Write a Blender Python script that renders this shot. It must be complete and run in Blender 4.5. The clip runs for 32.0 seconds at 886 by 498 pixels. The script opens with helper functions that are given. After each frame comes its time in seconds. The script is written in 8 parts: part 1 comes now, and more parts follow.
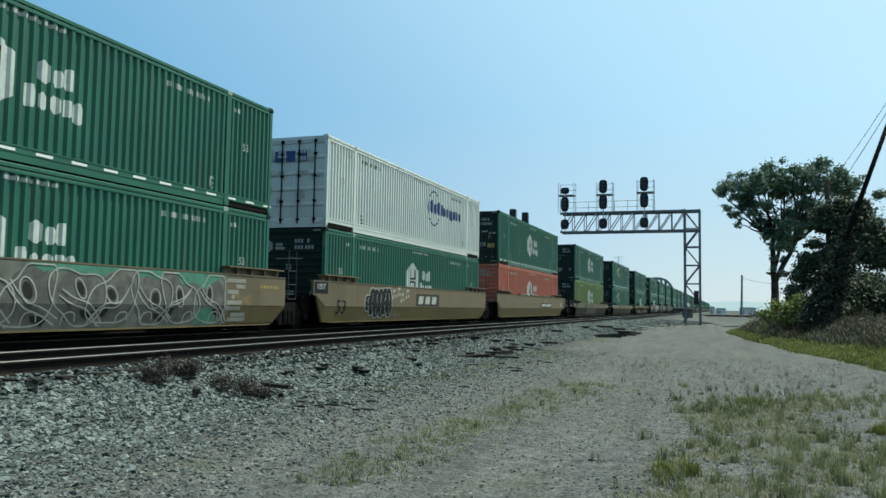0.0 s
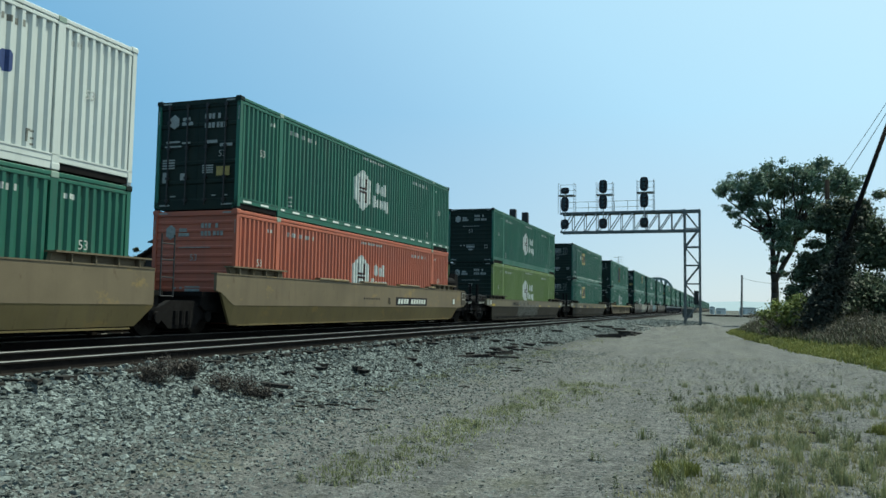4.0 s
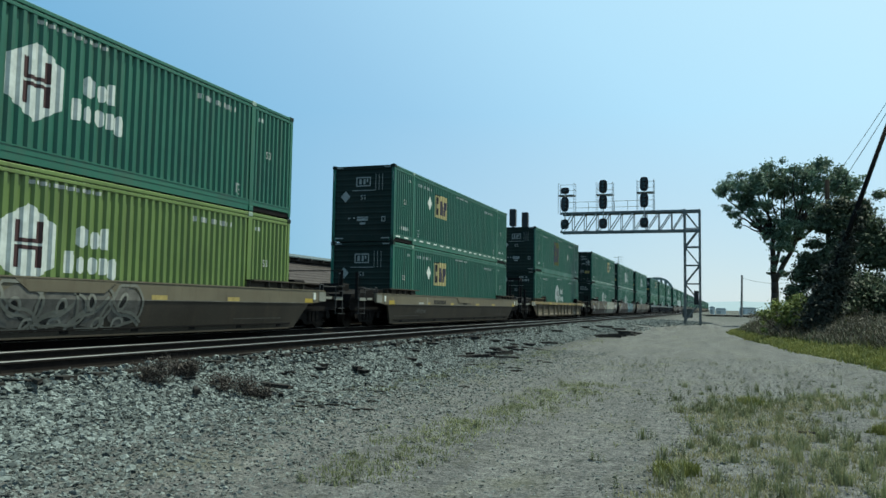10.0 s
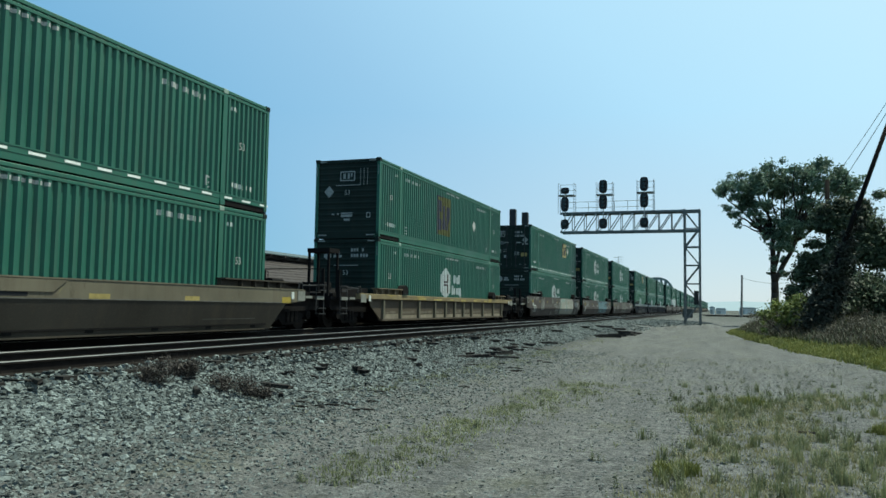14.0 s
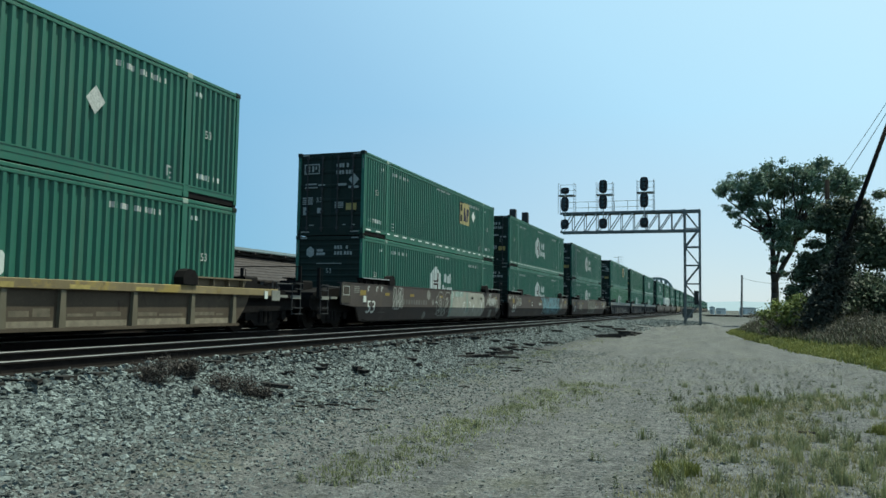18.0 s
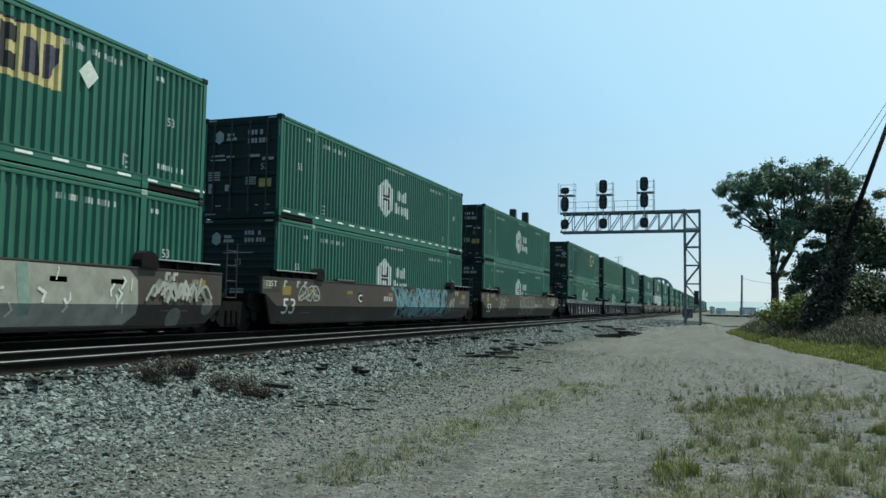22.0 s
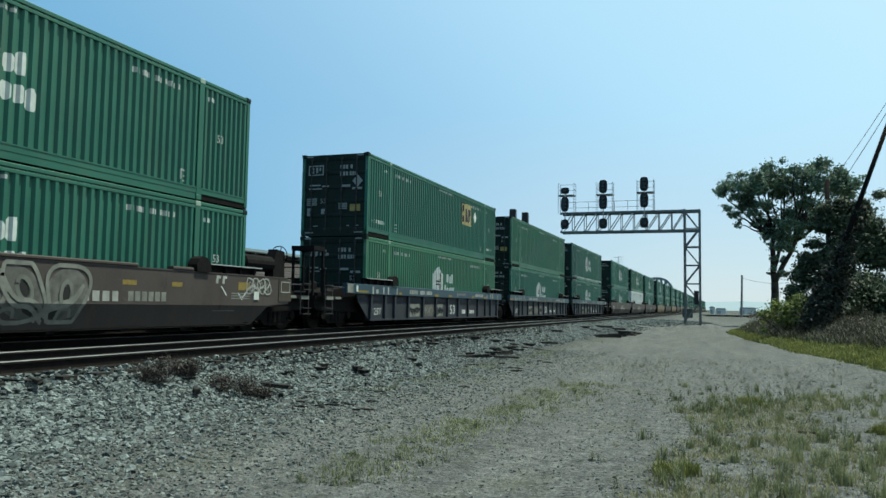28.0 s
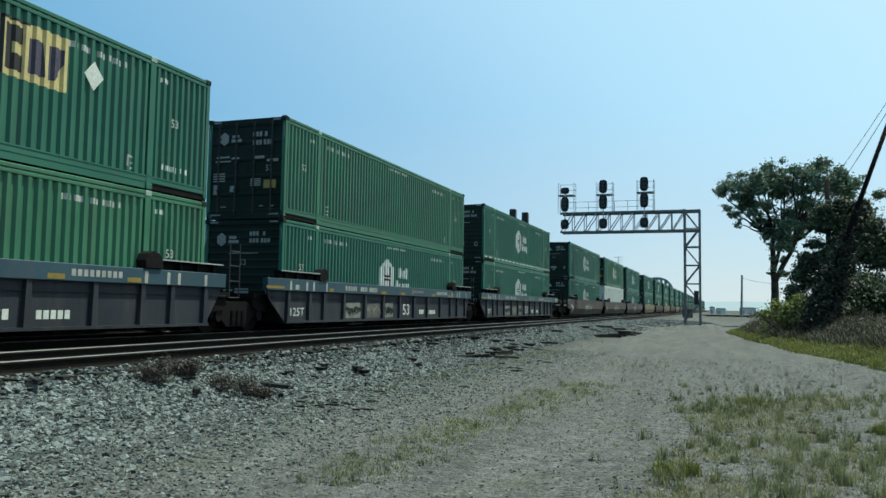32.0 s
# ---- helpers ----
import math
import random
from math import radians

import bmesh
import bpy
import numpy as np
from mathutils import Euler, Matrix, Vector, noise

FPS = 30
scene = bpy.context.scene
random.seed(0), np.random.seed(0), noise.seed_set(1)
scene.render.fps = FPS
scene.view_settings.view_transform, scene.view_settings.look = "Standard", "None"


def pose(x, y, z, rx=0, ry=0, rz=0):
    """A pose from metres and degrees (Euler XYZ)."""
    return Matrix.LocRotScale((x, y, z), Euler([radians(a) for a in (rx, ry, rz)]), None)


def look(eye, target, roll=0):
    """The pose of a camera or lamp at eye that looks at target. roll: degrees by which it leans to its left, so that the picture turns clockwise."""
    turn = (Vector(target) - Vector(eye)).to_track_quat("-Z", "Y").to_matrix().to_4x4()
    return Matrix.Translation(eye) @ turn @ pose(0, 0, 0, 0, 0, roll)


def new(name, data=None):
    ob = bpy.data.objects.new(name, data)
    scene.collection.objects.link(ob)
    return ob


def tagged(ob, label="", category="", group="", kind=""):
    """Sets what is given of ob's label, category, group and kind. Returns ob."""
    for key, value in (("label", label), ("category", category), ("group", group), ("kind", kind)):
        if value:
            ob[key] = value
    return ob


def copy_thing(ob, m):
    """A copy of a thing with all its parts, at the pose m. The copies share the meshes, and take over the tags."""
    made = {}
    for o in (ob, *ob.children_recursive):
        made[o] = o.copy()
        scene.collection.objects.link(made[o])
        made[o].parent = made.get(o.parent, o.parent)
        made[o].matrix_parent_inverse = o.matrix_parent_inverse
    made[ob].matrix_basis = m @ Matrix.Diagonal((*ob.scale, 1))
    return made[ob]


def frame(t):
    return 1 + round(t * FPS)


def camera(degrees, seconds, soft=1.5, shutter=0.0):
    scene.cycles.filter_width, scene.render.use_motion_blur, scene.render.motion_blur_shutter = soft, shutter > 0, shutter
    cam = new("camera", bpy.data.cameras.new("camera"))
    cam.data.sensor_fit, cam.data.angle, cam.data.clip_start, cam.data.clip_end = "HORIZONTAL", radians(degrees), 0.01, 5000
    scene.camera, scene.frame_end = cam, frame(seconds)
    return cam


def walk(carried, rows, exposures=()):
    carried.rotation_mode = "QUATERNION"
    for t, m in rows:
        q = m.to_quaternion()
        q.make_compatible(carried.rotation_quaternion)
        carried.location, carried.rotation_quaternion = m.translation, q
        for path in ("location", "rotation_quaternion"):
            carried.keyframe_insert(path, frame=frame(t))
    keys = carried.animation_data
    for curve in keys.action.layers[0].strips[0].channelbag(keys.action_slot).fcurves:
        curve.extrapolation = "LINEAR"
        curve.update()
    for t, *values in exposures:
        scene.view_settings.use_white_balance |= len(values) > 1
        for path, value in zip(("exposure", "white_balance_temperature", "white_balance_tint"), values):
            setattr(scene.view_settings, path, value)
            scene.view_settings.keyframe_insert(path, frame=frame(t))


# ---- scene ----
# ---------- camera: stands still beside the line ----------
EYE = (0.0, 0.0, 1.5)
YAW, PITCH, ROLL = radians(-19.754), radians(4.142), 0.911
cam = camera(59.07, 32.0, soft=1.55)
AIM = (EYE[0] + 10 * math.sin(YAW) * math.cos(PITCH), EYE[1] + 10 * math.cos(YAW) * math.cos(PITCH), EYE[2] + 10 * math.sin(PITCH))
walk(cam, [(0.0, look(EYE, AIM, ROLL)), (32.0, look(EYE, AIM, ROLL))], exposures=[(0.0, 0.5, 6700, -9), (32.0, 0.5, 6700, -9)])

# ---------- sky and sun ----------
SUN_ELEV, SUN_AZ = radians(67), radians(52)  # azimuth from +Y towards +X
world = bpy.data.worlds.new("world")
scene.world = world
world.use_nodes = True
wn = world.node_tree.nodes
sky = wn.new("ShaderNodeTexSky")
sky.sky_type, sky.sun_disc = "NISHITA", False
sky.sun_elevation, sky.sun_rotation = SUN_ELEV, SUN_AZ
sky.air_density, sky.dust_density, sky.ozone_density = 1.0, 0.15, 1.8
# summer haze: blue away from the sun, paler and brighter towards its side, greyer low over the horizon
ray = wn.new("ShaderNodeTexCoord").outputs["Generated"]
towards = wn.new("ShaderNodeVectorMath")
towards.operation = "DOT_PRODUCT"
towards.inputs[1].default_value = (0.583, 0.272, 0.766)
world.node_tree.links.new(ray, towards.inputs[0])
side = wn.new("ShaderNodeMapRange")
side.inputs[1].default_value, side.inputs[2].default_value = -0.3, 1.0
world.node_tree.links.new(towards.outputs["Value"], side.inputs[0])
tint = wn.new("ShaderNodeValToRGB")
stops = tint.color_ramp.elements
for at_, colour in ((0.08, (0.12, 0.375, 0.63)), (0.23, (0.175, 0.435, 0.69)), (0.39, (0.295, 0.565, 0.80)), (0.55, (0.435, 0.75, 0.955)), (0.66, (0.51, 0.82, 0.985))):
    e = stops.new(at_)
    e.color = (*colour, 1)
stops[0].color, stops[len(stops) - 1].color = (0.11, 0.36, 0.62, 1), (0.75, 0.97, 1.0, 1)
world.node_tree.links.new(side.outputs[0], tint.inputs[0])
low = wn.new("ShaderNodeSeparateXYZ")
world.node_tree.links.new(ray, low.inputs[0])
rise = wn.new("ShaderNodeMapRange")
rise.inputs[1].default_value, rise.inputs[2].default_value, rise.inputs[3].default_value, rise.inputs[4].default_value = 0.0, 0.24, 1.0, 0.0
world.node_tree.links.new(low.outputs[2], rise.inputs[0])
sunny = wn.new("ShaderNodeMapRange")
sunny.inputs[1].default_value, sunny.inputs[2].default_value, sunny.inputs[3].default_value, sunny.inputs[4].default_value = -0.05, 0.3, 0.0, 1.0
world.node_tree.links.new(towards.outputs["Value"], sunny.inputs[0])
both = wn.new("ShaderNodeMath")
both.operation = "MULTIPLY"
world.node_tree.links.new(rise.outputs[0], both.inputs[0])
world.node_tree.links.new(sunny.outputs[0], both.inputs[1])
grey = wn.new("ShaderNodeMix")
grey.data_type = "RGBA"
grey.inputs[7].default_value = (0.53, 0.67, 0.76, 1)
world.node_tree.links.new(both.outputs[0], grey.inputs[0])
world.node_tree.links.new(tint.outputs[0], grey.inputs[6])
lift = wn.new("ShaderNodeVectorMath")
lift.operation = "MULTIPLY"
lift.inputs[1].default_value = (6.0, 5.15, 5.75)
world.node_tree.links.new(grey.outputs[2], lift.inputs[0])
haze = wn.new("ShaderNodeMix")
haze.data_type = "RGBA"
haze.inputs[0].default_value = 0.88
world.node_tree.links.new(lift.outputs[0], haze.inputs[7])
world.node_tree.links.new(sky.outputs[0], haze.inputs[6])
world.node_tree.links.new(haze.outputs[2], wn["Background"].inputs[0])
wn["Background"].inputs[1].default_value = 0.138
sun_data = bpy.data.lights.new("sun", "SUN")
sun_data.energy, sun_data.angle, sun_data.color = 5.0, radians(0.6), (1.0, 0.95, 0.86)
sun = new("sun", sun_data)
SUN_WAY = Vector((math.cos(SUN_ELEV) * math.sin(SUN_AZ), math.cos(SUN_ELEV) * math.cos(SUN_AZ), math.sin(SUN_ELEV)))
sun.matrix_basis = look(SUN_WAY * 60, (0, 0, 0))

# ---------- plan: the line runs along +Y ----------
RAIL_Z = 0.725
TRAIN_X = -12.885
NEAR_X = -9.12
GAUGE = 1.49


# ---------- materials ----------
def ramp2(nt, fac, c0, c1, p0=0.0, p1=1.0):
    r = nt.nodes.new("ShaderNodeValToRGB")
    e = r.color_ramp.elements
    e[0].position, e[1].position = p0, p1
    e[0].color, e[1].color = (*c0, 1), (*c1, 1)
    nt.links.new(fac, r.inputs[0])
    return r.outputs[0]


def noise_tex(nt, coord, scale, detail=4.0, rough=0.6, stretch=None):
    n = nt.nodes.new("ShaderNodeTexNoise")
    n.inputs["Scale"].default_value, n.inputs["Detail"].default_value, n.inputs["Roughness"].default_value = scale, detail, rough
    if stretch:
        m = nt.nodes.new("ShaderNodeMapping")
        m.inputs["Scale"].default_value = stretch
        nt.links.new(coord, m.inputs[0])
        coord = m.outputs[0]
    nt.links.new(coord, n.inputs["Vector"])
    return n.outputs[0]


def mixc(nt, fac, a, b, mode="MIX"):
    m = nt.nodes.new("ShaderNodeMix")
    m.data_type, m.blend_type = "RGBA", mode
    for sock, v in ((m.inputs[0], fac), (m.inputs[6], a), (m.inputs[7], b)):
        if isinstance(v, (int, float)):
            sock.default_value = v
        elif isinstance(v, tuple):
            sock.default_value = (*v, 1)
        else:
            nt.links.new(v, sock)
    return m.outputs[2]


def base_mat(name, rough=0.7, metal=0.0, spec=0.3):
    m = bpy.data.materials.new(name)
    m.use_nodes = True
    nt = m.node_tree
    b = nt.nodes["Principled BSDF"]
    b.inputs["Roughness"].default_value, b.inputs["Metallic"].default_value = rough, metal
    b.inputs["Specular IOR Level"].default_value = spec
    tc = nt.nodes.new("ShaderNodeTexCoord")
    return m, nt, b, tc.outputs["Object"]


def bump(nt, b, height, strength, dist=0.01):
    n = nt.nodes.new("ShaderNodeBump")
    n.inputs["Strength"].default_value, n.inputs["Distance"].default_value = strength, dist
    nt.links.new(height, n.inputs["Height"])
    nt.links.new(n.outputs[0], b.inputs["Normal"])


def paint(name, col, dirt=(0.07, 0.055, 0.04), amount=0.35, rough=0.5, vary=0.12, spec=0.4, wear=None, spread=0.58):
    """Weathered paint: cloudy fading, rain streaks down the sides and grime, each object a little different."""
    m, nt, b, co = base_mat(name, rough, 0.0, spec)
    info = nt.nodes.new("ShaderNodeObjectInfo")
    add = nt.nodes.new("ShaderNodeVectorMath")
    nt.links.new(co, add.inputs[0])
    mul = nt.nodes.new("ShaderNodeMath")
    mul.operation = "MULTIPLY"
    mul.inputs[1].default_value = 37.0
    nt.links.new(info.outputs["Random"], mul.inputs[0])
    nt.links.new(mul.outputs[0], add.inputs[1])
    co = add.outputs[0]
    cloud = noise_tex(nt, co, 0.7, 5)
    streak = noise_tex(nt, co, 3.2, 5, 0.65, (1, 1, 0.09))
    fine = noise_tex(nt, co, 30, 3)
    lo = tuple(c * (1 - vary) for c in col)
    hi = tuple(min(1, c * (1 + vary) + 0.006) for c in col)
    c = ramp2(nt, cloud, lo, hi, 0.3, 0.7)
    f1 = ramp2(nt, streak, (0, 0, 0), (amount,) * 3, 0.5, 0.78)
    c = mixc(nt, f1, c, dirt)
    f2 = ramp2(nt, fine, (0, 0, 0), (amount * 0.5,) * 3, 0.55, 0.75)
    c = mixc(nt, f2, c, tuple(min(1, x * 1.6 + 0.02) for x in dirt))
    if wear:  # blotches where an older coat or rust shows
        old = noise_tex(nt, co, 1.1, 7, 0.72, (1, 0.6, 1))
        c = mixc(nt, ramp2(nt, old, (0, 0, 0), (0.75,) * 3, spread, spread + 0.07), c, wear)
        rust = noise_tex(nt, co, 4.5, 6, 0.7, (1, 1, 0.35))
        c = mixc(nt, ramp2(nt, rust, (0, 0, 0), (0.6,) * 3, 0.6, 0.7), c, tuple(x * f for x, f in zip(col, (0.5, 0.42, 0.4))))
    nt.links.new(c, b.inputs["Base Color"])
    r = ramp2(nt, cloud, (rough - 0.1,) * 3, (rough + 0.15,) * 3, 0.3, 0.7)
    nt.links.new(r, b.inputs["Roughness"])
    bump(nt, b, cloud, 0.12, 0.02)
    return m


def plain(name, col, rough=0.7, metal=0.0, vary=0.25, scale=8.0, bmp=0.2, spec=0.3):
    m, nt, b, co = base_mat(name, rough, metal, spec)
    n1 = noise_tex(nt, co, scale, 5)
    n2 = noise_tex(nt, co, scale * 0.12, 3)
    c = ramp2(nt, n1, tuple(x * (1 - vary) for x in col), tuple(min(1, x * (1 + vary)) for x in col), 0.3, 0.7)
    c = mixc(nt, ramp2(nt, n2, (0, 0, 0), (0.5, 0.5, 0.5), 0.4, 0.7), c, tuple(x * (1 - vary) for x in col))
    nt.links.new(c, b.inputs["Base Color"])
    bump(nt, b, n1, bmp, 0.01)
    return m


def leafy(name, c0, c1, trans=0.25):
    """Leaves and blades, varied piece by piece."""
    m, nt, b, co = base_mat(name, 0.6, 0.0, 0.25)
    g = nt.nodes.new("ShaderNodeNewGeometry")
    c = ramp2(nt, g.outputs["Random Per Island"], c0, c1)
    n = noise_tex(nt, co, 0.5, 3)
    c = mixc(nt, ramp2(nt, n, (0, 0, 0), (0.6, 0.6, 0.6), 0.4, 0.65), c, tuple(x * 0.6 for x in c0))
    nt.links.new(c, b.inputs["Base Color"])
    t = nt.nodes.new("ShaderNodeBsdfTranslucent")
    nt.links.new(c, t.inputs[0])
    mx = nt.nodes.new("ShaderNodeMixShader")
    mx.inputs[0].default_value = trans
    out = nt.nodes["Material Output"]
    nt.links.new(b.outputs[0], mx.inputs[1])
    nt.links.new(t.outputs[0], mx.inputs[2])
    nt.links.new(mx.outputs[0], out.inputs[0])
    return m


GREEN = paint("green_container_paint", (0.0095, 0.085, 0.057), amount=0.3)
GREEN_B = paint("worn_green_container_paint", (0.018, 0.094, 0.056), amount=0.5, vary=0.2)
LIME = paint("lime_container_paint", (0.088, 0.14, 0.036))
MINT = paint("faded_light_green_paint", (0.025, 0.112, 0.062), vary=0.2)
ORANGE = paint("orange_container_paint", (0.295, 0.08, 0.046))
WHITE = paint("white_container_paint", (0.44, 0.48, 0.47), amount=0.15, vary=0.06)
TAN = paint("yellow_tan_wagon_paint", (0.112, 0.09, 0.058), amount=0.5, vary=0.18, rough=0.6, spec=0.25, wear=(0.2, 0.145, 0.06))
BROWN = paint("brown_wagon_paint", (0.043, 0.036, 0.034), amount=0.45, vary=0.18, rough=0.65, spec=0.2, wear=(0.07, 0.06, 0.054))
BLUE = paint("blue_grey_wagon_paint", (0.0135, 0.018, 0.027), amount=0.45, vary=0.18, rough=0.6, spec=0.25)
OCHRE = paint("grimy_yellow_wagon_paint", (0.094, 0.085, 0.061), amount=0.6, vary=0.2, rough=0.65, spec=0.2, wear=(0.17, 0.14, 0.07), spread=0.62)
BLUETOP = paint("blue_wagon_paint", (0.015, 0.042, 0.063), amount=0.4, vary=0.15, rough=0.55, spec=0.3)
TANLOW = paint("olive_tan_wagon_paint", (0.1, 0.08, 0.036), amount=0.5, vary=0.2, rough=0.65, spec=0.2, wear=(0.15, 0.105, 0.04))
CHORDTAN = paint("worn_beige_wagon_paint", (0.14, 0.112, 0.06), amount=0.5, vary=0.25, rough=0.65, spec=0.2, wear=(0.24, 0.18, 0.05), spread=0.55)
WEBBROWN = paint("dark_brown_wagon_paint", (0.055, 0.044, 0.032), amount=0.5, vary=0.25, rough=0.75, spec=0.15, wear=(0.09, 0.075, 0.05))
OLIVE = paint("dark_olive_wagon_tone", (0.036, 0.032, 0.026), amount=0.5, vary=0.2, rough=0.75, spec=0.15)
DARKSTEEL = plain("dark_grimy_steel", (0.009, 0.0085, 0.0088), 0.8, 0.0, 0.4, spec=0.06)
WHEEL = plain("rusty_wheel_steel", (0.013, 0.011, 0.010), 0.8, 0.0, 0.4, spec=0.08)
RAILTOP = plain("polished_rail_steel", (0.22, 0.22, 0.222), 0.46, 1.0, 0.2, 3.0, 0.05)
RAILWEB = plain("rusty_rail_steel", (0.010, 0.0085, 0.008), 0.9, 0.0, 0.35, spec=0.1)
TIE = plain("weathered_tie_timber", (0.0125, 0.0115, 0.011), 0.9, 0.0, 0.4, 14.0, 0.5)
SIGNWHITE = plain("white_marking", (0.62, 0.65, 0.63), 0.6, 0, 0.12, 20, 0.05)
SIGNSOFT = plain("worn_white_marking", (0.45, 0.48, 0.46), 0.7, 0, 0.25, 25, 0.05)
SIGNDIM = plain("faded_grey_marking", (0.32, 0.34, 0.33), 0.7, 0, 0.3, 25, 0.05)
SIGNYELLOW = plain("yellow_marking", (0.25, 0.19, 0.03), 0.6, 0, 0.2, 12, 0.05)
PANELYELLOW = plain("pale_yellow_marking", (0.42, 0.355, 0.17), 0.65, 0, 0.15, 12, 0.05)
ENDMARK = plain("dim_end_marking", (0.22, 0.24, 0.235), 0.7, 0, 0.3, 25, 0.05)
FADEDPANEL = plain("faded_ochre_panel", (0.105, 0.105, 0.035), 0.7, 0, 0.35, 5, 0.05)
PANELINK = plain("faded_violet_ink", (0.05, 0.048, 0.075), 0.7, 0, 0.3, 12, 0.05)
SIGNOCHRE = plain("faded_ochre_marking", (0.25, 0.2, 0.07), 0.7, 0, 0.3, 9, 0.05)
SIGNRED = plain("dark_brown_marking", (0.045, 0.022, 0.024), 0.6, 0, 0.3, 12, 0.05)
SIGNNAVY = plain("navy_marking", (0.025, 0.045, 0.14), 0.6, 0, 0.2, 12, 0.05)
SIGNBLACK = plain("black_marking", (0.02, 0.02, 0.022), 0.6, 0, 0.3, 12, 0.05)
SIGNINK = plain("faded_black_marking", (0.012, 0.013, 0.016), 0.7, 0, 0.3, 12, 0.05, 0.15)
GALV = plain("galvanised_steel", (0.30, 0.32, 0.33), 0.55, 0.3, 0.2, 6)
GANTRYSTEEL = plain("weathered_gantry_steel", (0.10, 0.115, 0.12), 0.6, 0.2, 0.3, 6)
BLACK = plain("black_signal_paint", (0.012, 0.012, 0.014), 0.5, 0, 0.3)
GLASS = plain("dark_signal_lens", (0.02, 0.03, 0.03), 0.15, 0, 0.2, 6, 0.0, 0.5)
BARK = plain("dark_bark", (0.028, 0.023, 0.02), 0.9, 0, 0.4, 6, 0.6)
LEAF = leafy("tree_leaves", (0.055, 0.1, 0.072), (0.15, 0.22, 0.155), 0.25)
BUSH = leafy("bush_leaves", (0.014, 0.022, 0.012), (0.082, 0.115, 0.062), 0.14)
IVY = leafy("dark_ivy_leaves", (0.006, 0.009, 0.006), (0.02, 0.027, 0.016), 0.05)
BRIGHTLEAF = leafy("yellow_green_leaves", (0.08, 0.115, 0.028), (0.2, 0.235, 0.065))
GRASS = leafy("verge_grass", (0.105, 0.122, 0.032), (0.205, 0.21, 0.07))
DRYGRASS = leafy("dry_pale_grass", (0.125, 0.132, 0.07), (0.28, 0.265, 0.16), 0.4)
TUFTGRASS = leafy("grey_green_grass", (0.1, 0.122, 0.058), (0.26, 0.27, 0.15), 0.35)
SPRIG = leafy("dull_weed_leaves", (0.05, 0.065, 0.036), (0.14, 0.162, 0.095), 0.25)
WEED = leafy("dry_brown_weeds", (0.03, 0.03, 0.021), (0.1, 0.092, 0.07))
DEADWEED = leafy("dead_brush", (0.03, 0.026, 0.025), (0.078, 0.068, 0.063))


# ---------- mesh helpers ----------
class Geo:
    """Collects verts and faces of one mesh."""

    def __init__(self):
        self.v, self.f = [], []

    def add(self, vs, fs):
        n = len(self.v)
        self.v += [tuple(p) for p in vs]
        self.f += [tuple(i + n for i in q) for q in fs]
        return self

    def box(self, x0, x1, y0, y1, z0, z1, b=0.0):
        """A box; with b its long edges are chamfered in the section across y."""
        if b <= 0:
            vs = [(x, y, z) for x in (x0, x1) for y in (y0, y1) for z in (z0, z1)]
            return self.add(vs, [(0, 1, 3, 2), (4, 6, 7, 5), (0, 4, 5, 1), (2, 3, 7, 6), (0, 2, 6, 4), (1, 5, 7, 3)])
        ring = [(x0 + b, z0), (x1 - b, z0), (x1, z0 + b), (x1, z1 - b), (x1 - b, z1), (x0 + b, z1), (x0, z1 - b), (x0, z0 + b)]
        return self.extrude_y(ring, y0, y1)

    def extrude_y(self, ring, y0, y1):
        n = len(ring)
        vs = [(x, y0, z) for x, z in ring] + [(x, y1, z) for x, z in ring]
        fs = [(i, (i + 1) % n, n + (i + 1) % n, n + i) for i in range(n)] + [tuple(range(n))[::-1], tuple(range(n, 2 * n))]
        return self.add(vs, fs)

    def extrude_x(self, ring, x0, x1):
        n = len(ring)
        vs = [(x0, y, z) for y, z in ring] + [(x1, y, z) for y, z in ring]
        fs = [(i, (i + 1) % n, n + (i + 1) % n, n + i) for i in range(n)] + [tuple(range(n))[::-1], tuple(range(n, 2 * n))]
        return self.add(vs, fs)

    def bar(self, p, q, r, n=6, r2=None):
        """A round bar from p to q."""
        p, q = Vector(p), Vector(q)
        d = (q - p).normalized()
        u = d.orthogonal().normalized()
        w = d.cross(u)
        r2 = r if r2 is None else r2
        vs = []
        for c, rr in ((p, r), (q, r2)):
            for i in range(n):
                a = 2 * math.pi * i / n
                vs.append(c + u * (rr * math.cos(a)) + w * (rr * math.sin(a)))
        fs = [(i, (i + 1) % n, n + (i + 1) % n, n + i) for i in range(n)] + [tuple(range(n))[::-1], tuple(range(n, 2 * n))]
        return self.add(vs, fs)

    def beam(self, p, q, w, h):
        """A square-section bar from p to q."""
        p, q = Vector(p), Vector(q)
        d = (q - p).normalized()
        u = d.cross(Vector((0, 0, 1)))
        u = Vector((1, 0, 0)) if u.length < 1e-3 else u.normalized()
        k = u.cross(d)
        vs = [c + u * (a * w / 2) + k * (b * h / 2) for c in (p, q) for a, b in ((-1, -1), (1, -1), (1, 1), (-1, 1))]
        return self.add(vs, [(0, 1, 5, 4), (1, 2, 6, 5), (2, 3, 7, 6), (3, 0, 4, 7), (3, 2, 1, 0), (4, 5, 6, 7)])

    def mesh(self, name, material, smooth=False):
        me = bpy.data.meshes.new(name)
        me.from_pydata(self.v, [], self.f)
        bm = bmesh.new()
        bm.from_mesh(me)
        bmesh.ops.recalc_face_normals(bm, faces=bm.faces)
        bm.to_mesh(me)
        bm.free()
        me.materials.append(material)
        if smooth:
            me.polygons.foreach_set("use_smooth", [True] * len(me.polygons))
        return me


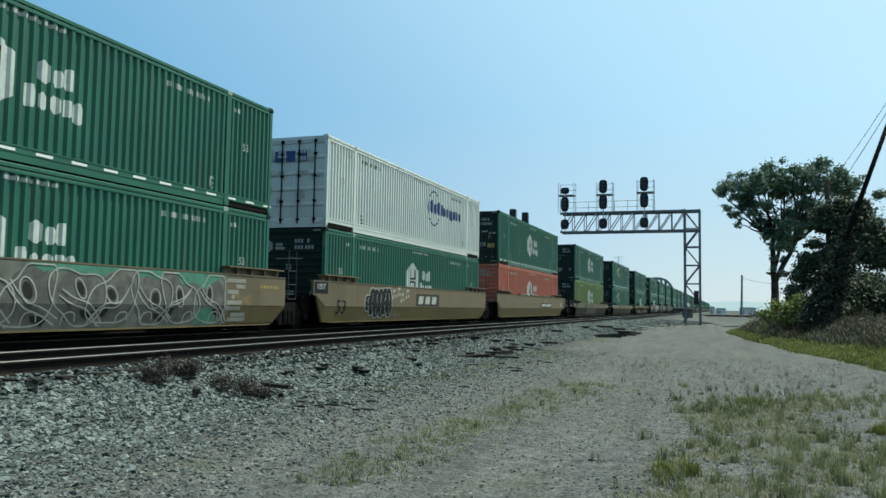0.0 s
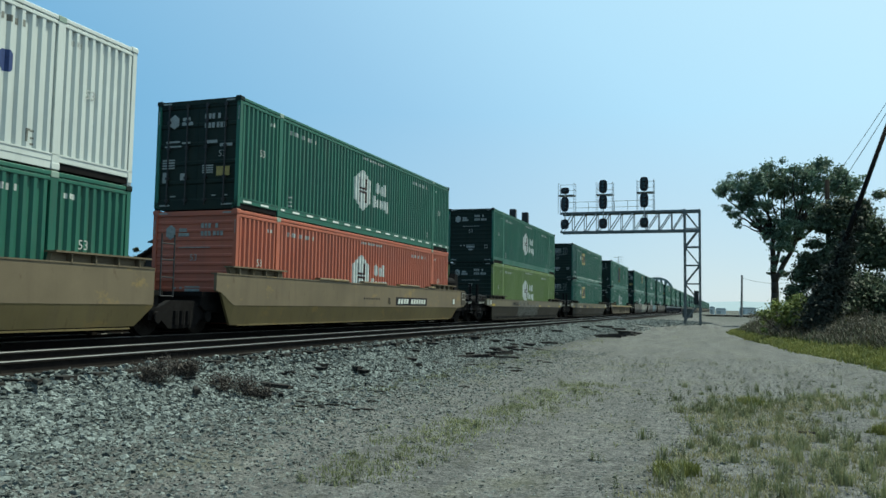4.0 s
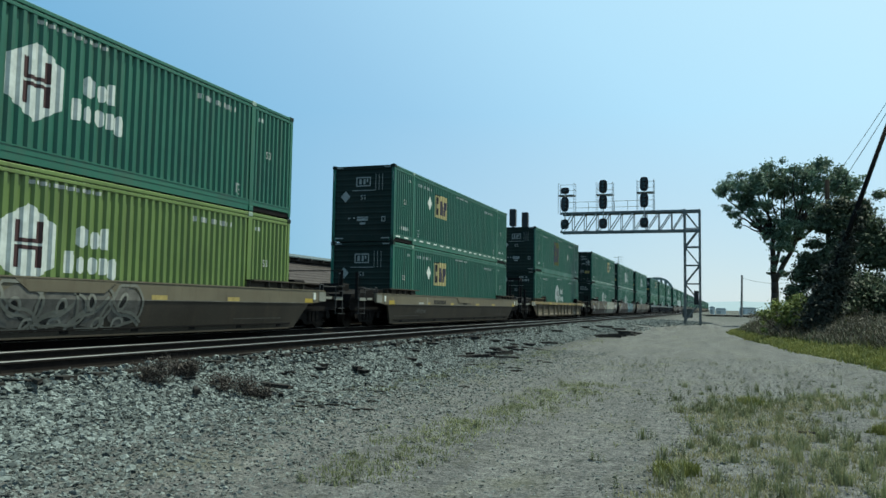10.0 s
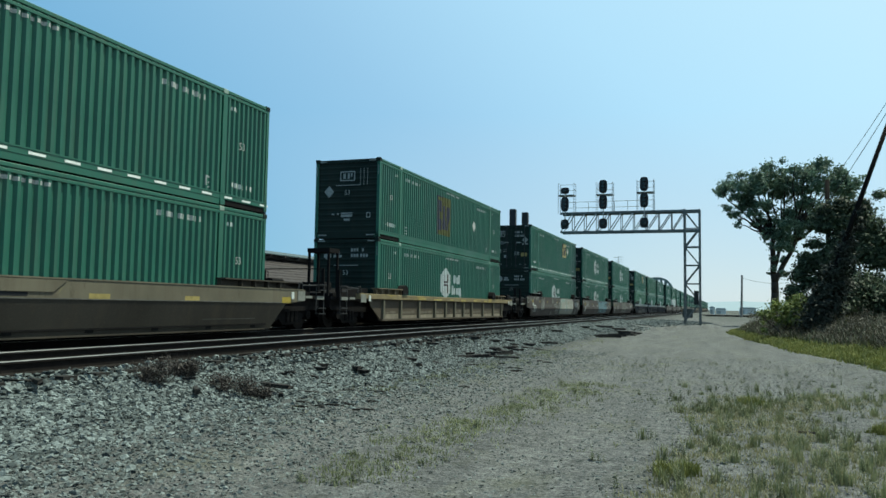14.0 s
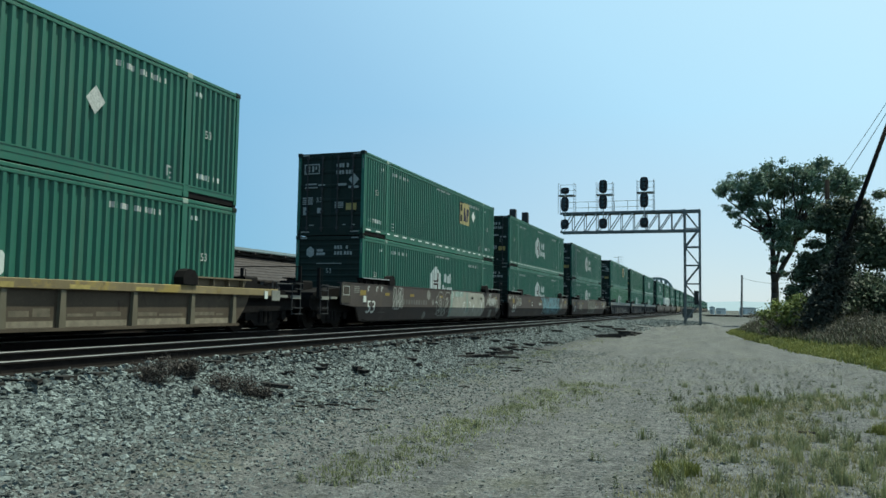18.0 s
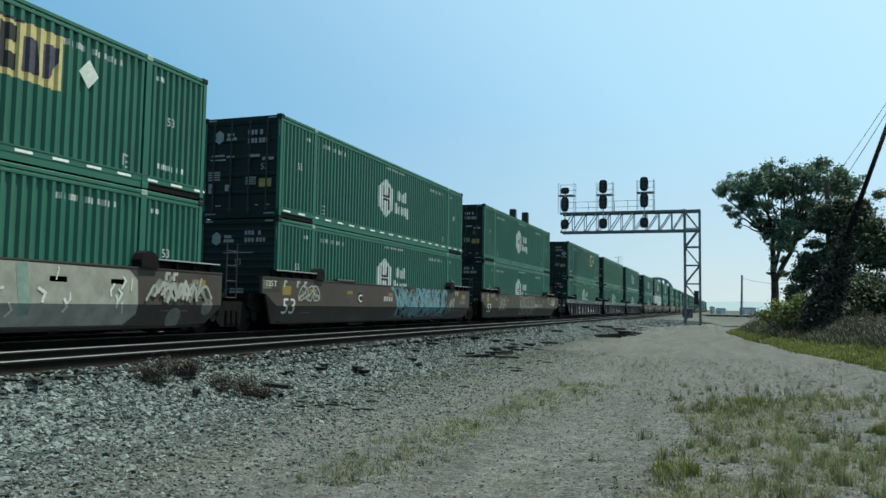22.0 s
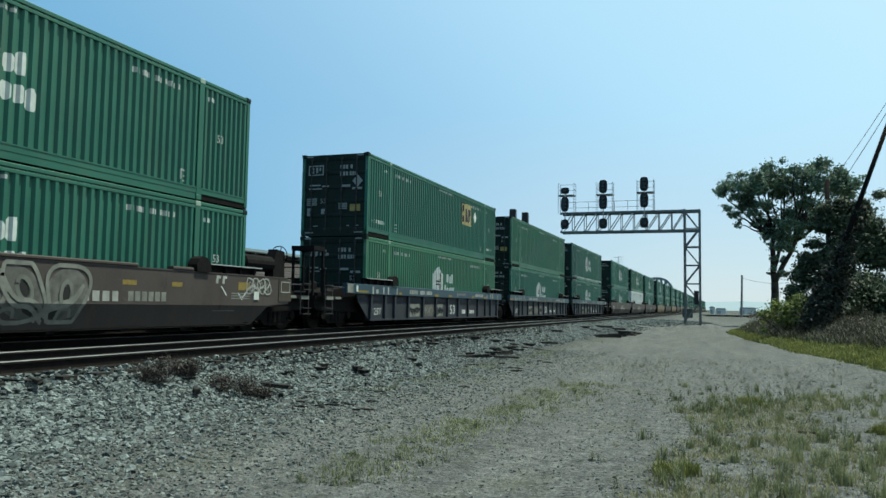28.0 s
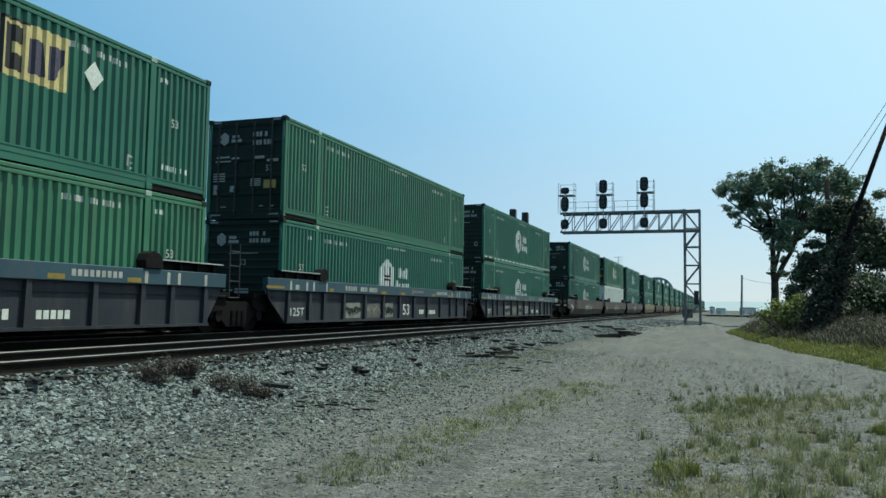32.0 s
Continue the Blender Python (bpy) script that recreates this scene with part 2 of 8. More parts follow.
def raw_mesh(name, verts, faces, material):
    me = bpy.data.meshes.new(name)
    me.from_pydata(verts, [], faces)
    me.materials.append(material)
    return me


def part(name, data, material=None, parent=None, label="", at=None, smooth=False):
    """Links one mesh (a Geo or ready mesh data) as a part under its thing."""
    me = data.mesh(name, material, smooth) if isinstance(data, Geo) else data
    ob = new(name, me)
    if parent is not None:
        ob.parent = parent
    if at is not None:
        ob.matrix_basis = at
    if label:
        ob["label"] = label
    return ob


def thing(name, label, category, group="", kind="", at=None):
    e = tagged(new(name), label, category, group, kind)
    e.empty_display_size = 0.3
    if at is not None:
        e.matrix_basis = at
    return e


TEXTS = {}


def text_mesh(text, size, material):
    """Flat lettering that stands on the side facing +X and reads along +Y."""
    key = (text, size, material.name)
    if key not in TEXTS:
        cu = bpy.data.curves.new("lettering", "FONT")
        cu.body, cu.size, cu.extrude, cu.resolution_u = text, size, 0.002, 2
        ob = new("lettering_source", cu)
        me = bpy.data.meshes.new_from_object(ob.evaluated_get(bpy.context.evaluated_depsgraph_get()))
        bpy.data.objects.remove(ob)
        me.transform(Matrix(((0, 0, 1, 0), (1, 0, 0, 0), (0, 1, 0, 0), (0, 0, 0, 1))))
        me.materials.clear()
        me.materials.append(material)
        TEXTS[key] = me
    return TEXTS[key]
TABYELLOW = plain("worn_yellow_tab", (0.17, 0.125, 0.03), 0.65, 0, 0.25, 12, 0.05)
STEPGREY = plain("scuffed_grey_steel", (0.033, 0.034, 0.036), 0.6, 0.2, 0.35, 9, 0.1, 0.15)
SPRAYSILVER = plain("silver_spray_paint", (0.27, 0.28, 0.265), 0.6, 0, 0.3, 3, 0.05)
SPRAYGREY = plain("grey_spray_paint", (0.15, 0.155, 0.14), 0.7, 0, 0.35, 4, 0.05)
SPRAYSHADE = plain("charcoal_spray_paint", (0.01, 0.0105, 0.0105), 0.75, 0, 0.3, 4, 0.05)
SPRAYFAINT = plain("faint_grey_paint", (0.085, 0.084, 0.078), 0.75, 0, 0.4, 5, 0.05)
SPRAYDULL = plain("dull_grey_spray_paint", (0.115, 0.12, 0.108), 0.7, 0, 0.3, 3, 0.05)
SPRAYTEAL = plain("teal_spray_paint", (0.06, 0.17, 0.125), 0.6, 0, 0.25, 6, 0.05)
SPRAYSKY = plain("light_blue_spray_paint", (0.095, 0.2, 0.245), 0.6, 0, 0.35, 3, 0.05)
SPRAYMINT = plain("mint_spray_paint", (0.17, 0.235, 0.21), 0.65, 0, 0.3, 4, 0.05)
SPRAYTAN = plain("greyish_tan_spray_paint", (0.22, 0.222, 0.195), 0.7, 0, 0.25, 3, 0.05)
WORNDARK = plain("old_beige_paint", (0.095, 0.082, 0.06), 0.75, 0, 0.35, 5, 0.05)
WORNTAN = plain("worn_beige_paint", (0.16, 0.14, 0.105), 0.75, 0, 0.35, 5, 0.05)
# ---------- containers (53 ft) ----------
LOGOWHITE = plain("weathered_white_marking", (0.43, 0.47, 0.46), 0.65, 0, 0.2, 5, 0.05)
# green for box ends, with the shade of the end faces mixed in
SHADEDGREEN = paint("shaded_dark_green_paint", (0.0075, 0.0155, 0.0125), dirt=(0.03, 0.026, 0.02), amount=0.25, vary=0.2, spec=0.1)
CASTING = paint("pale_worn_casting_paint", (0.2, 0.27, 0.23), amount=0.4)
CL, CH, CW = 16.15, 2.896, 1.295
POST = (1.98, 14.17)
RIB_D = 0.058


def rib_profile():
    """Outline of the pressed side sheet along y: (y, depth behind the outer face)."""
    pts = []
    for y0, y1, n in ((0.09, POST[0] - 0.09, 9), (POST[0] + 0.09, POST[1] - 0.09, 55), (POST[1] + 0.09, CL - 0.09, 9)):
        p = (y1 - y0) / n
        pts.append((y0, RIB_D))
        for i in range(n):
            a = y0 + i * p
            pts += [(a + 0.2 * p, RIB_D), (a + 0.4 * p, 0.0), (a + 0.74 * p, 0.0), (a + 0.92 * p, RIB_D)]
        pts.append((y1, RIB_D))
    return pts


RIBS = rib_profile()
RIB_Y = [q[0] for q in RIBS]
RIB_X = [q[1] for q in RIBS]


def make_side(sign):
    g = Geo()
    z0, z1 = 0.28, CH - 0.07
    vs = []
    for y, d in RIBS:
        x = sign * (CW - 0.012 - d)
        vs += [(x, y, z0), (x, y, z1)]
    n = len(RIBS)
    g.add(vs, [(2 * i, 2 * i + 2, 2 * i + 3, 2 * i + 1) for i in range(n - 1)])
    return g


def clip_slab(poly, a, b):
    for lim, keep in ((a, 1), (b, -1)):
        out = []
        for i in range(len(poly)):
            p, q = poly[i], poly[(i + 1) % len(poly)]
            dp, dq = keep * (p[0] - lim), keep * (q[0] - lim)
            if dp >= 0:
                out.append(p)
            if dp * dq < 0:
                t = dp / (dp - dq)
                out.append((lim, p[1] + t * (q[1] - p[1])))
        poly = out
        if len(poly) < 3:
            return []
    return poly


def painted(polys, lift=0.003):
    """Convex (y, z) shapes laid on the pressed sheet of the side facing +X."""
    g = Geo()
    for poly in polys:
        ys = [p[0] for p in poly]
        cuts = [min(ys)] + [y for y in RIB_Y if min(ys) < y < max(ys)] + [max(ys)]
        for a, b in zip(cuts, cuts[1:]):
            if b - a < 1e-5:
                continue
            c = clip_slab(poly, a, b)
            if len(c) < 3:
                continue
            g.add([(CW - 0.012 - float(np.interp(y, RIB_Y, RIB_X)) + lift, y, z) for y, z in c], [tuple(range(len(c)))])
    return g


def rect(y0, y1, z0, z1):
    return [(y0, z0), (y1, z0), (y1, z1), (y0, z1)]


CACHE = {}


def cached(key, build, material, smooth=False):
    """One mesh for each shape and material, shared by alike parts."""
    k = (key, material.name)
    if k not in CACHE:
        CACHE[k] = build().mesh(key, material, smooth)
    return CACHE[k]


def g_roof():
    g = Geo()
    n = 58
    vs = []
    for i in range(n * 2 + 1):
        y = 0.05 + (CL - 0.1) * i / (2 * n)
        z = CH - 0.045 - (0.02 if i % 2 else 0.0)
        vs += [(-CW + 0.05, y, z), (CW - 0.05, y, z)]
    return g.add(vs, [(2 * i, 2 * i + 1, 2 * i + 3, 2 * i + 2) for i in range(2 * n)])


def g_floor():
    return Geo().box(-CW + 0.03, CW - 0.03, 0.03, CL - 0.03, 0.02, 0.2)


def g_front():
    """End wall pressed in wide horizontal ribs."""
    g = Geo()
    vs = []
    n = 12
    z0, z1 = 0.2, CH - 0.12
    for i in range(n):
        p = (z1 - z0) / n
        for f, d in ((0.0, 0.03), (0.25, 0.03), (0.35, 0.044), (0.9, 0.044)):
            z = z0 + (i + f) * p
            vs += [(-CW + 0.1, d, z), (CW - 0.1, d, z)]
    vs += [(-CW + 0.1, 0.03, z1), (CW - 0.1, 0.03, z1)]
    k = len(vs) // 2
    return g.add(vs, [(2 * i, 2 * i + 1, 2 * i + 3, 2 * i + 2) for i in range(k - 1)])


def g_door():
    """One door leaf pressed in five wide panels, its hinge edge at x = 0."""
    w = CW - 0.12
    prof = [(0.16, 0.02)]
    for i in range(5):
        z = 0.26 + i * 0.5
        prof += [(z, 0.02), (z + 0.03, 0.045), (z + 0.4, 0.045), (z + 0.43, 0.02)]
    prof += [(CH - 0.12, 0.02), (CH - 0.12, 0.07), (0.16, 0.07)]
    return Geo().extrude_x([(d, z) for z, d in prof], 0.0, w)


def g_rod():
    g = Geo().bar((0, -0.02, 0.12), (0, -0.02, CH - 0.1), 0.022, 6)
    for z in (0.22, 0.8, 1.6, 2.3, CH - 0.2):
        g.box(-0.05, 0.05, -0.035, 0.02, z, z + 0.07)
    return g


def g_post():
    return Geo().box(-0.09, 0.0, -0.085, 0.085, 0.06, CH - 0.02, 0.012)


def g_cornerpost():
    return Geo().box(-0.11, 0.0, 0.0, 0.11, 0.06, CH - 0.02)


def g_rail_top():
    """Two flanges with a groove between them."""
    g = Geo().box(-0.07, 0.0, 0.0, CL, CH - 0.085, CH, 0.012)
    g.box(-0.07, -0.03, 0.0, CL, CH - 0.11, CH - 0.08)
    return g.box(-0.07, -0.004, 0.0, CL, CH - 0.175, CH - 0.108, 0.008)


def g_rail_bottom():
    """Flush upper plate over a set-back lower web, set back deeper in the end bays, so that a dark groove runs between stacked boxes."""
    g = Geo().box(-0.06, -0.01, 0.0, CL, 0.15, 0.30, 0.008)
    g.box(-0.07, 0.0, 0.0, CL, 0.27, 0.30)
    g.box(-0.08, -0.018, POST[0], POST[1], 0.015, 0.16)
    for a, b in ((0.0, POST[0]), (POST[1], CL)):
        g.box(-0.2, -0.12, a, b, 0.03, 0.16)
    return g


def g_foot():
    return Geo().box(-0.16, 0.008, -0.09, 0.09, 0.0, 0.13, 0.015)


def g_casting():
    g = Geo()
    g.box(-0.16, 0.008, -0.09, 0.09, CH - 0.12, CH + 0.008, 0.015)
    return g


def g_cap():
    """Raised corner fitting on top of the corner post."""
    return Geo().box(-0.15, 0.014, -0.014, 0.15, CH - 0.1, CH + 0.024, 0.02)


def g_sill_end():
    return Geo().box(-CW + 0.02, CW - 0.02, 0.0, 0.1, 0.0, 0.22)


def g_header():
    return Geo().box(-CW + 0.02, CW - 0.02, 0.0, 0.1, CH - 0.13, CH - 0.01)


def hexagon(cy, cz, w, h, s):
    return [[(cy + (y * w / 2) * s, cz + z * h / 2 * s) for y, z in ((-1, -0.5), (0, -1), (1, -0.5), (1, 0.5), (0, 1), (-1, 0.5))]]


def word_bars(y0, z0, widths, h, gap):
    """Blocks in place of lettering."""
    out, y = [], y0
    for k, w in enumerate(widths):
        out.append(rect(y, y + w, z0, z0 + h))
        y += w + gap
    return out


def block_letters(y0, z0, widths, h, gap):
    """Solid rounded blocks, a plain stand-in for a brand's heavy lettering."""
    out, y = [], y0
    for k, w in enumerate(widths):
        b = 0.25 * w
        lo = z0 - (0.22 * h if k == 4 else 0.0)
        hi = z0 + h * (1.0 if k in (0, 2) and len(widths) == 3 or k == 0 else 0.78)
        out.append([(y, lo + b), (y + b, lo), (y + w - b, lo), (y + w, lo + b), (y + w, hi - b), (y + w - b, hi), (y + b, hi), (y, hi - b)])
        y += w + gap
    return out


def logo_hex(c, cy, cz=1.52, s=1.0):
    part("logo_hexagon", cached("logo_hex_%.2f_%.2f" % (cy, cz), lambda: painted(hexagon(cy, cz, 1.26, 1.46, s)), LOGOWHITE), parent=c, label="white painted hexagon")
    mark = [rect(cy + a, cy + b, cz + lo, cz + hi) for a, b in ((-0.3, -0.17), (0.17, 0.3)) for lo, hi in ((-0.42, -0.025), (0.025, 0.42))]
    mark += [rect(cy - 0.17, cy + 0.17, cz - 0.1, cz - 0.025), rect(cy - 0.17, cy + 0.17, cz + 0.025, cz + 0.1)]
    part("logo_mark", cached("logo_mark_%.2f_%.2f" % (cy, cz), lambda: painted(mark, 0.006), SIGNRED), parent=c, label="dark brown bars in the hexagon")
    words = block_letters(cy + 1.12, cz + 0.02, (0.26, 0.24, 0.24), 0.42, 0.05) + block_letters(cy + 0.8, cz - 0.48, (0.3, 0.2, 0.25, 0.24, 0.24), 0.42, 0.045)
    part("logo_lettering", cached("logo_words_%.2f_%.2f" % (cy, cz), lambda: painted(words), LOGOWHITE), parent=c, label="white block lettering")


def logo_panel(c, cy, cz, faded, diamond, hw, hh):
    yel = FADEDPANEL if faded else PANELYELLOW
    key = "%.2f_%.2f" % (cy, cz)
    part("logo_panel", cached("logo_panel_" + key, lambda: painted([rect(cy - hw, cy + hw, cz - hh, cz + hh)]), yel), parent=c, label="yellow painted panel")
    k, q = hw / 0.95, hh / 0.52
    d1 = [rect(cy - 0.84 * k, cy - 0.64 * k, cz - 0.4 * q, cz + 0.4 * q), rect(cy - 0.64 * k, cy - 0.36 * k, cz - 0.4 * q, cz - 0.1 * q), rect(cy - 0.64 * k, cy - 0.36 * k, cz + 0.1 * q, cz + 0.4 * q)]
    d1 += [rect(cy - hw, cy - hw + 0.05, cz - hh, cz + hh), rect(cy - hw, cy - 0.2 * k, cz + hh - 0.05, cz + hh)]
    part("logo_black_mark", cached("logo_dk_" + key, lambda: painted(d1, 0.006), PANELINK if faded else SIGNBLACK), parent=c, label="black bars on the panel")
    d2 = [[(cy - 0.24 * k, cz - 0.36 * q), (cy + 0.26 * k, cz - 0.36 * q), (cy + 0.2 * k, cz + 0.28 * q), (cy - 0.18 * k, cz + 0.28 * q)], [(cy + 0.4 * k, cz - 0.36 * q), (cy + 0.54 * k, cz - 0.36 * q), (cy + 0.8 * k, cz), (cy + 0.8 * k, cz + 0.28 * q), (cy + 0.4 * k, cz + 0.28 * q)]]
    part("logo_blue_mark", cached("logo_bl_" + key, lambda: painted(d2, 0.006), PANELINK), parent=c, label="dark blocks on the panel")
    y = diamond
    part("diamond_mark", cached("diamond_%.2f_%.2f" % (y, cz), lambda: Geo().extrude_x([(y - 0.25, cz), (y, cz - 0.29), (y + 0.25, cz), (y, cz + 0.29)], CW - 0.014, CW - 0.008), SIGNDIM if faded else SIGNSOFT), parent=c, label="white diamond")


def logo_ring(c):
    cy, cz = 9.65, 1.75
    ring = []
    for i in range(26):
        a, b = (0.3 + i * 0.058) * math.pi, (0.3 + (i + 1) * 0.058) * math.pi
        ring.append([(cy + 0.75 * math.cos(t) * q, cz + 0.75 * math.sin(t) * q) for t, q in ((a, 1), (b, 1), (b, 0.92), (a, 0.92))])
    part("logo_ring", cached("logo_ring", lambda: painted(ring), SIGNNAVY), parent=c, label="thin blue ring")
    w = block_letters(cy - 0.5, cz - 0.22, (0.38, 0.36, 0.4), 0.55, 0.06) + block_letters(cy + 0.82, cz - 0.22, (0.26, 0.32, 0.32, 0.12, 0.28, 0.2, 0.12, 0.3, 0.3), 0.5, 0.06)
    part("logo_lettering", cached("logo_stl", lambda: painted(w), SIGNNAVY), parent=c, label="navy block lettering")
    for x in (-0.62, -0.2, 0.22):
        part("end_lettering", Geo().box(x, x + 0.34, 0.001, 0.006, 2.1, 2.45), SIGNNAVY, c, "navy block lettering on the door")


def end_marks(c, lead, logo, colour):
    """Plates, bars and numbers on the end that faces along the line; doors carry more of them than plain ends."""
    mat_ = SIGNDIM if colour is WHITE else ENDMARK
    y = -0.001 if lead == "door" else 0.022
    boxed = logo.startswith("panel")
    boxes = []
    if lead == "door":
        boxes += [(0.22 + 0.11 * k, 0.3 + 0.11 * k, 2.36, 2.5) for k in (0, 1, 2, 3.6)] + [(0.22 + 0.11 * k, 0.3 + 0.11 * k, 2.12, 2.26) for k in (0, 1, 2, 3.3, 4.3, 5.3)]
        boxes += [(0.3, 0.62, 1.72, 1.8), (0.7, 1.08, 1.62, 1.7), (-0.98, -0.55, 1.78, 1.83), (-1.02, -0.5, 1.66, 1.7), (-0.48, -0.22, 1.74, 1.79)]
        boxes += [(-1.08, -0.68, 1.3 - 0.07 * k, 1.34 - 0.07 * k) for k in range(4)] + [(0.18, 0.52, 1.12 - 0.06 * k, 1.155 - 0.06 * k) for k in range(4)]
        boxes += [(-1.06, -0.9, 0.72, 1.0), (-0.5, -0.34, 0.78, 0.96), (-0.8, -0.62, 0.34, 0.37), (0.5, 0.62, 0.34, 0.37), (0.85, 0.98, 0.34, 0.37)]
        num = (0.66, 1.36) if not boxed else (-0.55, 1.16)
    else:
        boxes += [(-0.48, 0.5, 1.93, 1.955), (-0.24, 0.22, 0.9, 0.94), (-0.24, 0.22, 0.78, 0.87), (-0.12, 0.12, 0.64, 0.72), (-0.62, -0.52, 0.86, 0.91), (-0.4, -0.33, 0.86, 0.92), (0.78, 0.94, 0.74, 0.77), (0.78, 0.94, 0.9, 0.93), (0.78, 0.81, 0.77, 0.9), (0.91, 0.94, 0.77, 0.9)]
        boxes += [] if boxed else [(0.2 + 0.11 * k, 0.28 + 0.11 * k, 2.44, 2.56) for k in (0, 1, 2, 4)]
        boxes += [] if boxed else [(0.2 + 0.11 * k, 0.28 + 0.11 * k, 2.24, 2.36) for k in (0, 1, 2, 3.4, 4.4, 5.4)]
        num = (-0.12, 1.6)
        if boxed:
            boxes += [(0.5 + 0.14 * k, 0.53 + 0.14 * k, 1.95 + 0.07 * q, 1.99 + 0.07 * q) for k in range(3) for q in range(9)]
    cx, cz = (-0.74, 2.34) if lead == "door" or not boxed else (0.0, 2.28)
    flat = lambda ring, dx, dz, k: [(cx + dx + k * a, cz + dz + k * b) for a, b in ring]
    hexa = [(math.sin(k * math.pi / 3), 1.15 * math.cos(k * math.pi / 3)) for k in range(6)]
    g = Geo()
    if boxed:  # a framed panel with two dark bars
        for x0, x1, z0, z1 in ((-0.3, 0.3, 0.14, 0.18), (-0.3, 0.3, -0.18, -0.14), (-0.3, -0.26, -0.14, 0.14), (0.26, 0.3, -0.14, 0.14), (-0.18, -0.08, -0.1, 0.1), (0.0, 0.08, -0.1, 0.1), (0.13, 0.19, -0.02, 0.1)):
            boxes.append((cx + x0, cx + x1, cz + z0, cz + z1))
        dx, dz = (0.9, 1.92) if lead == "door" else (-0.74, 1.72)
        g.add([(dx - 0.2, y - 0.002, dz), (dx, y - 0.002, dz - 0.22), (dx + 0.2, y - 0.002, dz), (dx, y - 0.002, dz + 0.22)], [(0, 1, 2, 3)])
    else:
        g.add([(x, y - 0.002, z) for x, z in flat(hexa, 0, 0, 0.17)], [tuple(range(6))])
        boxes += [(cx + 0.26, cx + 0.5, cz + 0.01, cz + 0.1), (cx + 0.24, cx + 0.58, cz - 0.11, cz - 0.02)]
    for x0, x1, z0, z1 in boxes:
        g.box(x0, x1, y - 0.003, y, z0, z1)
    for x0, x1, z0, z1 in ((-1.12, -0.8, 0.1, 0.14), (0.8, 1.12, 0.1, 0.14), (-1.12, -0.86, CH - 0.085, CH - 0.045), (0.86, 1.12, CH - 0.085, CH - 0.045)):
        g.box(x0, x1, -0.004, 0.0, z0, z1)
    for x in (-1.25, 1.235):
        g.box(x, x + 0.018, -0.004, 0.0, 2.3, 2.65)
    k = ("end_marks_%s_%d" % (lead, boxed), mat_.name)
    if k not in CACHE:
        CACHE[k] = g.mesh("end_mark", mat_)
    tagged(part("end_mark", CACHE[k], parent=c), kind="stuff")
    if logo != "ring":
        part("end_number", text_mesh("53", 0.24, mat_), parent=c, at=Matrix.Translation((num[0], y - 0.002, num[1])) @ Matrix.Rotation(-math.pi / 2, 4, "Z"), label="painted size number 53")
    if lead == "door" and colour is not WHITE:
        part("yellow_sticker", cached("yellow_sticker", lambda: Geo().box(0.62, 1.02, -0.004, -0.001, 0.86, 1.1), SIGNOCHRE), parent=c, label="faded yellow warning sticker")


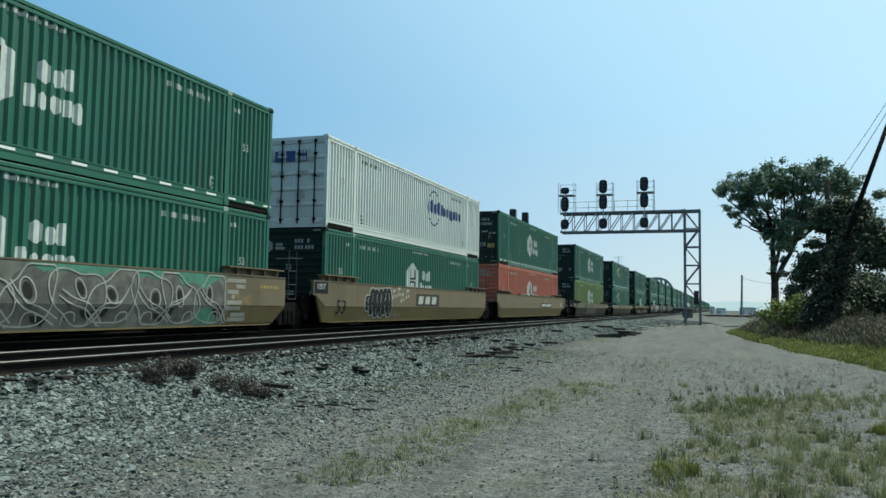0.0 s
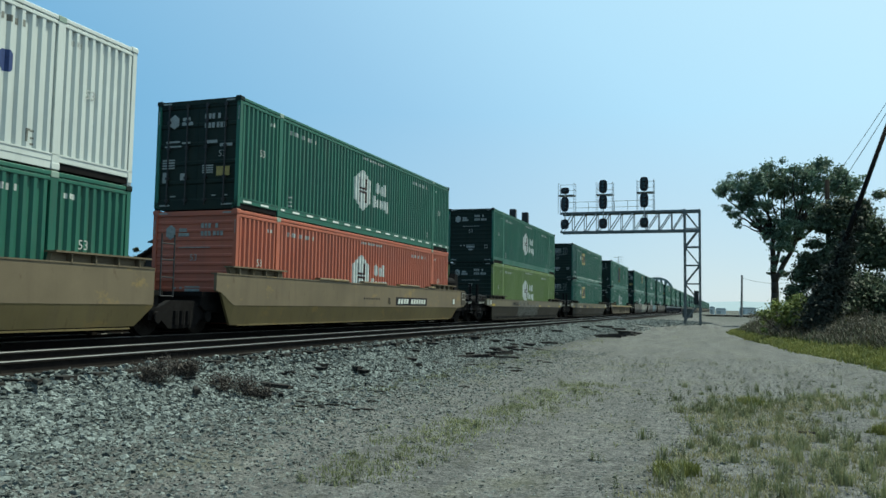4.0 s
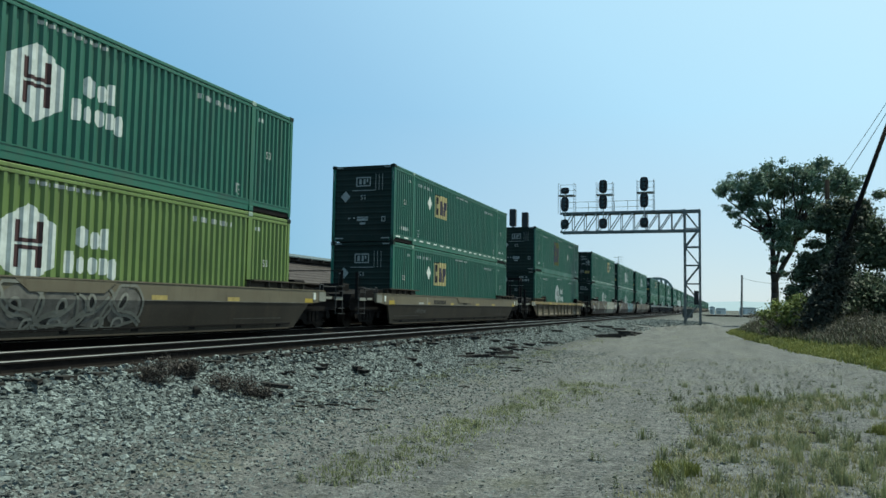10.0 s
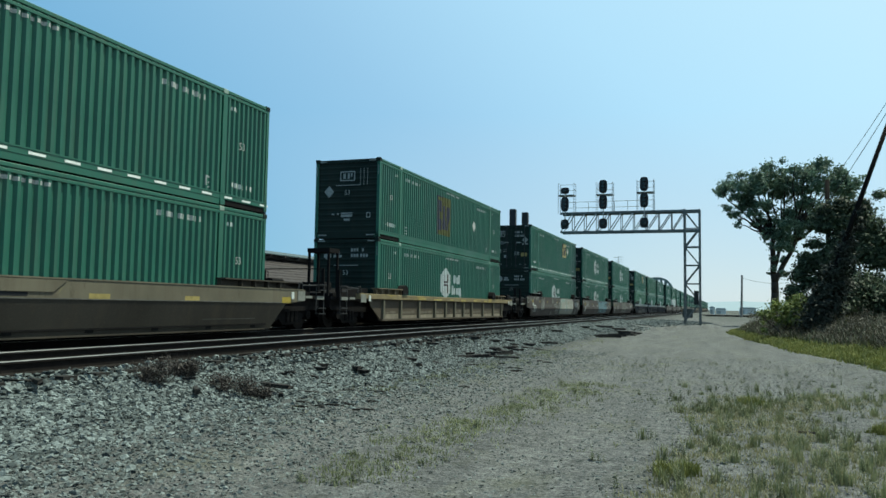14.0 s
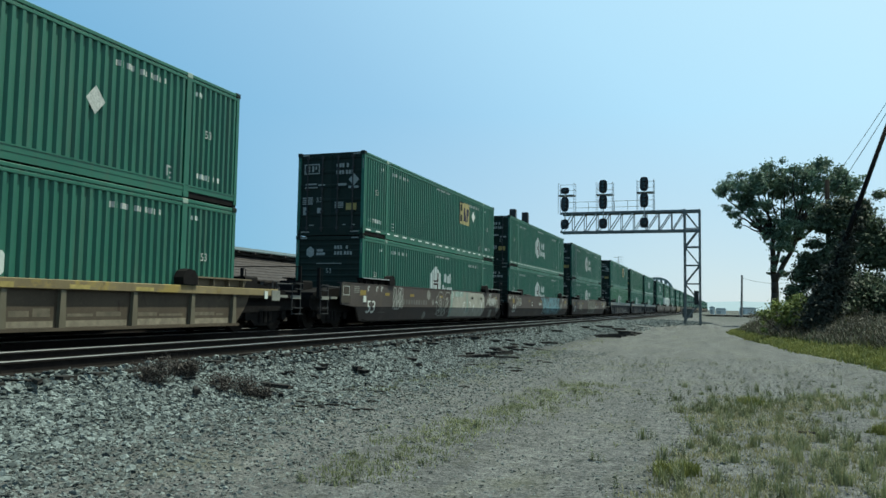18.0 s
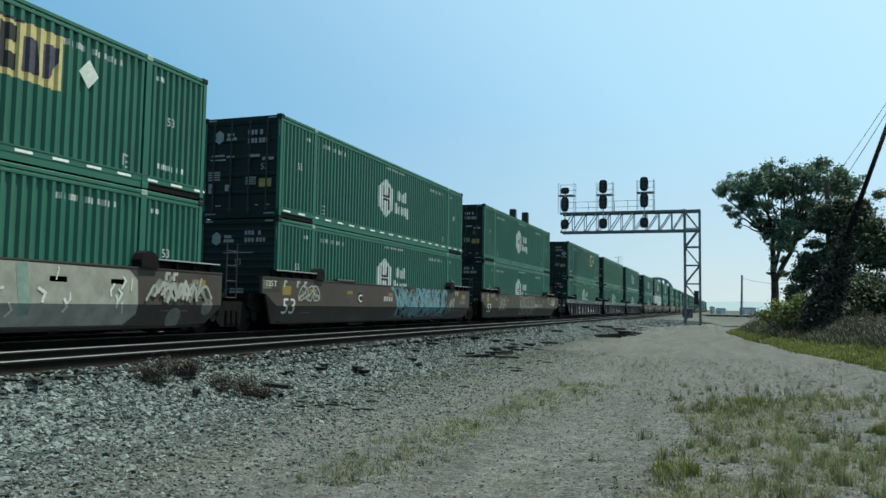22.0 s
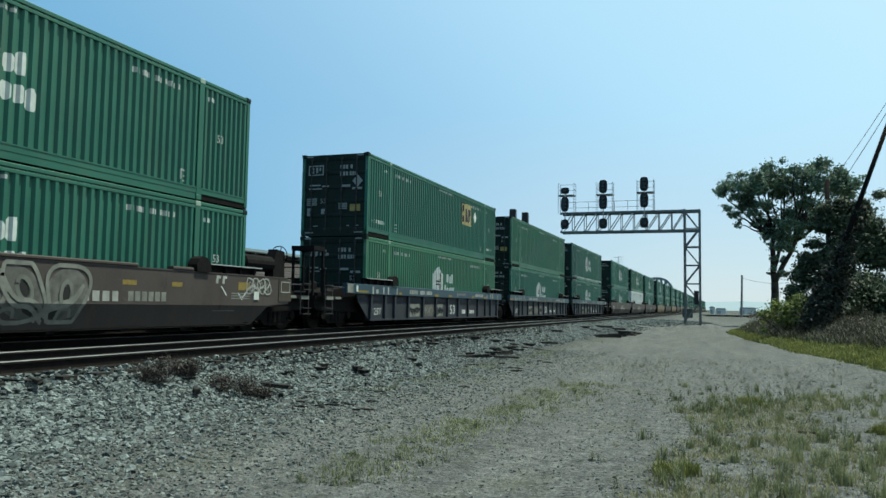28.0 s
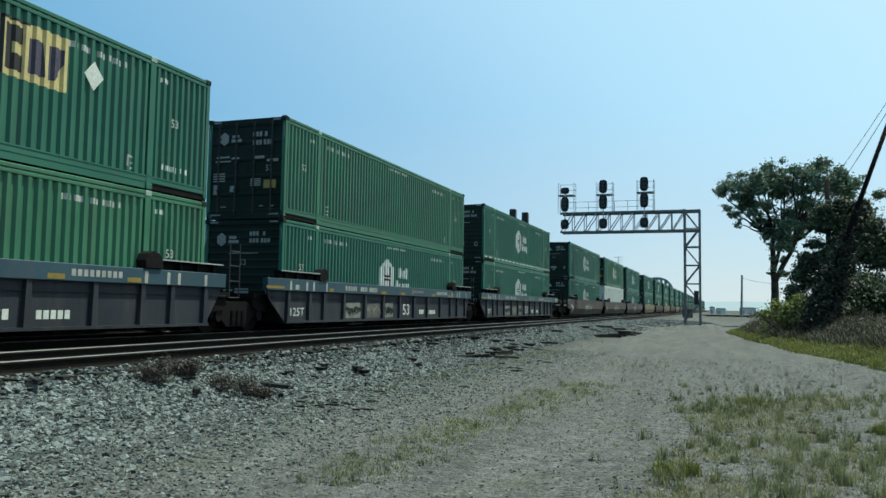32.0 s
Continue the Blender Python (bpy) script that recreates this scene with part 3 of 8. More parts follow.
def build_container(at, colour, label, logo, doors, dashes, tone):
    c = thing("shipping_container", label, "container", "stacked containers", at=at)
    part("side_panel", cached("side_panel_near", lambda: make_side(1), colour), parent=c)
    part("side_panel", cached("side_panel_far", lambda: make_side(-1), colour), parent=c)
    part("roof_panel", cached("roof_panel", g_roof, colour), parent=c)
    part("floor", cached("container_floor", g_floor, DARKSTEEL), parent=c)
    flip = Matrix.Translation((0, CL, 0)) @ Matrix.Rotation(math.pi, 4, "Z")
    dark = colour if colour in (WHITE, ORANGE) else SHADEDGREEN  # the ends are dark green, painted nearer black for their shade
    lead, rear = ("door", "front") if doors else ("front", "door")
    for kind, m in ((lead, Matrix.Identity(4)), (rear, flip)):
        if kind == "front":
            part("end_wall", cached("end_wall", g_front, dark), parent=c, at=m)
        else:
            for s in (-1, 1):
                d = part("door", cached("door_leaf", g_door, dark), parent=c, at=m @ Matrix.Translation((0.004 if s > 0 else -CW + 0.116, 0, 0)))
                for x in (0.28, 0.86):
                    part("lock_rod", cached("lock_rod", g_rod, DARKSTEEL if colour is WHITE else STEPGREY), parent=d, at=Matrix.Translation((x, 0, 0)))
    for m in (Matrix.Identity(4), flip):
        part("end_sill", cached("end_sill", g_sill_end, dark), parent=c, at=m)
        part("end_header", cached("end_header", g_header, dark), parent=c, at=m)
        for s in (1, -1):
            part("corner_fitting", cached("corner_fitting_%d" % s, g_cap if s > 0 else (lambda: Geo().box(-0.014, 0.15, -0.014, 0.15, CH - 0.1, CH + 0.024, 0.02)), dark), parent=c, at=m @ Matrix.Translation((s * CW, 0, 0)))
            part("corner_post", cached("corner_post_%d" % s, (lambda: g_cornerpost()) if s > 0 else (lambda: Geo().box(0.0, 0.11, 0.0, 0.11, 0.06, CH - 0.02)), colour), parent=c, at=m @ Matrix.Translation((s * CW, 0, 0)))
    for s in (1, -1):
        turn = Matrix.Translation((s * CW, 0, 0)) @ (Matrix.Identity(4) if s > 0 else Matrix.Rotation(math.pi, 4, "Z"))
        long = Matrix.Translation((s * CW, 0, 0)) if s > 0 else Matrix.Translation((-CW, CL, 0)) @ Matrix.Rotation(math.pi, 4, "Z")
        part("top_rail", cached("top_rail", g_rail_top, tone), parent=c, at=long)
        part("bottom_rail", cached("bottom_rail", g_rail_bottom, colour), parent=c, at=long)
        for y in POST:
            part("lift_post", cached("lift_post", g_post, colour), parent=c, at=Matrix.Translation((0, y, 0)) @ turn)
            part("bottom_casting", cached("bottom_casting", g_foot, colour), parent=c, at=Matrix.Translation((0, y, 0)) @ turn)
            part("lift_casting", cached("lift_casting", g_casting, CASTING), parent=c, at=Matrix.Translation((0, y, 0)) @ turn)
    if dashes:
        def g_dash():
            g = Geo()
            for k in range(20):
                g.box(CW - 0.012, CW - 0.004, 0.25 + k * 0.82, 0.25 + k * 0.82 + 0.38, 0.185, 0.235)
            return g
        tagged(part("reflective_tape", cached("reflective_tape", g_dash, SIGNWHITE), parent=c, label="row of white reflective strips"), kind="stuff")
    # lettering and plates on the side
    for y, z in ((1.15, 1.5), (CL - 1.15, 1.5)):
        part("size_number", text_mesh("53", 0.27, SIGNDIM), parent=c, at=Matrix.Translation((CW - 0.008, y - 0.2, z)), label="painted size number 53")
    bars = word_bars(2.5, 2.42, (0.09, 0.07, 0.09, 0.07), 0.12, 0.06) + word_bars(3.2, 2.42, (0.085, 0.07, 0.09, 0.08, 0.09, 0.07), 0.12, 0.06)
    bars += word_bars(11.9, 2.42, (0.09, 0.07, 0.09, 0.07), 0.12, 0.06) + word_bars(12.6, 2.42, (0.085, 0.07, 0.09, 0.08, 0.09, 0.07), 0.12, 0.06)
    tagged(part("number_mark", cached("number_mark", lambda: painted(bars), SIGNDIM if colour is not WHITE else SPRAYGREY), parent=c), kind="stuff")
    top = word_bars(7.3, 2.6, (0.1, 0.08, 0.11, 0.09, 0.1, 0.1, 0.08, 0.1, 0.12, 0.1, 0.08, 0.1, 0.1), 0.075, 0.035)
    tagged(part("caption_mark", cached("caption_mark", lambda: painted(top), SIGNDIM), parent=c), kind="stuff")
    for y in (2.45, CL - 2.65):
        part("data_plate", cached("data_plate_%.1f" % y, lambda: painted([rect(y, y + 0.2, 0.6, 0.64), rect(y, y + 0.04, 0.4, 0.6), rect(y + 0.1, y + 0.2, 0.36, 0.4), rect(y + 0.1, y + 0.2, 0.47, 0.51)]), SPRAYGREY if colour is WHITE else SIGNDIM), parent=c)
    small = word_bars(1.48, 2.44, (0.07, 0.05, 0.08), 0.1, 0.03) + word_bars(CL - 1.7, 2.44, (0.07, 0.05, 0.08), 0.1, 0.03)
    if logo.startswith("panel"):
        small += word_bars(0.45, 0.5, (0.09, 0.08, 0.1, 0.08, 0.09, 0.1, 0.08), 0.13, 0.08) + word_bars(CL - 1.6, 0.5, (0.08, 0.07, 0.09, 0.07, 0.08, 0.09), 0.12, 0.08)
    tagged(part("small_mark", cached("small_mark" + logo[:5], lambda: painted(small), SIGNDIM if colour is WHITE else SIGNSOFT), parent=c), kind="stuff")
    end_marks(c, lead, logo, colour)
    # logos
    if logo == "hex":
        logo_hex(c, 7.32)
    elif logo == "panel_front":
        logo_panel(c, 5.25, 1.9, False, 3.81, 0.78, 0.5)
    elif logo == "panel_mid":
        logo_panel(c, 6.95, 1.55, True, 11.35, 0.88, 0.85)
    elif logo == "panel_rear":
        logo_panel(c, 11.14, 2.0, False, 12.5, 0.74, 0.52)
    elif logo == "ring":
        logo_ring(c)
    elif logo == "patch":
        part("faded_patch", cached("faded_patch", lambda: painted([rect(6.6, 8.6, 0.7, 2.3)]), GREEN_B), parent=c, label="patch of repainted green")
    return c


# ---------- well wagons ----------
SILL_X = 1.50
WHEEL_R = 0.42
# girder heights over the rail: foot, bend (foot of the chord on ribbed wagons), top
PROFILES = {"tall": (0.21, 0.70, 1.45), "low": (0.09, 0.78, 1.15), "ribbed_tall": (0.22, 1.12, 1.45), "ribbed_low": (0.2, 0.96, 1.14)}
RIB_AT = {"ribbed_tall": (0.13, 1.32, 2.21, 3.53, 5.11, 6.61, 8.12, 9.57, 11.05, 12.6, 13.92, 14.85, 16.02), "ribbed_low": (0.2, 1.8, 3.67, 5.5, 6.85, 8.07, 9.32, 10.6, 12.47, 14.34, 15.95)}
PROFILES["deep"] = PROFILES["tall"]
RAKE = {"deep": 0.16, "low": 0.17}  # how far the foot of the girder leans in
NOW = ["tall"]  # the profile of the wagon that is being built


def rake():
    return RAKE.get(NOW[0], 0.11)


def z_bend():
    return PROFILES[NOW[0]][1]


def z_top():
    return PROFILES[NOW[0]][2]


def g_sill(sign, lead, rear, low):
    """The deep side girder: upright upper plate, lower plate raked inward, swept up at both ends."""
    g = Geo()
    z0, zb_, z1 = PROFILES[NOW[0]]
    ends = []
    for kind in (lead, rear):
        if kind == "C":
            ends.append([(-1.85, zb_ + 0.06), (-0.8, zb_ - 0.03), (-0.26, z0)])
        else:
            ends.append([(-1.03, zb_ + 0.34), (-0.84, zb_ + 0.3), (-0.3, z0)] if kind is lead and kind == "A" else [(-0.58, zb_ + 0.02), (-0.56, zb_ - 0.06), (-0.13, z0 + 0.04)])
    if rear == "A":
        ends[1] = [(-0.58, zb_ + 0.02), (-0.56, zb_ - 0.06), (-0.13, z0 + 0.04)]
    stations = ends[0] + [(CL - y, z) for y, z in reversed(ends[1])]
    vs = []
    for y, zb in stations:
        zm = max(zb_, zb + 0.01)
        xb = SILL_X - rake() * (zm - zb) / (zb_ - z0)
        ring = [(SILL_X, z1), (SILL_X, zm), (SILL_X - 0.08, zm), (SILL_X - 0.08, z1)]
        if low:
            ring = [(SILL_X - 0.004, zm), (xb, zb), (xb - 0.07, zb), (SILL_X - 0.08, zm)]
        vs += [(sign * x, y, z) for x, z in ring]
    fs = []
    for s in range(len(stations) - 1):
        for i in range(4):
            j = (i + 1) % 4
            fs.append((s * 4 + i, s * 4 + j, s * 4 + 4 + j, s * 4 + 4 + i))
    fs += [tuple(range(4)), tuple(range(len(vs) - 4, len(vs)))]
    g.add(vs, fs)
    if low:  # rolled lip along the foot
        a, b = sorted((sign * (SILL_X - rake() - 0.09), sign * (SILL_X - rake() + 0.02)))
        g.box(a, b, 0.0, CL, z0 - 0.02, z0 + 0.015)
    return g


def span(lead, rear):
    return (-1.85 if lead == "C" else -1.03), CL + (1.75 if rear == "C" else 0.58)


def g_flange(sign, ya, yb):
    a, b = sorted((sign * (SILL_X - 0.16), sign * (SILL_X + 0.012)))
    return Geo().box(a, b, ya, yb, z_top() - 0.004, z_top() + 0.025)


def g_ribsill(sign):
    """Set-back web and bottom chord of an open girder, with a ledge along the web."""
    g = Geo()
    z0, zc, z1 = PROFILES[NOW[0]]
    a, b = sorted((sign * (SILL_X - 0.13), sign * (SILL_X - 0.09)))
    g.extrude_x([(-0.9, zc), (-0.78, zc - 0.25), (0.0, z0 + 0.06), (CL, z0 + 0.06), (CL + 0.42, zc - 0.25), (CL + 0.55, zc)], a, b)
    a, b = sorted((sign * (SILL_X - 0.14), sign * (SILL_X)))
    g.box(a, b, 0.0, CL, z0, z0 + 0.06)
    if zc > 1.0:
        a, b = sorted((sign * (SILL_X - 0.1), sign * (SILL_X - 0.055)))
        g.box(a, b, -0.7, CL + 0.7, zc - 0.2, zc - 0.175)
    return g


def g_chord(sign, ya, yb):
    a, b = sorted((sign * (SILL_X - 0.14), sign * (SILL_X + 0.02)))
    return Geo().box(a, b, ya, yb, z_bend(), z_top(), 0.012)


def g_stop(sign):
    """Black rounded stop at the inner end of the end guide."""
    a, b = sorted((sign * (SILL_X - 0.2), sign * (SILL_X + 0.06)))
    z = z_top()
    return Geo().extrude_x([(1.75, z + 0.02), (2.26, z + 0.02), (2.28, z + 0.18), (2.2, z + 0.32), (2.05, z + 0.38), (1.88, z + 0.34), (1.76, z + 0.22)], a, b)


def g_pad(sign, l):
    a, b = sorted((sign * (SILL_X - 0.14), sign * (SILL_X + 0.03)))
    return Geo().box(a, b, 0, l, z_top() + 0.026, z_top() + 0.1, 0.02)


def g_rib(sign):
    z0, zc, z1 = PROFILES[NOW[0]]
    a, b = sorted((sign * (SILL_X - 0.092), sign * (SILL_X - 0.005)))
    return Geo().extrude_x([(-0.08, z0 + 0.06), (0.08, z0 + 0.06), (0.055, zc), (-0.055, zc)], a, b)


def g_endrail(sign, start):
    """Raised guide along the top of the girder at the end of the well, with a proud top plate."""
    z = z_top()
    a, b = sorted((sign * (SILL_X - 0.2), sign * (SILL_X - 0.1)))
    g = Geo().extrude_x([(start + 0.1, z + 0.02), (2.1, z + 0.02), (2.05, z + 0.19), (start, z + 0.19)], a, b)
    a, b = sorted((sign * (SILL_X - 0.24), sign * (SILL_X + 0.05)))
    g.box(a, b, start, 2.1, z + 0.185, z + 0.22)
    for k in range(4):
        y = start + 0.3 + k * 0.6
        a, b = sorted((sign * (SILL_X - 0.11), sign * (SILL_X + 0.02)))
        g.box(a, b, y, y + 0.03, z + 0.02, z + 0.19)
    return g


# thin bright bar that draws the sun-caught worn edge of the guide
def g_highlight_strip(sign, start):
    a, b = sorted((sign * (SILL_X + 0.02), sign * (SILL_X + 0.055)))
    return Geo().box(a, b, start, 2.1, z_top() + 0.2, z_top() + 0.226)


def g_plate_frame(y0, y1, z0, z1, t=0.022):
    """Four thin strips round a plate."""
    g = Geo().box(0.014, 0.02, y0, y1, z0, z0 + t)
    g.box(0.014, 0.02, y0, y1, z1 - t, z1)
    g.box(0.014, 0.02, y0, y0 + t, z0 + t, z1 - t)
    return g.box(0.014, 0.02, y1 - t, y1, z0 + t, z1 - t)


def g_deck(yend):
    """End platform over the truck, lead end; yend is its outer edge."""
    g = Geo().box(-1.22, 1.22, yend, -0.2, 0.9, 1.02)
    g.box(-0.35, 0.35, yend + 0.1, 0.1, 0.62, 0.91)
    g.extrude_x([(-0.12, 0.25), (0.1, 0.25), (0.1, 1.02), (-0.3, 1.02)], -1.36, 1.36)
    g.extrude_x([(yend + 0.05, 0.68), (yend + 0.2, 0.58), (-0.25, 0.5), (-0.25, 0.91), (yend + 0.05, 0.91)], -1.15, 1.15)
    return g


def g_endmass():
    """Sloping mass added to fill the dark end over the truck, with raised box."""
    g = Geo().extrude_x([(-2.9, 1.0), (-2.9, 1.12), (-1.5, 1.28), (-0.3, 1.34), (-0.3, 1.0)], -1.05, 1.05)
    g.box(-0.5, 0.35, -2.3, -1.7, 1.1, 1.5, 0.04)
    return g


def g_endframe():
    """Tall walkway frame at the end of the wagon."""
    g = Geo().box(0.25, 1.05, -3.2, -2.5, 2.42, 2.56)
    for x in (0.3, 1.0):
        for y in (-3.15, -2.55):
            g.beam((x, y, 1.0), (x, y, 2.45), 0.07, 0.07)
    return g


def g_sideframe():
    """Cast truck side frame with springs and bearing boxes."""
    g = Geo().extrude_x([(-1.12, 0.36), (-1.12, 0.56), (-0.75, 0.66), (-0.4, 0.8), (0.4, 0.8), (0.75, 0.66), (1.12, 0.56), (1.12, 0.36), (0.7, 0.36), (0.45, 0.16), (-0.45, 0.16), (-0.7, 0.36)], -0.07, 0.07)
    for y in (-0.89, 0.89):
        g.bar((-0.02, y, WHEEL_R), (0.15, y, WHEEL_R), 0.13, 10)
    for y in (-0.22, 0.0, 0.22):
        g.bar((0.06, y, 0.24), (0.06, y, 0.56), 0.09, 8)
    return g


def g_wheelset():
    g = Geo().bar((-1.02, 0, 0), (1.02, 0, 0), 0.08, 8)
    for s in (-1, 1):
        x = s * GAUGE / 2
        g.bar((x - 0.06, 0, 0), (x + 0.06, 0, 0), WHEEL_R, 24)
        g.bar((x - s * 0.1, 0, 0), (x - s * 0.06, 0, 0), WHEEL_R + 0.025, 24)
        g.bar((x - 0.09, 0, 0), (x + 0.09, 0, 0), 0.16, 12)
        for k in range(4):
            a = k * math.pi / 2
            g.box(x + (0.06 if s > 0 else -0.075), x + (0.075 if s > 0 else -0.06), 0.22 * math.cos(a) - 0.04, 0.22 * math.cos(a) + 0.04, 0.22 * math.sin(a) - 0.04, 0.22 * math.sin(a) + 0.04)
    return g


def g_bolster():
    return Geo().box(-0.98, 0.98, -0.2, 0.2, 0.42, 0.7, 0.03)


def g_coupler():
    g = Geo().box(-0.1, 0.1, -0.35, 0.7, 0.78, 0.98, 0.02)
    g.extrude_x([(-0.55, 0.74), (-0.3, 0.74), (-0.3, 1.02), (-0.5, 1.02)], -0.17, 0.15)
    return g


def g_stile():
    return Geo().beam((0, 0, 0.45), (0, 0, 1.36), 0.022, 0.03)


def g_tread():
    return Geo().box(-0.1, 0.05, -0.22, 0.22, 0.0, 0.025)


def g_stepplate():
    return Geo().box(-0.02, 0.05, -0.22, 0.22, 0.9, 1.0)


def g_grabrail():
    """Pipe from the steps to the girder, with a small lever loop at its end."""
    g = Geo().bar((0, -1.25, 1.32), (0, 0, 1.3), 0.02, 6)
    for a, b in (((0, 0.0, 1.08), (0, 0.02, 1.36)), ((0, 0.02, 1.36), (0, 0.2, 1.36)), ((0, 0.2, 1.36), (0, 0.24, 1.16))):
        g.bar(a, b, 0.018, 5)
    return g


def g_plate():
    return Geo().box(0, 0.03, -0.2, 0.2, 0.93, 1.0)


def g_ladder():
    """Side ladder up to the walkway beside the shared truck."""
    g = Geo()
    for y in (-0.21, 0.21):
        g.bar((0, y, 0.88), (0, y, 2.25), 0.018, 6)
    for z in (0.89, 1.3, 1.68, 2.04):
        g.bar((0, -0.21, z), (0, 0.21, z), 0.015, 5)
    return g


def g_post_end():
    """Flat upright with a thin grab iron beside it."""
    g = Geo().beam((0, 0, 0.95), (0, 0, 1.86), 0.1, 0.04)
    for a, b in (((0.0, 0.06, 1.85), (0.05, 0.13, 1.82)), ((0.05, 0.13, 1.82), (0.05, 0.13, 1.15))):
        g.bar(a, b, 0.012, 5)
    return g


def g_handrail():
    return Geo().bar((-1.3, 0, 1.84), (1.3, 0, 1.84), 0.016, 6)


def g_brakewheel():
    g = Geo()
    n = 18
    for i in range(n):
        a, b = 2 * math.pi * i / n, 2 * math.pi * (i + 1) / n
        g.bar((0.28 * math.cos(a), 0, 0.28 * math.sin(a)), (0.28 * math.cos(b), 0, 0.28 * math.sin(b)), 0.014, 5)
    for i in range(5):
        a = 2 * math.pi * i / 5
        g.bar((0, 0.03, 0), (0.28 * math.cos(a), 0, 0.28 * math.sin(a)), 0.012, 4)
    g.bar((0, -0.02, 0), (0, 0.12, 0), 0.05, 8)
    return g


def g_tank():
    g = Geo().bar((0.0, 0, 0), (0.0, 1.35, 0), 0.23, 14)
    g.bar((0, -0.08, 0), (0, 0, 0), 0.12, 14, 0.23)
    g.bar((0, 1.35, 0), (0, 1.43, 0), 0.23, 14, 0.12)
    return g


def g_stand():
    return Geo().extrude_x([(-0.3, 1.0), (0.35, 1.0), (0.3, 2.25), (-0.1, 2.3), (-0.25, 1.95)], -0.14, 0.14)


def g_beneath():
    g = Geo()
    for i in range(9):
        y = 0.6 + i * 1.86
        g.box(-1.36, 1.36, y, y + 0.2, 0.14, 0.235)
    g.box(-1.38, -1.1, 0.0, CL, 0.2, 0.235)
    return g.box(1.1, 1.38, 0.0, CL, 0.2, 0.235)


def side_shape(polys, x=None):
    """Flat convex (y, z) shapes laid on the near girder, following its bend."""
    g = Geo()
    z0, zb, z1 = PROFILES[NOW[0]]
    for k, poly in enumerate(polys):  # later strokes lie over earlier ones
        for lo, hi in ((z0, zb), (zb, z1)):
            q = clip_slab([(z, y) for y, z in poly], lo, hi)
            if len(q) >= 3:
                g.add([((SILL_X if x is None else x) + 0.004 + 0.0002 * (k % 60) - (rake() * max(0.0, zb - z) / (zb - z0) if x is None else 0), y, z) for z, y in q], [tuple(range(len(q)))])
    return g


def stroke(points, w):
    """A hand-drawn paint line as short quads."""
    out = []
    for (a, b), (c, d) in zip(points, points[1:]):
        l = math.hypot(c - a, d - b) or 1e-6
        ny, nz = -(d - b) / l * w / 2, (c - a) / l * w / 2
        ey, ez = (c - a) / l * w * 0.5, (d - b) / l * w * 0.5
        out.append([(a + ny - ey, b + nz - ez), (a - ny - ey, b - nz - ez), (c - ny + ey, d - nz + ez), (c + ny + ey, d + nz + ez)])
    return out


def swirl(rng, y, z, r, turns, n=18):
    """One hand-sprayed squiggle: a few tall rounded strokes side by side."""
    k = rng.randint(3, 5)
    lean = rng.uniform(-0.25, 0.35)
    pts = []
    for i in range(k):
        zz = (1 if i % 2 else -1) * r * rng.uniform(0.55, 1.0)
        pts.append((y + r * 1.1 * (2 * i / (k - 1) - 1) + lean * zz + rng.gauss(0, 0.12) * r, z + zz))
    for _ in range(2):
        fine = [pts[0]]
        for (a, b), (c, d) in zip(pts, pts[1:]):
            fine += [(0.75 * a + 0.25 * c, 0.75 * b + 0.25 * d), (0.25 * a + 0.75 * c, 0.25 * b + 0.75 * d)]
        pts = fine + [pts[-1]]
    return pts


def wheelset_of(truck, y):
    return part("wheelset", cached("wheelset", g_wheelset, WHEEL), parent=truck, at=Matrix.Translation((0, y, WHEEL_R)))


WHEELSETS = []


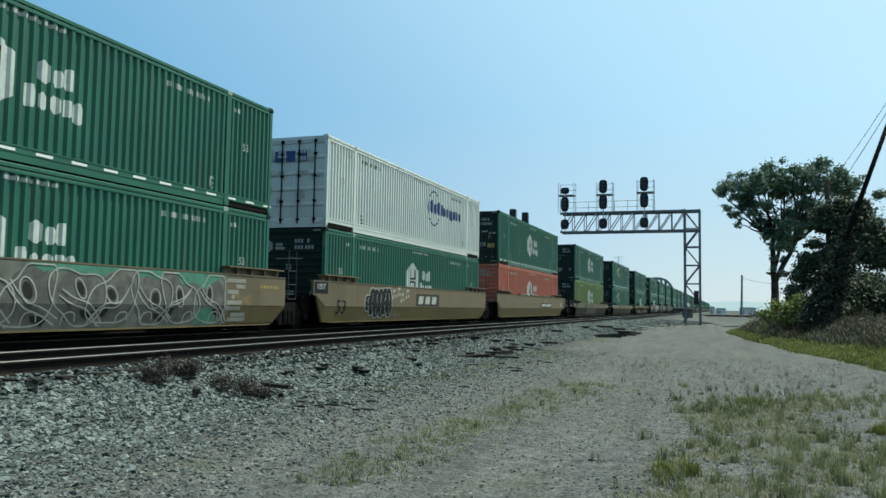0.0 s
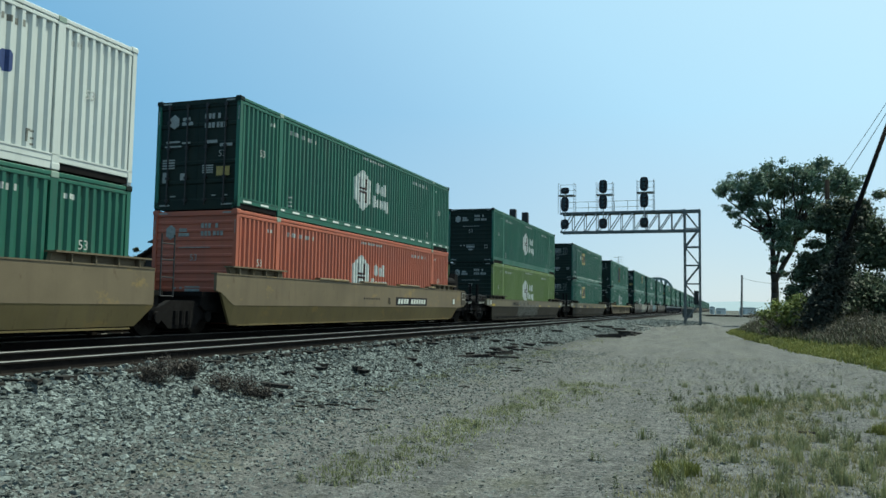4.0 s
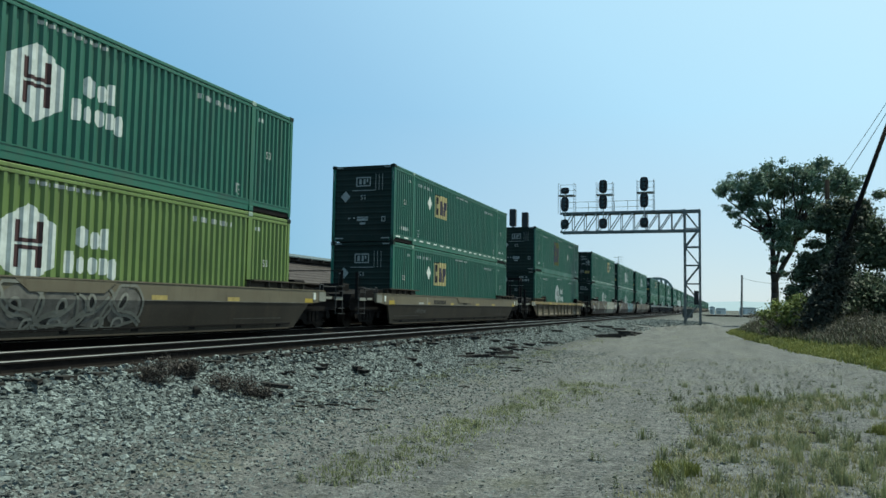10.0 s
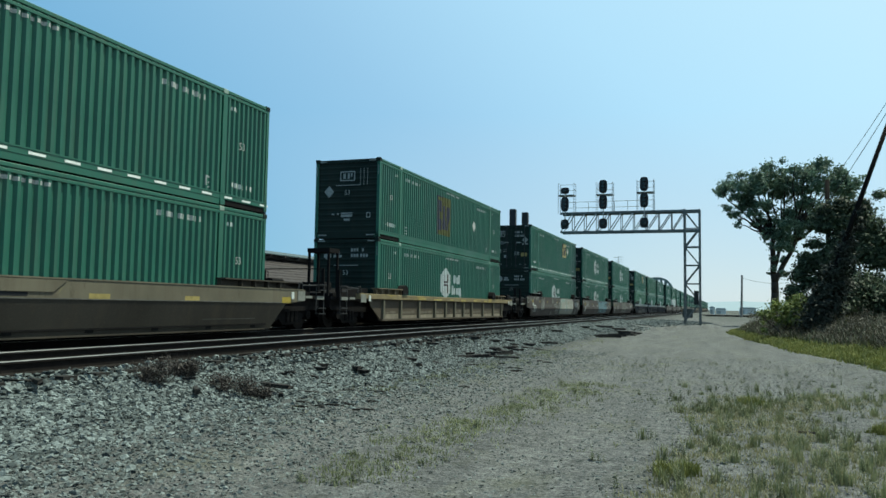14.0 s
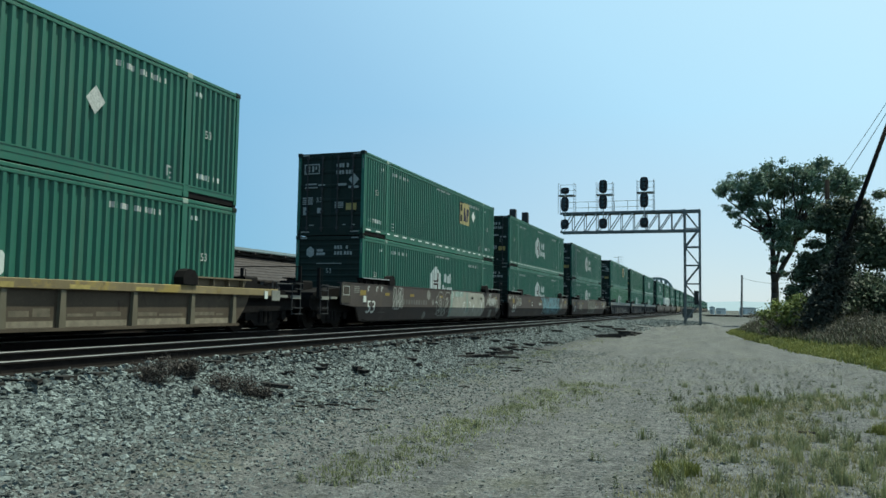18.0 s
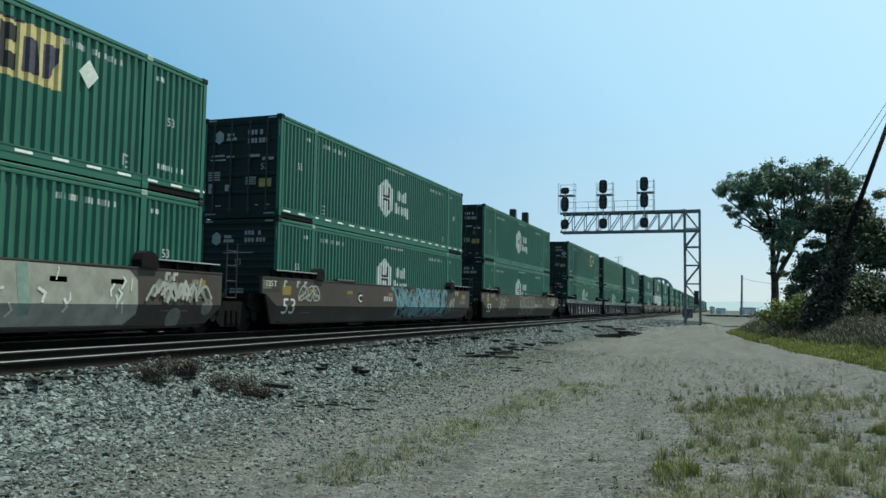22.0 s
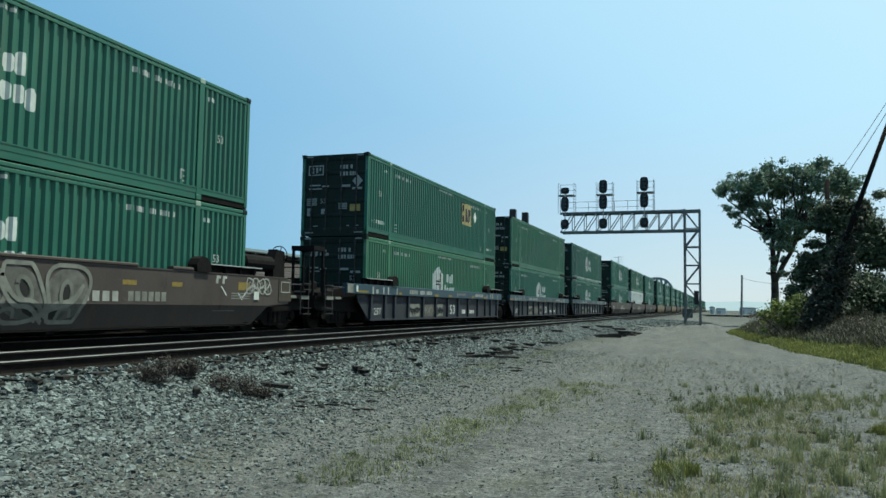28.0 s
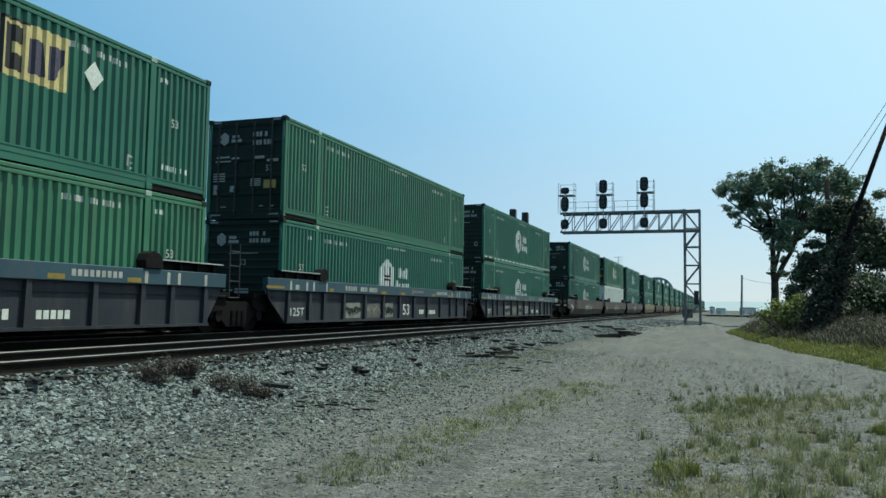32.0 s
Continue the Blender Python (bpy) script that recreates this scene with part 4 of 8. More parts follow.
def build_wagon(at, colour, label, ribbed, lead, rear, brake, deco):
    """lead, rear: 'C' coupled end with its own truck, 'A' shared truck (carried by the lead end)."""
    w = thing("well_wagon", label, "rail wagon", "container train", at=at)
    NOW[0] = ("ribbed_tall" if colour is BLUE else "ribbed_low") if ribbed else ("low" if colour is OCHRE else "deep" if colour is BROWN else "tall")
    prof = NOW[0]
    ya, yb = span(lead, rear)
    tag = "%s_%s%s" % (prof, lead, rear)
    for s in (1, -1):
        if ribbed:
            # the set-back web is darker than the top chord
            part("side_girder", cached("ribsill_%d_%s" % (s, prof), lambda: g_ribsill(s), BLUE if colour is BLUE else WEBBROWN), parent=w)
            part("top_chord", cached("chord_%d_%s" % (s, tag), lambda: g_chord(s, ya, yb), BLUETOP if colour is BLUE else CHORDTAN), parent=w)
            for y in RIB_AT[prof]:
                part("rib", cached("girder_rib_%d_%s" % (s, prof), lambda: g_rib(s), BLUE if colour is BLUE else OCHRE), parent=w, at=Matrix.Translation((0, y, 0)))
        else:
            part("side_girder", cached("sill_%d_%s" % (s, tag), lambda: g_sill(s, lead, rear, False), colour), parent=w)
            # lower plate darker than the girder on grimy yellow wagons, yellower on tan
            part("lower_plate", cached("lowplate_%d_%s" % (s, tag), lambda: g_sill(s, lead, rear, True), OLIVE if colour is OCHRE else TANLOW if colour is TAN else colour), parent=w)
            part("top_flange", cached("flange_%d_%s" % (s, tag), lambda: g_flange(s, ya, yb), colour), parent=w)
        start = -0.78 if prof == "low" else -0.42
        for y in (0, CL):
            if colour in (BROWN, BLUE) or ribbed:
                part("guide_stop", cached("guide_stop_%d_%d_%s" % (s, y > 0, prof), lambda: g_stop(s) if y == 0 else mirrored(g_stop(s)), DARKSTEEL), parent=w)
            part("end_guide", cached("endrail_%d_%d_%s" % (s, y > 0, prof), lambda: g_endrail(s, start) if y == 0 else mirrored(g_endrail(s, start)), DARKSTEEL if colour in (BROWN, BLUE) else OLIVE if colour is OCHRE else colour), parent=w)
            if colour in (BROWN, BLUE):
                part("guide_cap", cached("guide_cap_%d_%d_%s" % (s, y > 0, prof), lambda: g_highlight_strip(s, start) if y == 0 else mirrored(g_highlight_strip(s, start)), GALV), parent=w, label="bright worn edge strip on the guide")
    part("well_floor", cached("well_floor", g_beneath, DARKSTEEL), parent=w)
    flip = Matrix.Translation((0, CL, 0)) @ Matrix.Rotation(math.pi, 4, "Z")
    for kind, m, is_lead in ((lead, Matrix.Identity(4), True), (rear, flip, False)):
        yend = -3.35 if kind == "C" else -1.2
        part("end_platform", cached("deck_" + kind, lambda: g_deck(yend), DARKSTEEL), parent=w, at=m)
        if kind == "C" or is_lead:
            yt = -1.8 if kind == "C" else -1.72
            tr = part("truck", cached("bolster", g_bolster, DARKSTEEL), parent=w, at=m @ Matrix.Translation((0, yt, 0)))
            for s in (1, -1):
                part("side_frame", cached("side_frame", g_sideframe, DARKSTEEL), parent=tr, at=Matrix.Translation((1.0, 0, 0)) if s > 0 else Matrix.Translation((-1.0, 0, 0)) @ Matrix.Rotation(math.pi, 4, "Z"))
            for y in (-0.89, 0.89):
                WHEELSETS.append((wheelset_of(tr, y), 1 if is_lead else -1, y))
        if kind == "C":
            part("coupler", cached("coupler", g_coupler, DARKSTEEL), parent=w, at=m @ Matrix.Translation((0, -3.3, 0)))
            part("end_bulkhead", cached("end_bulkhead", g_endmass, DARKSTEEL), parent=w, at=m)
            if is_lead and ribbed:
                part("end_frame", cached("end_frame", g_endframe, DARKSTEEL), parent=w, at=m)
            if not is_lead:
                part("handrail", cached("handrail", g_handrail, DARKSTEEL), parent=w, at=m @ Matrix.Translation((0, -3.15, 0)))
            for s in (1, -1):
                part("end_post", cached("end_post", g_post_end, DARKSTEEL), parent=w, at=m @ Matrix.Translation((s * 1.36, -3.15, 0)))
                st = part("steps", cached("step_plate", g_stepplate, SPRAYGREY), parent=w, at=m @ Matrix.Translation((s * 1.42, -2.88, 0)), label="pale plate of the corner steps")
                for yy in (-0.23, 0.23):
                    part("stile", cached("step_stile", g_stile, STEPGREY), parent=st, at=Matrix.Translation((0, yy, 0)))
                for zz in (0.46, 0.63, 1.17, 1.335):
                    part("tread", cached("step_tread", g_tread, STEPGREY), parent=st, at=Matrix.Translation((0, 0, zz)))
                part("grab_rail", cached("grab_rail", g_grabrail, STEPGREY), parent=w, at=m @ Matrix.Translation((s * 1.42, -1.84, 0)))
                part("number_plate_bar", cached("end_plate", g_plate, SPRAYGREY), parent=w, at=m @ Matrix.Translation((s * 1.4, -2.25, 0)), label="small pale plate")
        elif not is_lead:
            for s in (1, -1):
                part("ladder", cached("ladder", g_ladder, STEPGREY), parent=w, at=m @ Matrix.Translation((s * 1.42, -1.07, 0)))
        ye = {"C": -1.62, "A": -0.5}[kind]
        near = Matrix.Translation((SILL_X + (0.024 if ribbed else 0.004), ye if is_lead else CL - ye, 0.0))
        if kind == "C":
            zt = z_top()
            part("route_label", cached("route_label_" + prof, lambda: Geo().box(0, 0.014, -0.2, 0.2, zt - 0.3, zt - 0.03) if prof not in ("tall", "deep") else Geo().box(0, 0.014, -0.3, 0.34, 0.82, 1.42), SPRAYGREY if prof not in ("tall", "deep") else OLIVE), parent=w, at=near, label="grey route label plate")
            if prof in ("tall", "deep"):
                part("plate_frame", cached("plate_frame", lambda: g_plate_frame(-0.2, 0.26, 1.06, 1.36), SPRAYSILVER), parent=w, at=near, label="white frame on the label plate")
            part("white_plate", cached("white_plate_" + prof, lambda: Geo().box(0.0, 0.02, 0.42, 0.56, zt - 0.26, zt - 0.06) if prof not in ("tall", "deep") else Geo().box(0.0, 0.02, 1.3, 1.52, 0.85, 1.06), SIGNSOFT), parent=w, at=near if is_lead else near @ Matrix.Translation((0, -0.98 if prof not in ("tall", "deep") else -2.8, 0)), label="small white plate")
    if brake:
        m = Matrix.Translation((0, CL, 0))
        part("air_reservoir", cached("air_tank", g_tank, DARKSTEEL), parent=w, at=m @ Matrix.Translation((0.75, 0.62, 1.86)), label="black air reservoir")
        part("brake_stand", cached("brake_stand", g_stand, DARKSTEEL), parent=w, at=m @ Matrix.Translation((0.8, 2.2, 0)))
        part("brake_wheel", cached("brake_wheel", g_brakewheel, DARKSTEEL), parent=w, at=m @ Matrix.Translation((0.75, 2.5, 2.14)), label="spoked hand brake wheel")
    if deco:
        deco(w)
    return w


def mirrored(g):
    g.v = [(x, CL - y, z) for x, y, z in g.v]
    return g


def letters(w, text, size, y, z, material, x=None, label="", wide=1.22):
    me = text_mesh(text, size, material)
    z0, zb, z1 = PROFILES[NOW[0]]
    if x is None and z < zb:  # the lettering follows the raked lower plate
        bm = bmesh.new()
        bm.from_mesh(me)
        bmesh.ops.bisect_plane(bm, geom=bm.verts[:] + bm.edges[:] + bm.faces[:], plane_co=(0, 0, zb - z), plane_no=(0, 0, 1))
        for v in bm.verts:
            v.co.x -= rake() * max(0.0, zb - z - v.co.z) / (zb - z0)
        me = me.copy()
        bm.to_mesh(me)
        bm.free()
    part("stencil", me, parent=w, at=Matrix.Translation(((SILL_X if x is None else x) + 0.006, y, z)) @ Matrix.Diagonal((1, wide, 1, 1)), label=label or "stencilled " + text)


def plate_bars(w, name, y, z, n, h, cw, gap, material, label):
    part(name, side_shape([rect(y + i * (cw + gap), y + i * (cw + gap) + cw, z, z + h) for i in range(n)]), material, w, label)


def tabs(w, spans, z0, z1, material=None, x=None):
    for y0, y1 in spans:
        part("yellow_tab", side_shape([rect(y0, y1, z0, z1)], x), material or TABYELLOW, w, "worn yellow painted tab")


def graffiti(w, seed, y0, y1, z0, z1, fill, mats, count, width, label, fills=6):
    """Sprayed lettering seen only as loops and fields of paint."""
    rng = random.Random(seed)
    blobs = []
    tops = [rng.uniform(-0.08, 0.1) for _ in range(fills * 3 + 1)]
    feet = [rng.uniform(-0.1, 0.12) for _ in range(fills * 3 + 1)]
    for i in range(fills * 3):
        a, b = y0 + (y1 - y0) * i / (fills * 3), y0 + (y1 - y0) * (i + 1) / (fills * 3)
        blobs.append([(a, z0 + feet[i]), (b, z0 + feet[i + 1]), (b, min(z_top() - 0.01, z1 + tops[i + 1])), (a, min(z_top() - 0.01, z1 + tops[i]))])
    if fill:
        tagged(part("graffiti_fill", side_shape(blobs), fill, w, label), kind="stuff")
    for mi, mat_ in enumerate(mats):
        polys = []
        for i in range(count):
            r = min(rng.uniform(0.14, 0.34), (z1 - z0) * 0.42)
            y = y0 + r + (y1 - y0 - 2 * r) * (i + rng.random()) / count
            z = rng.uniform(z0 + r, z1 - r)
            polys += stroke(swirl(rng, y, z, r, 1.0), width * rng.uniform(0.6, 1.2))
        g = side_shape(polys)
        g.v = [(x + 0.013 * (mi + 1), y, z) for x, y, z in g.v]
        tagged(part("graffiti", g, mat_, w, label), kind="stuff")


def band(points, w):
    """A smooth sprayed line of even width."""
    left, right = [], []
    for k, (y, z) in enumerate(points):
        (a, b), (c, d) = points[max(0, k - 1)], points[min(len(points) - 1, k + 1)]
        l = math.hypot(c - a, d - b) or 1e-6
        ny, nz = -(d - b) / l * w / 2, (c - a) / l * w / 2
        left.append((y + ny, z + nz))
        right.append((y - ny, z - nz))
    return [[left[k], right[k], right[k + 1], left[k + 1]] for k in range(len(points) - 1)]


def rounded(points, turns=3):
    """Cut the corners of a line until it curves."""
    for _ in range(turns):
        fine = [points[0]]
        for (a, b), (c, d) in zip(points, points[1:]):
            fine += [(0.75 * a + 0.25 * c, 0.75 * b + 0.25 * d), (0.25 * a + 0.75 * c, 0.25 * b + 0.75 * d)]
        points = fine + [points[-1]]
    return points


def letter_loops(w, seed, y0, y1, z0, z1, n, fill, rim, inner, width, label):
    """Big bulging sprayed letters, too wild to read: fields, rims, dark counters and ribbon strokes."""
    rng = random.Random(seed)
    fields, rims, rings, shades = [], [], [], []
    step = (y1 - y0) / n
    zc, b = (z0 + z1) / 2, (z1 - z0) / 2
    hold = lambda pts: [(y, min(z1, max(z0, z))) for y, z in pts]
    for k in range(n):
        cy, a = y0 + (k + 0.5) * step + rng.uniform(-0.1, 0.1) * step, 0.6 * step
        p1, p2, lean = rng.uniform(0, 6.28), rng.uniform(0, 6.28), rng.uniform(-0.35, 0.35)
        loop = []
        for i in range(45):
            t = 2 * math.pi * i / 44
            q = 1 + 0.16 * math.sin(2 * t + p1) + 0.13 * math.sin(3 * t + p2)
            zz = zc + b * q * math.copysign(abs(math.sin(t)) ** 0.8, math.sin(t))
            loop.append((cy + a * q * math.cos(t) + lean * (zz - zc), zz))
        fields.append([(cy + 0.92 * a * math.cos(t) + lean * b * math.sin(t), zc + 0.92 * b * math.sin(t)) for t in (i * math.pi / 8 for i in range(16))])
        rims += band(hold(loop), width)
        # the counter: a dark tall slot inside a pale ring
        y, z = cy + rng.uniform(-0.2, 0.2) * a, zc + rng.uniform(-0.1, 0.3) * b
        ra, rb, tilt = rng.uniform(0.13, 0.2) * a, rng.uniform(0.22, 0.34) * b, rng.uniform(-0.4, 0.4)
        oval = lambda f, n_: [(y + f * ra * math.cos(t) + tilt * f * rb * math.sin(t), z + f * rb * math.sin(t)) for t in (2 * math.pi * i / n_ for i in range(n_ + 1))]
        shades.append(oval(0.9, 14)[:-1])
        rings += band(hold(oval(1.35, 24)), width)
        # a ribbon that runs down and across into the next letter, its underside in shade
        d = rng.choice((-1, 1))
        line = [(cy - 0.7 * d * a, zc + rng.uniform(0.2, 0.7) * b), (cy - 0.2 * d * a, zc - rng.uniform(0.0, 0.3) * b), (cy + 0.5 * d * a, zc - rng.uniform(0.1, 0.4) * b), (cy + 1.1 * d * a, zc - rng.uniform(0.7, 0.95) * b)]
        thick = rng.uniform(0.14, 0.24) * b
        rims += band(hold(rounded(line)), width)
        rims += band(hold(rounded([(u - 0.1 * a, v - thick) for u, v in line])), width)
        u, v = line[2]
        shades.append(hold([(u - 0.45 * a, v - thick - 0.02), (u + 0.25 * a, v - thick - 0.1 * b), (u + 0.05 * a, v - thick - 0.4 * b), (u - 0.3 * a, v - thick - 0.25 * b)]))
        # a short hooked stroke near the foot
        f = cy + rng.uniform(-0.6, 0.6) * a
        rings += band(hold(rounded([(f - 0.3 * a, z0 + 0.05 * b), (f - 0.25 * a, z0 + 0.45 * b), (f + 0.2 * a, z0 + 0.5 * b), (f + 0.25 * a, z0 + 0.15 * b)])), width * 0.9)
    for polys, mat_, lift in ((fields, fill, 0.0), (shades, SPRAYSHADE if fill else None, 0.002), (rings, inner, 0.004), (rims, rim, 0.006)):
        if mat_:
            g = side_shape(polys)
            g.v = [(x + lift, y, z) for x, y, z in g.v]
            tagged(part("graffiti", g, mat_, w, label), kind="stuff")


def pads(w, colour, spans):
    for y0, y1 in spans:
        part("side_pad", g_pad(1, y1 - y0), colour, w, at=Matrix.Translation((0, y0, 0)))


def weight_box(w, y, dark):
    part("weight_panel", side_shape([rect(y - 0.12, y + 0.72, 1.08, 1.42)]), dark, w, "dark panel with stencilled rating")
    letters(w, "125T", 0.22, y, 1.22, SIGNSOFT, SILL_X + 0.003)


def flags(w, ys, z=1.27):
    """Small white inspection marks near the top of the girder."""
    for y in ys:
        part("stencil_flag", side_shape([rect(y, y + 0.16, z + 0.07, z + 0.14), rect(y - 0.02, y + 0.07, z - 0.05, z + 0.07)]), SPRAYSILVER, w, "small pale stencil")


def deco0(w):
    part("graffiti_fill", side_shape([[(0.3, 0.22), (14.0, 0.22), (14.2, 0.7), (13.95, 1.1), (14.1, 1.43), (0.5, 1.43)]]), SPRAYDULL, w, "grey sprayed ground of the graffiti")
    rng = random.Random(5)
    teal = side_shape([[(y, 1.43), (y + l, 1.43), (y + l * rng.uniform(0.6, 0.8), 1.43 - d), (y + 0.35 * l, 1.43 - 0.6 * d), (y + 0.15 * l, 1.43 - 0.8 * d)] for y, l, d in ((0.9, 1.0, 0.3), (2.6, 1.4, 0.25), (4.3, 0.9, 0.36), (5.8, 1.3, 0.3), (8.2, 2.3, 0.2), (10.9, 0.9, 0.22), (12.1, 1.8, 0.36))] + [[(12.9, 0.26), (13.7, 0.26), (13.65, 0.6), (13.3, 0.68), (12.95, 0.55)]])
    tan = side_shape([rect(13.95 + rng.uniform(0, 0.5), 14.35 + rng.uniform(0, 0.6), z, z + 0.1) for z in (0.3, 0.42, 0.58, 0.72, 0.86, 0.98, 1.12, 1.26)])
    tagged(part("graffiti", tan, SPRAYTAN, w, "pale tan sprayed blocks"), kind="stuff")
    teal.v = [(x + 0.002, y, z) for x, y, z in teal.v]
    tagged(part("graffiti", teal, SPRAYTEAL, w, "teal sprayed corners"), kind="stuff")
    letter_loops(w, 6, 0.8, 13.9, 0.28, 1.4, 13, SPRAYFAINT, SPRAYSILVER, SPRAYSILVER, 0.03, "silver and grey sprayed graffiti")
    plate_bars(w, "number_mark", 15.5, 1.15, 6, 0.08, 0.1, 0.05, SIGNOCHRE, "faded yellow number bars")


def deco1(w):
    rng = random.Random(9)
    bulge = lambda y, z, a, b, lean: [(y + a * math.copysign(abs(math.cos(t)) ** 0.6, math.cos(t)) + lean * math.sin(t), z + b * math.copysign(abs(math.sin(t)) ** 0.7, math.sin(t))) for t in (k * math.pi / 12 for k in range(24))]
    rim, ink, slit = [], [], []
    for k in range(6):
        y, lean = 2.75 + 0.36 * k + rng.uniform(-0.03, 0.03), rng.uniform(-0.06, 0.12)
        z, b = 0.86 + rng.uniform(-0.05, 0.05), rng.uniform(0.5, 0.57) if k else 0.3
        rim.append(bulge(y, z, 0.27, b, lean))
        ink.append(bulge(y, z, 0.215, b - 0.05, lean))
        p = [(y + rng.uniform(-0.06, 0.06) + lean * q, z + 0.75 * b * q) for q in (0.75, 0.35, 0.05)]
        slit += stroke(p, 0.035) + stroke([(y - 0.05, z - 0.3 * b), (y + rng.uniform(0.0, 0.12), z - 0.75 * b)], 0.035)
    for name_, polys, mat_, lift in (("graffiti_fill", rim, SPRAYSILVER, 0.0), ("graffiti", ink, SIGNINK, 0.004), ("graffiti", slit, SPRAYSILVER, 0.008)):
        g = side_shape(polys)
        g.v = [(x + lift, y, z) for x, y, z in g.v]
        tagged(part(name_, g, mat_, w, "black sprayed graffiti with silver rims"), kind="stuff")
    for i, (y, z) in enumerate(((4.8, 0.98), (5.25, 1.06), (5.6, 0.86), (6.1, 1.0))):
        part("paint_note", side_shape([rect(y, y + 0.13, z, z + 0.13), rect(y + 0.09, y + 0.13, z + 0.05, z + 0.36), rect(y + 0.09, y + 0.32, z + 0.26, z + 0.37), rect(y + 0.22, y + 0.34, z + 0.06, z + 0.16)]), SPRAYSILVER, w, "white sprayed note shape")
    graffiti(w, 10, 4.75, 5.9, 0.28, 0.56, None, (SPRAYGREY,), 7, 0.022, "thin white sprayed scribble")
    part("plate", side_shape([rect(7.18, 9.82, 0.74, 1.22)]), OLIVE, w, "black painted name panel")
    g = side_shape([[(y, 0.82), (y + 0.5, 0.82), (y + 0.6, 1.13), (y + 0.1, 1.13)] for y in (7.4, 8.15, 8.9)])
    g.v = [(x + 0.004, y, z) for x, y, z in g.v]
    part("plate_mark", g, SIGNDIM, w, "white block marks")
    letters(w, "53", 0.6, 0.42, 0.48, SIGNINK)
    weight_box(w, -0.85, SIGNINK)


def deco2(w):
    part("plate", side_shape([rect(9.86, 13.06, 0.76, 1.06)]), SIGNINK, w, "black number panel")
    g = side_shape([[(q, 0.82), (q + 0.19, 0.82), (q + 0.24, 1.0), (q + 0.05, 1.0)] for q in (10.05 + i * 0.265 + (0.22 if i > 3 else 0) for i in range(10))])
    g.v = [(x + 0.004, y, z) for x, y, z in g.v]
    part("plate_mark", g, SIGNSOFT, w, "white number bars")
    letters(w, "B", 0.32, 9.15, 0.8, SIGNINK)
    tagged(part("notice", side_shape([rect(7.1 + 0.2 * k, 7.22 + 0.2 * k, 0.95, 1.0) for k in range(7)]), SIGNINK, w, "small dark stencil lines"), kind="stuff")
    pads(w, TAN, ((4.0, 5.96), (7.04, 9.0), (10.2, 12.2), (13.2, 13.98)))


def low_common(w):
    """Weld plate and scuffs that both low yellow wagons carry."""
    g = Geo().extrude_x([(6.87, 1.13), (7.18, 0.91), (8.94, 0.91), (9.25, 1.13)], SILL_X, SILL_X + 0.022)
    part("doubler_plate", g, OCHRE, w)
    part("dark_mark", side_shape([rect(7.8, 8.4, 0.83, 0.9)]), SIGNINK, w, "dark worn patch")
    tagged(part("scuff_line", side_shape([rect(-0.1, 2.4, 0.36, 0.375), rect(13.4, 15.6, 0.36, 0.375)]), SPRAYFAINT, w, "pale scuff lines"), kind="stuff")
    tagged(part("edge_wear", side_shape([rect(-0.6, 16.7, 0.782, 0.8)]), SPRAYFAINT, w, "pale line along the girder bend"), kind="stuff")


def deco3(w):
    low_common(w)
    tabs(w, ((-0.85, -0.3), (16.75, 17.2)), 0.8, 0.92, SIGNYELLOW)
    tabs(w, ((4.87, 5.4), (7.96, 8.4), (10.3, 10.8), (13.0, 13.5)), 0.8, 0.9, SIGNOCHRE)
    plate_bars(w, "number_mark", 3.4, 0.86, 8, 0.17, 0.12, 0.05, SIGNINK, "dark number bars")
    letter_loops(w, 12, 4.9, 10.0, 0.22, 1.08, 6, SPRAYFAINT, SPRAYDULL, SPRAYGREY, 0.06, "faded grey sprayed graffiti")


def deco4(w):
    low_common(w)
    tabs(w, ((-0.75, -0.25), (16.75, 17.2)), 0.78, 0.94, SIGNYELLOW)
    tabs(w, ((3.23, 3.48), (6.06, 6.5), (9.8, 10.35), (12.63, 13.15)), 0.8, 0.9, SIGNOCHRE)
    plate_bars(w, "number_mark", 3.92, 0.83, 9, 0.17, 0.12, 0.05, SIGNINK, "dark number bars")
    graffiti(w, 3, 2.0, 3.1, 0.42, 0.68, None, (SPRAYFAINT,), 9, 0.03, "thin grey sprayed graffiti")
    tagged(part("graffiti", side_shape([rect(2.2, 2.75, 0.81, 0.89)] + stroke([(3.22, 0.78), (3.1, 0.88), (3.24, 0.96), (3.12, 1.06)], 0.025)), SPRAYSILVER, w, "thin white sprayed strokes"), kind="stuff")


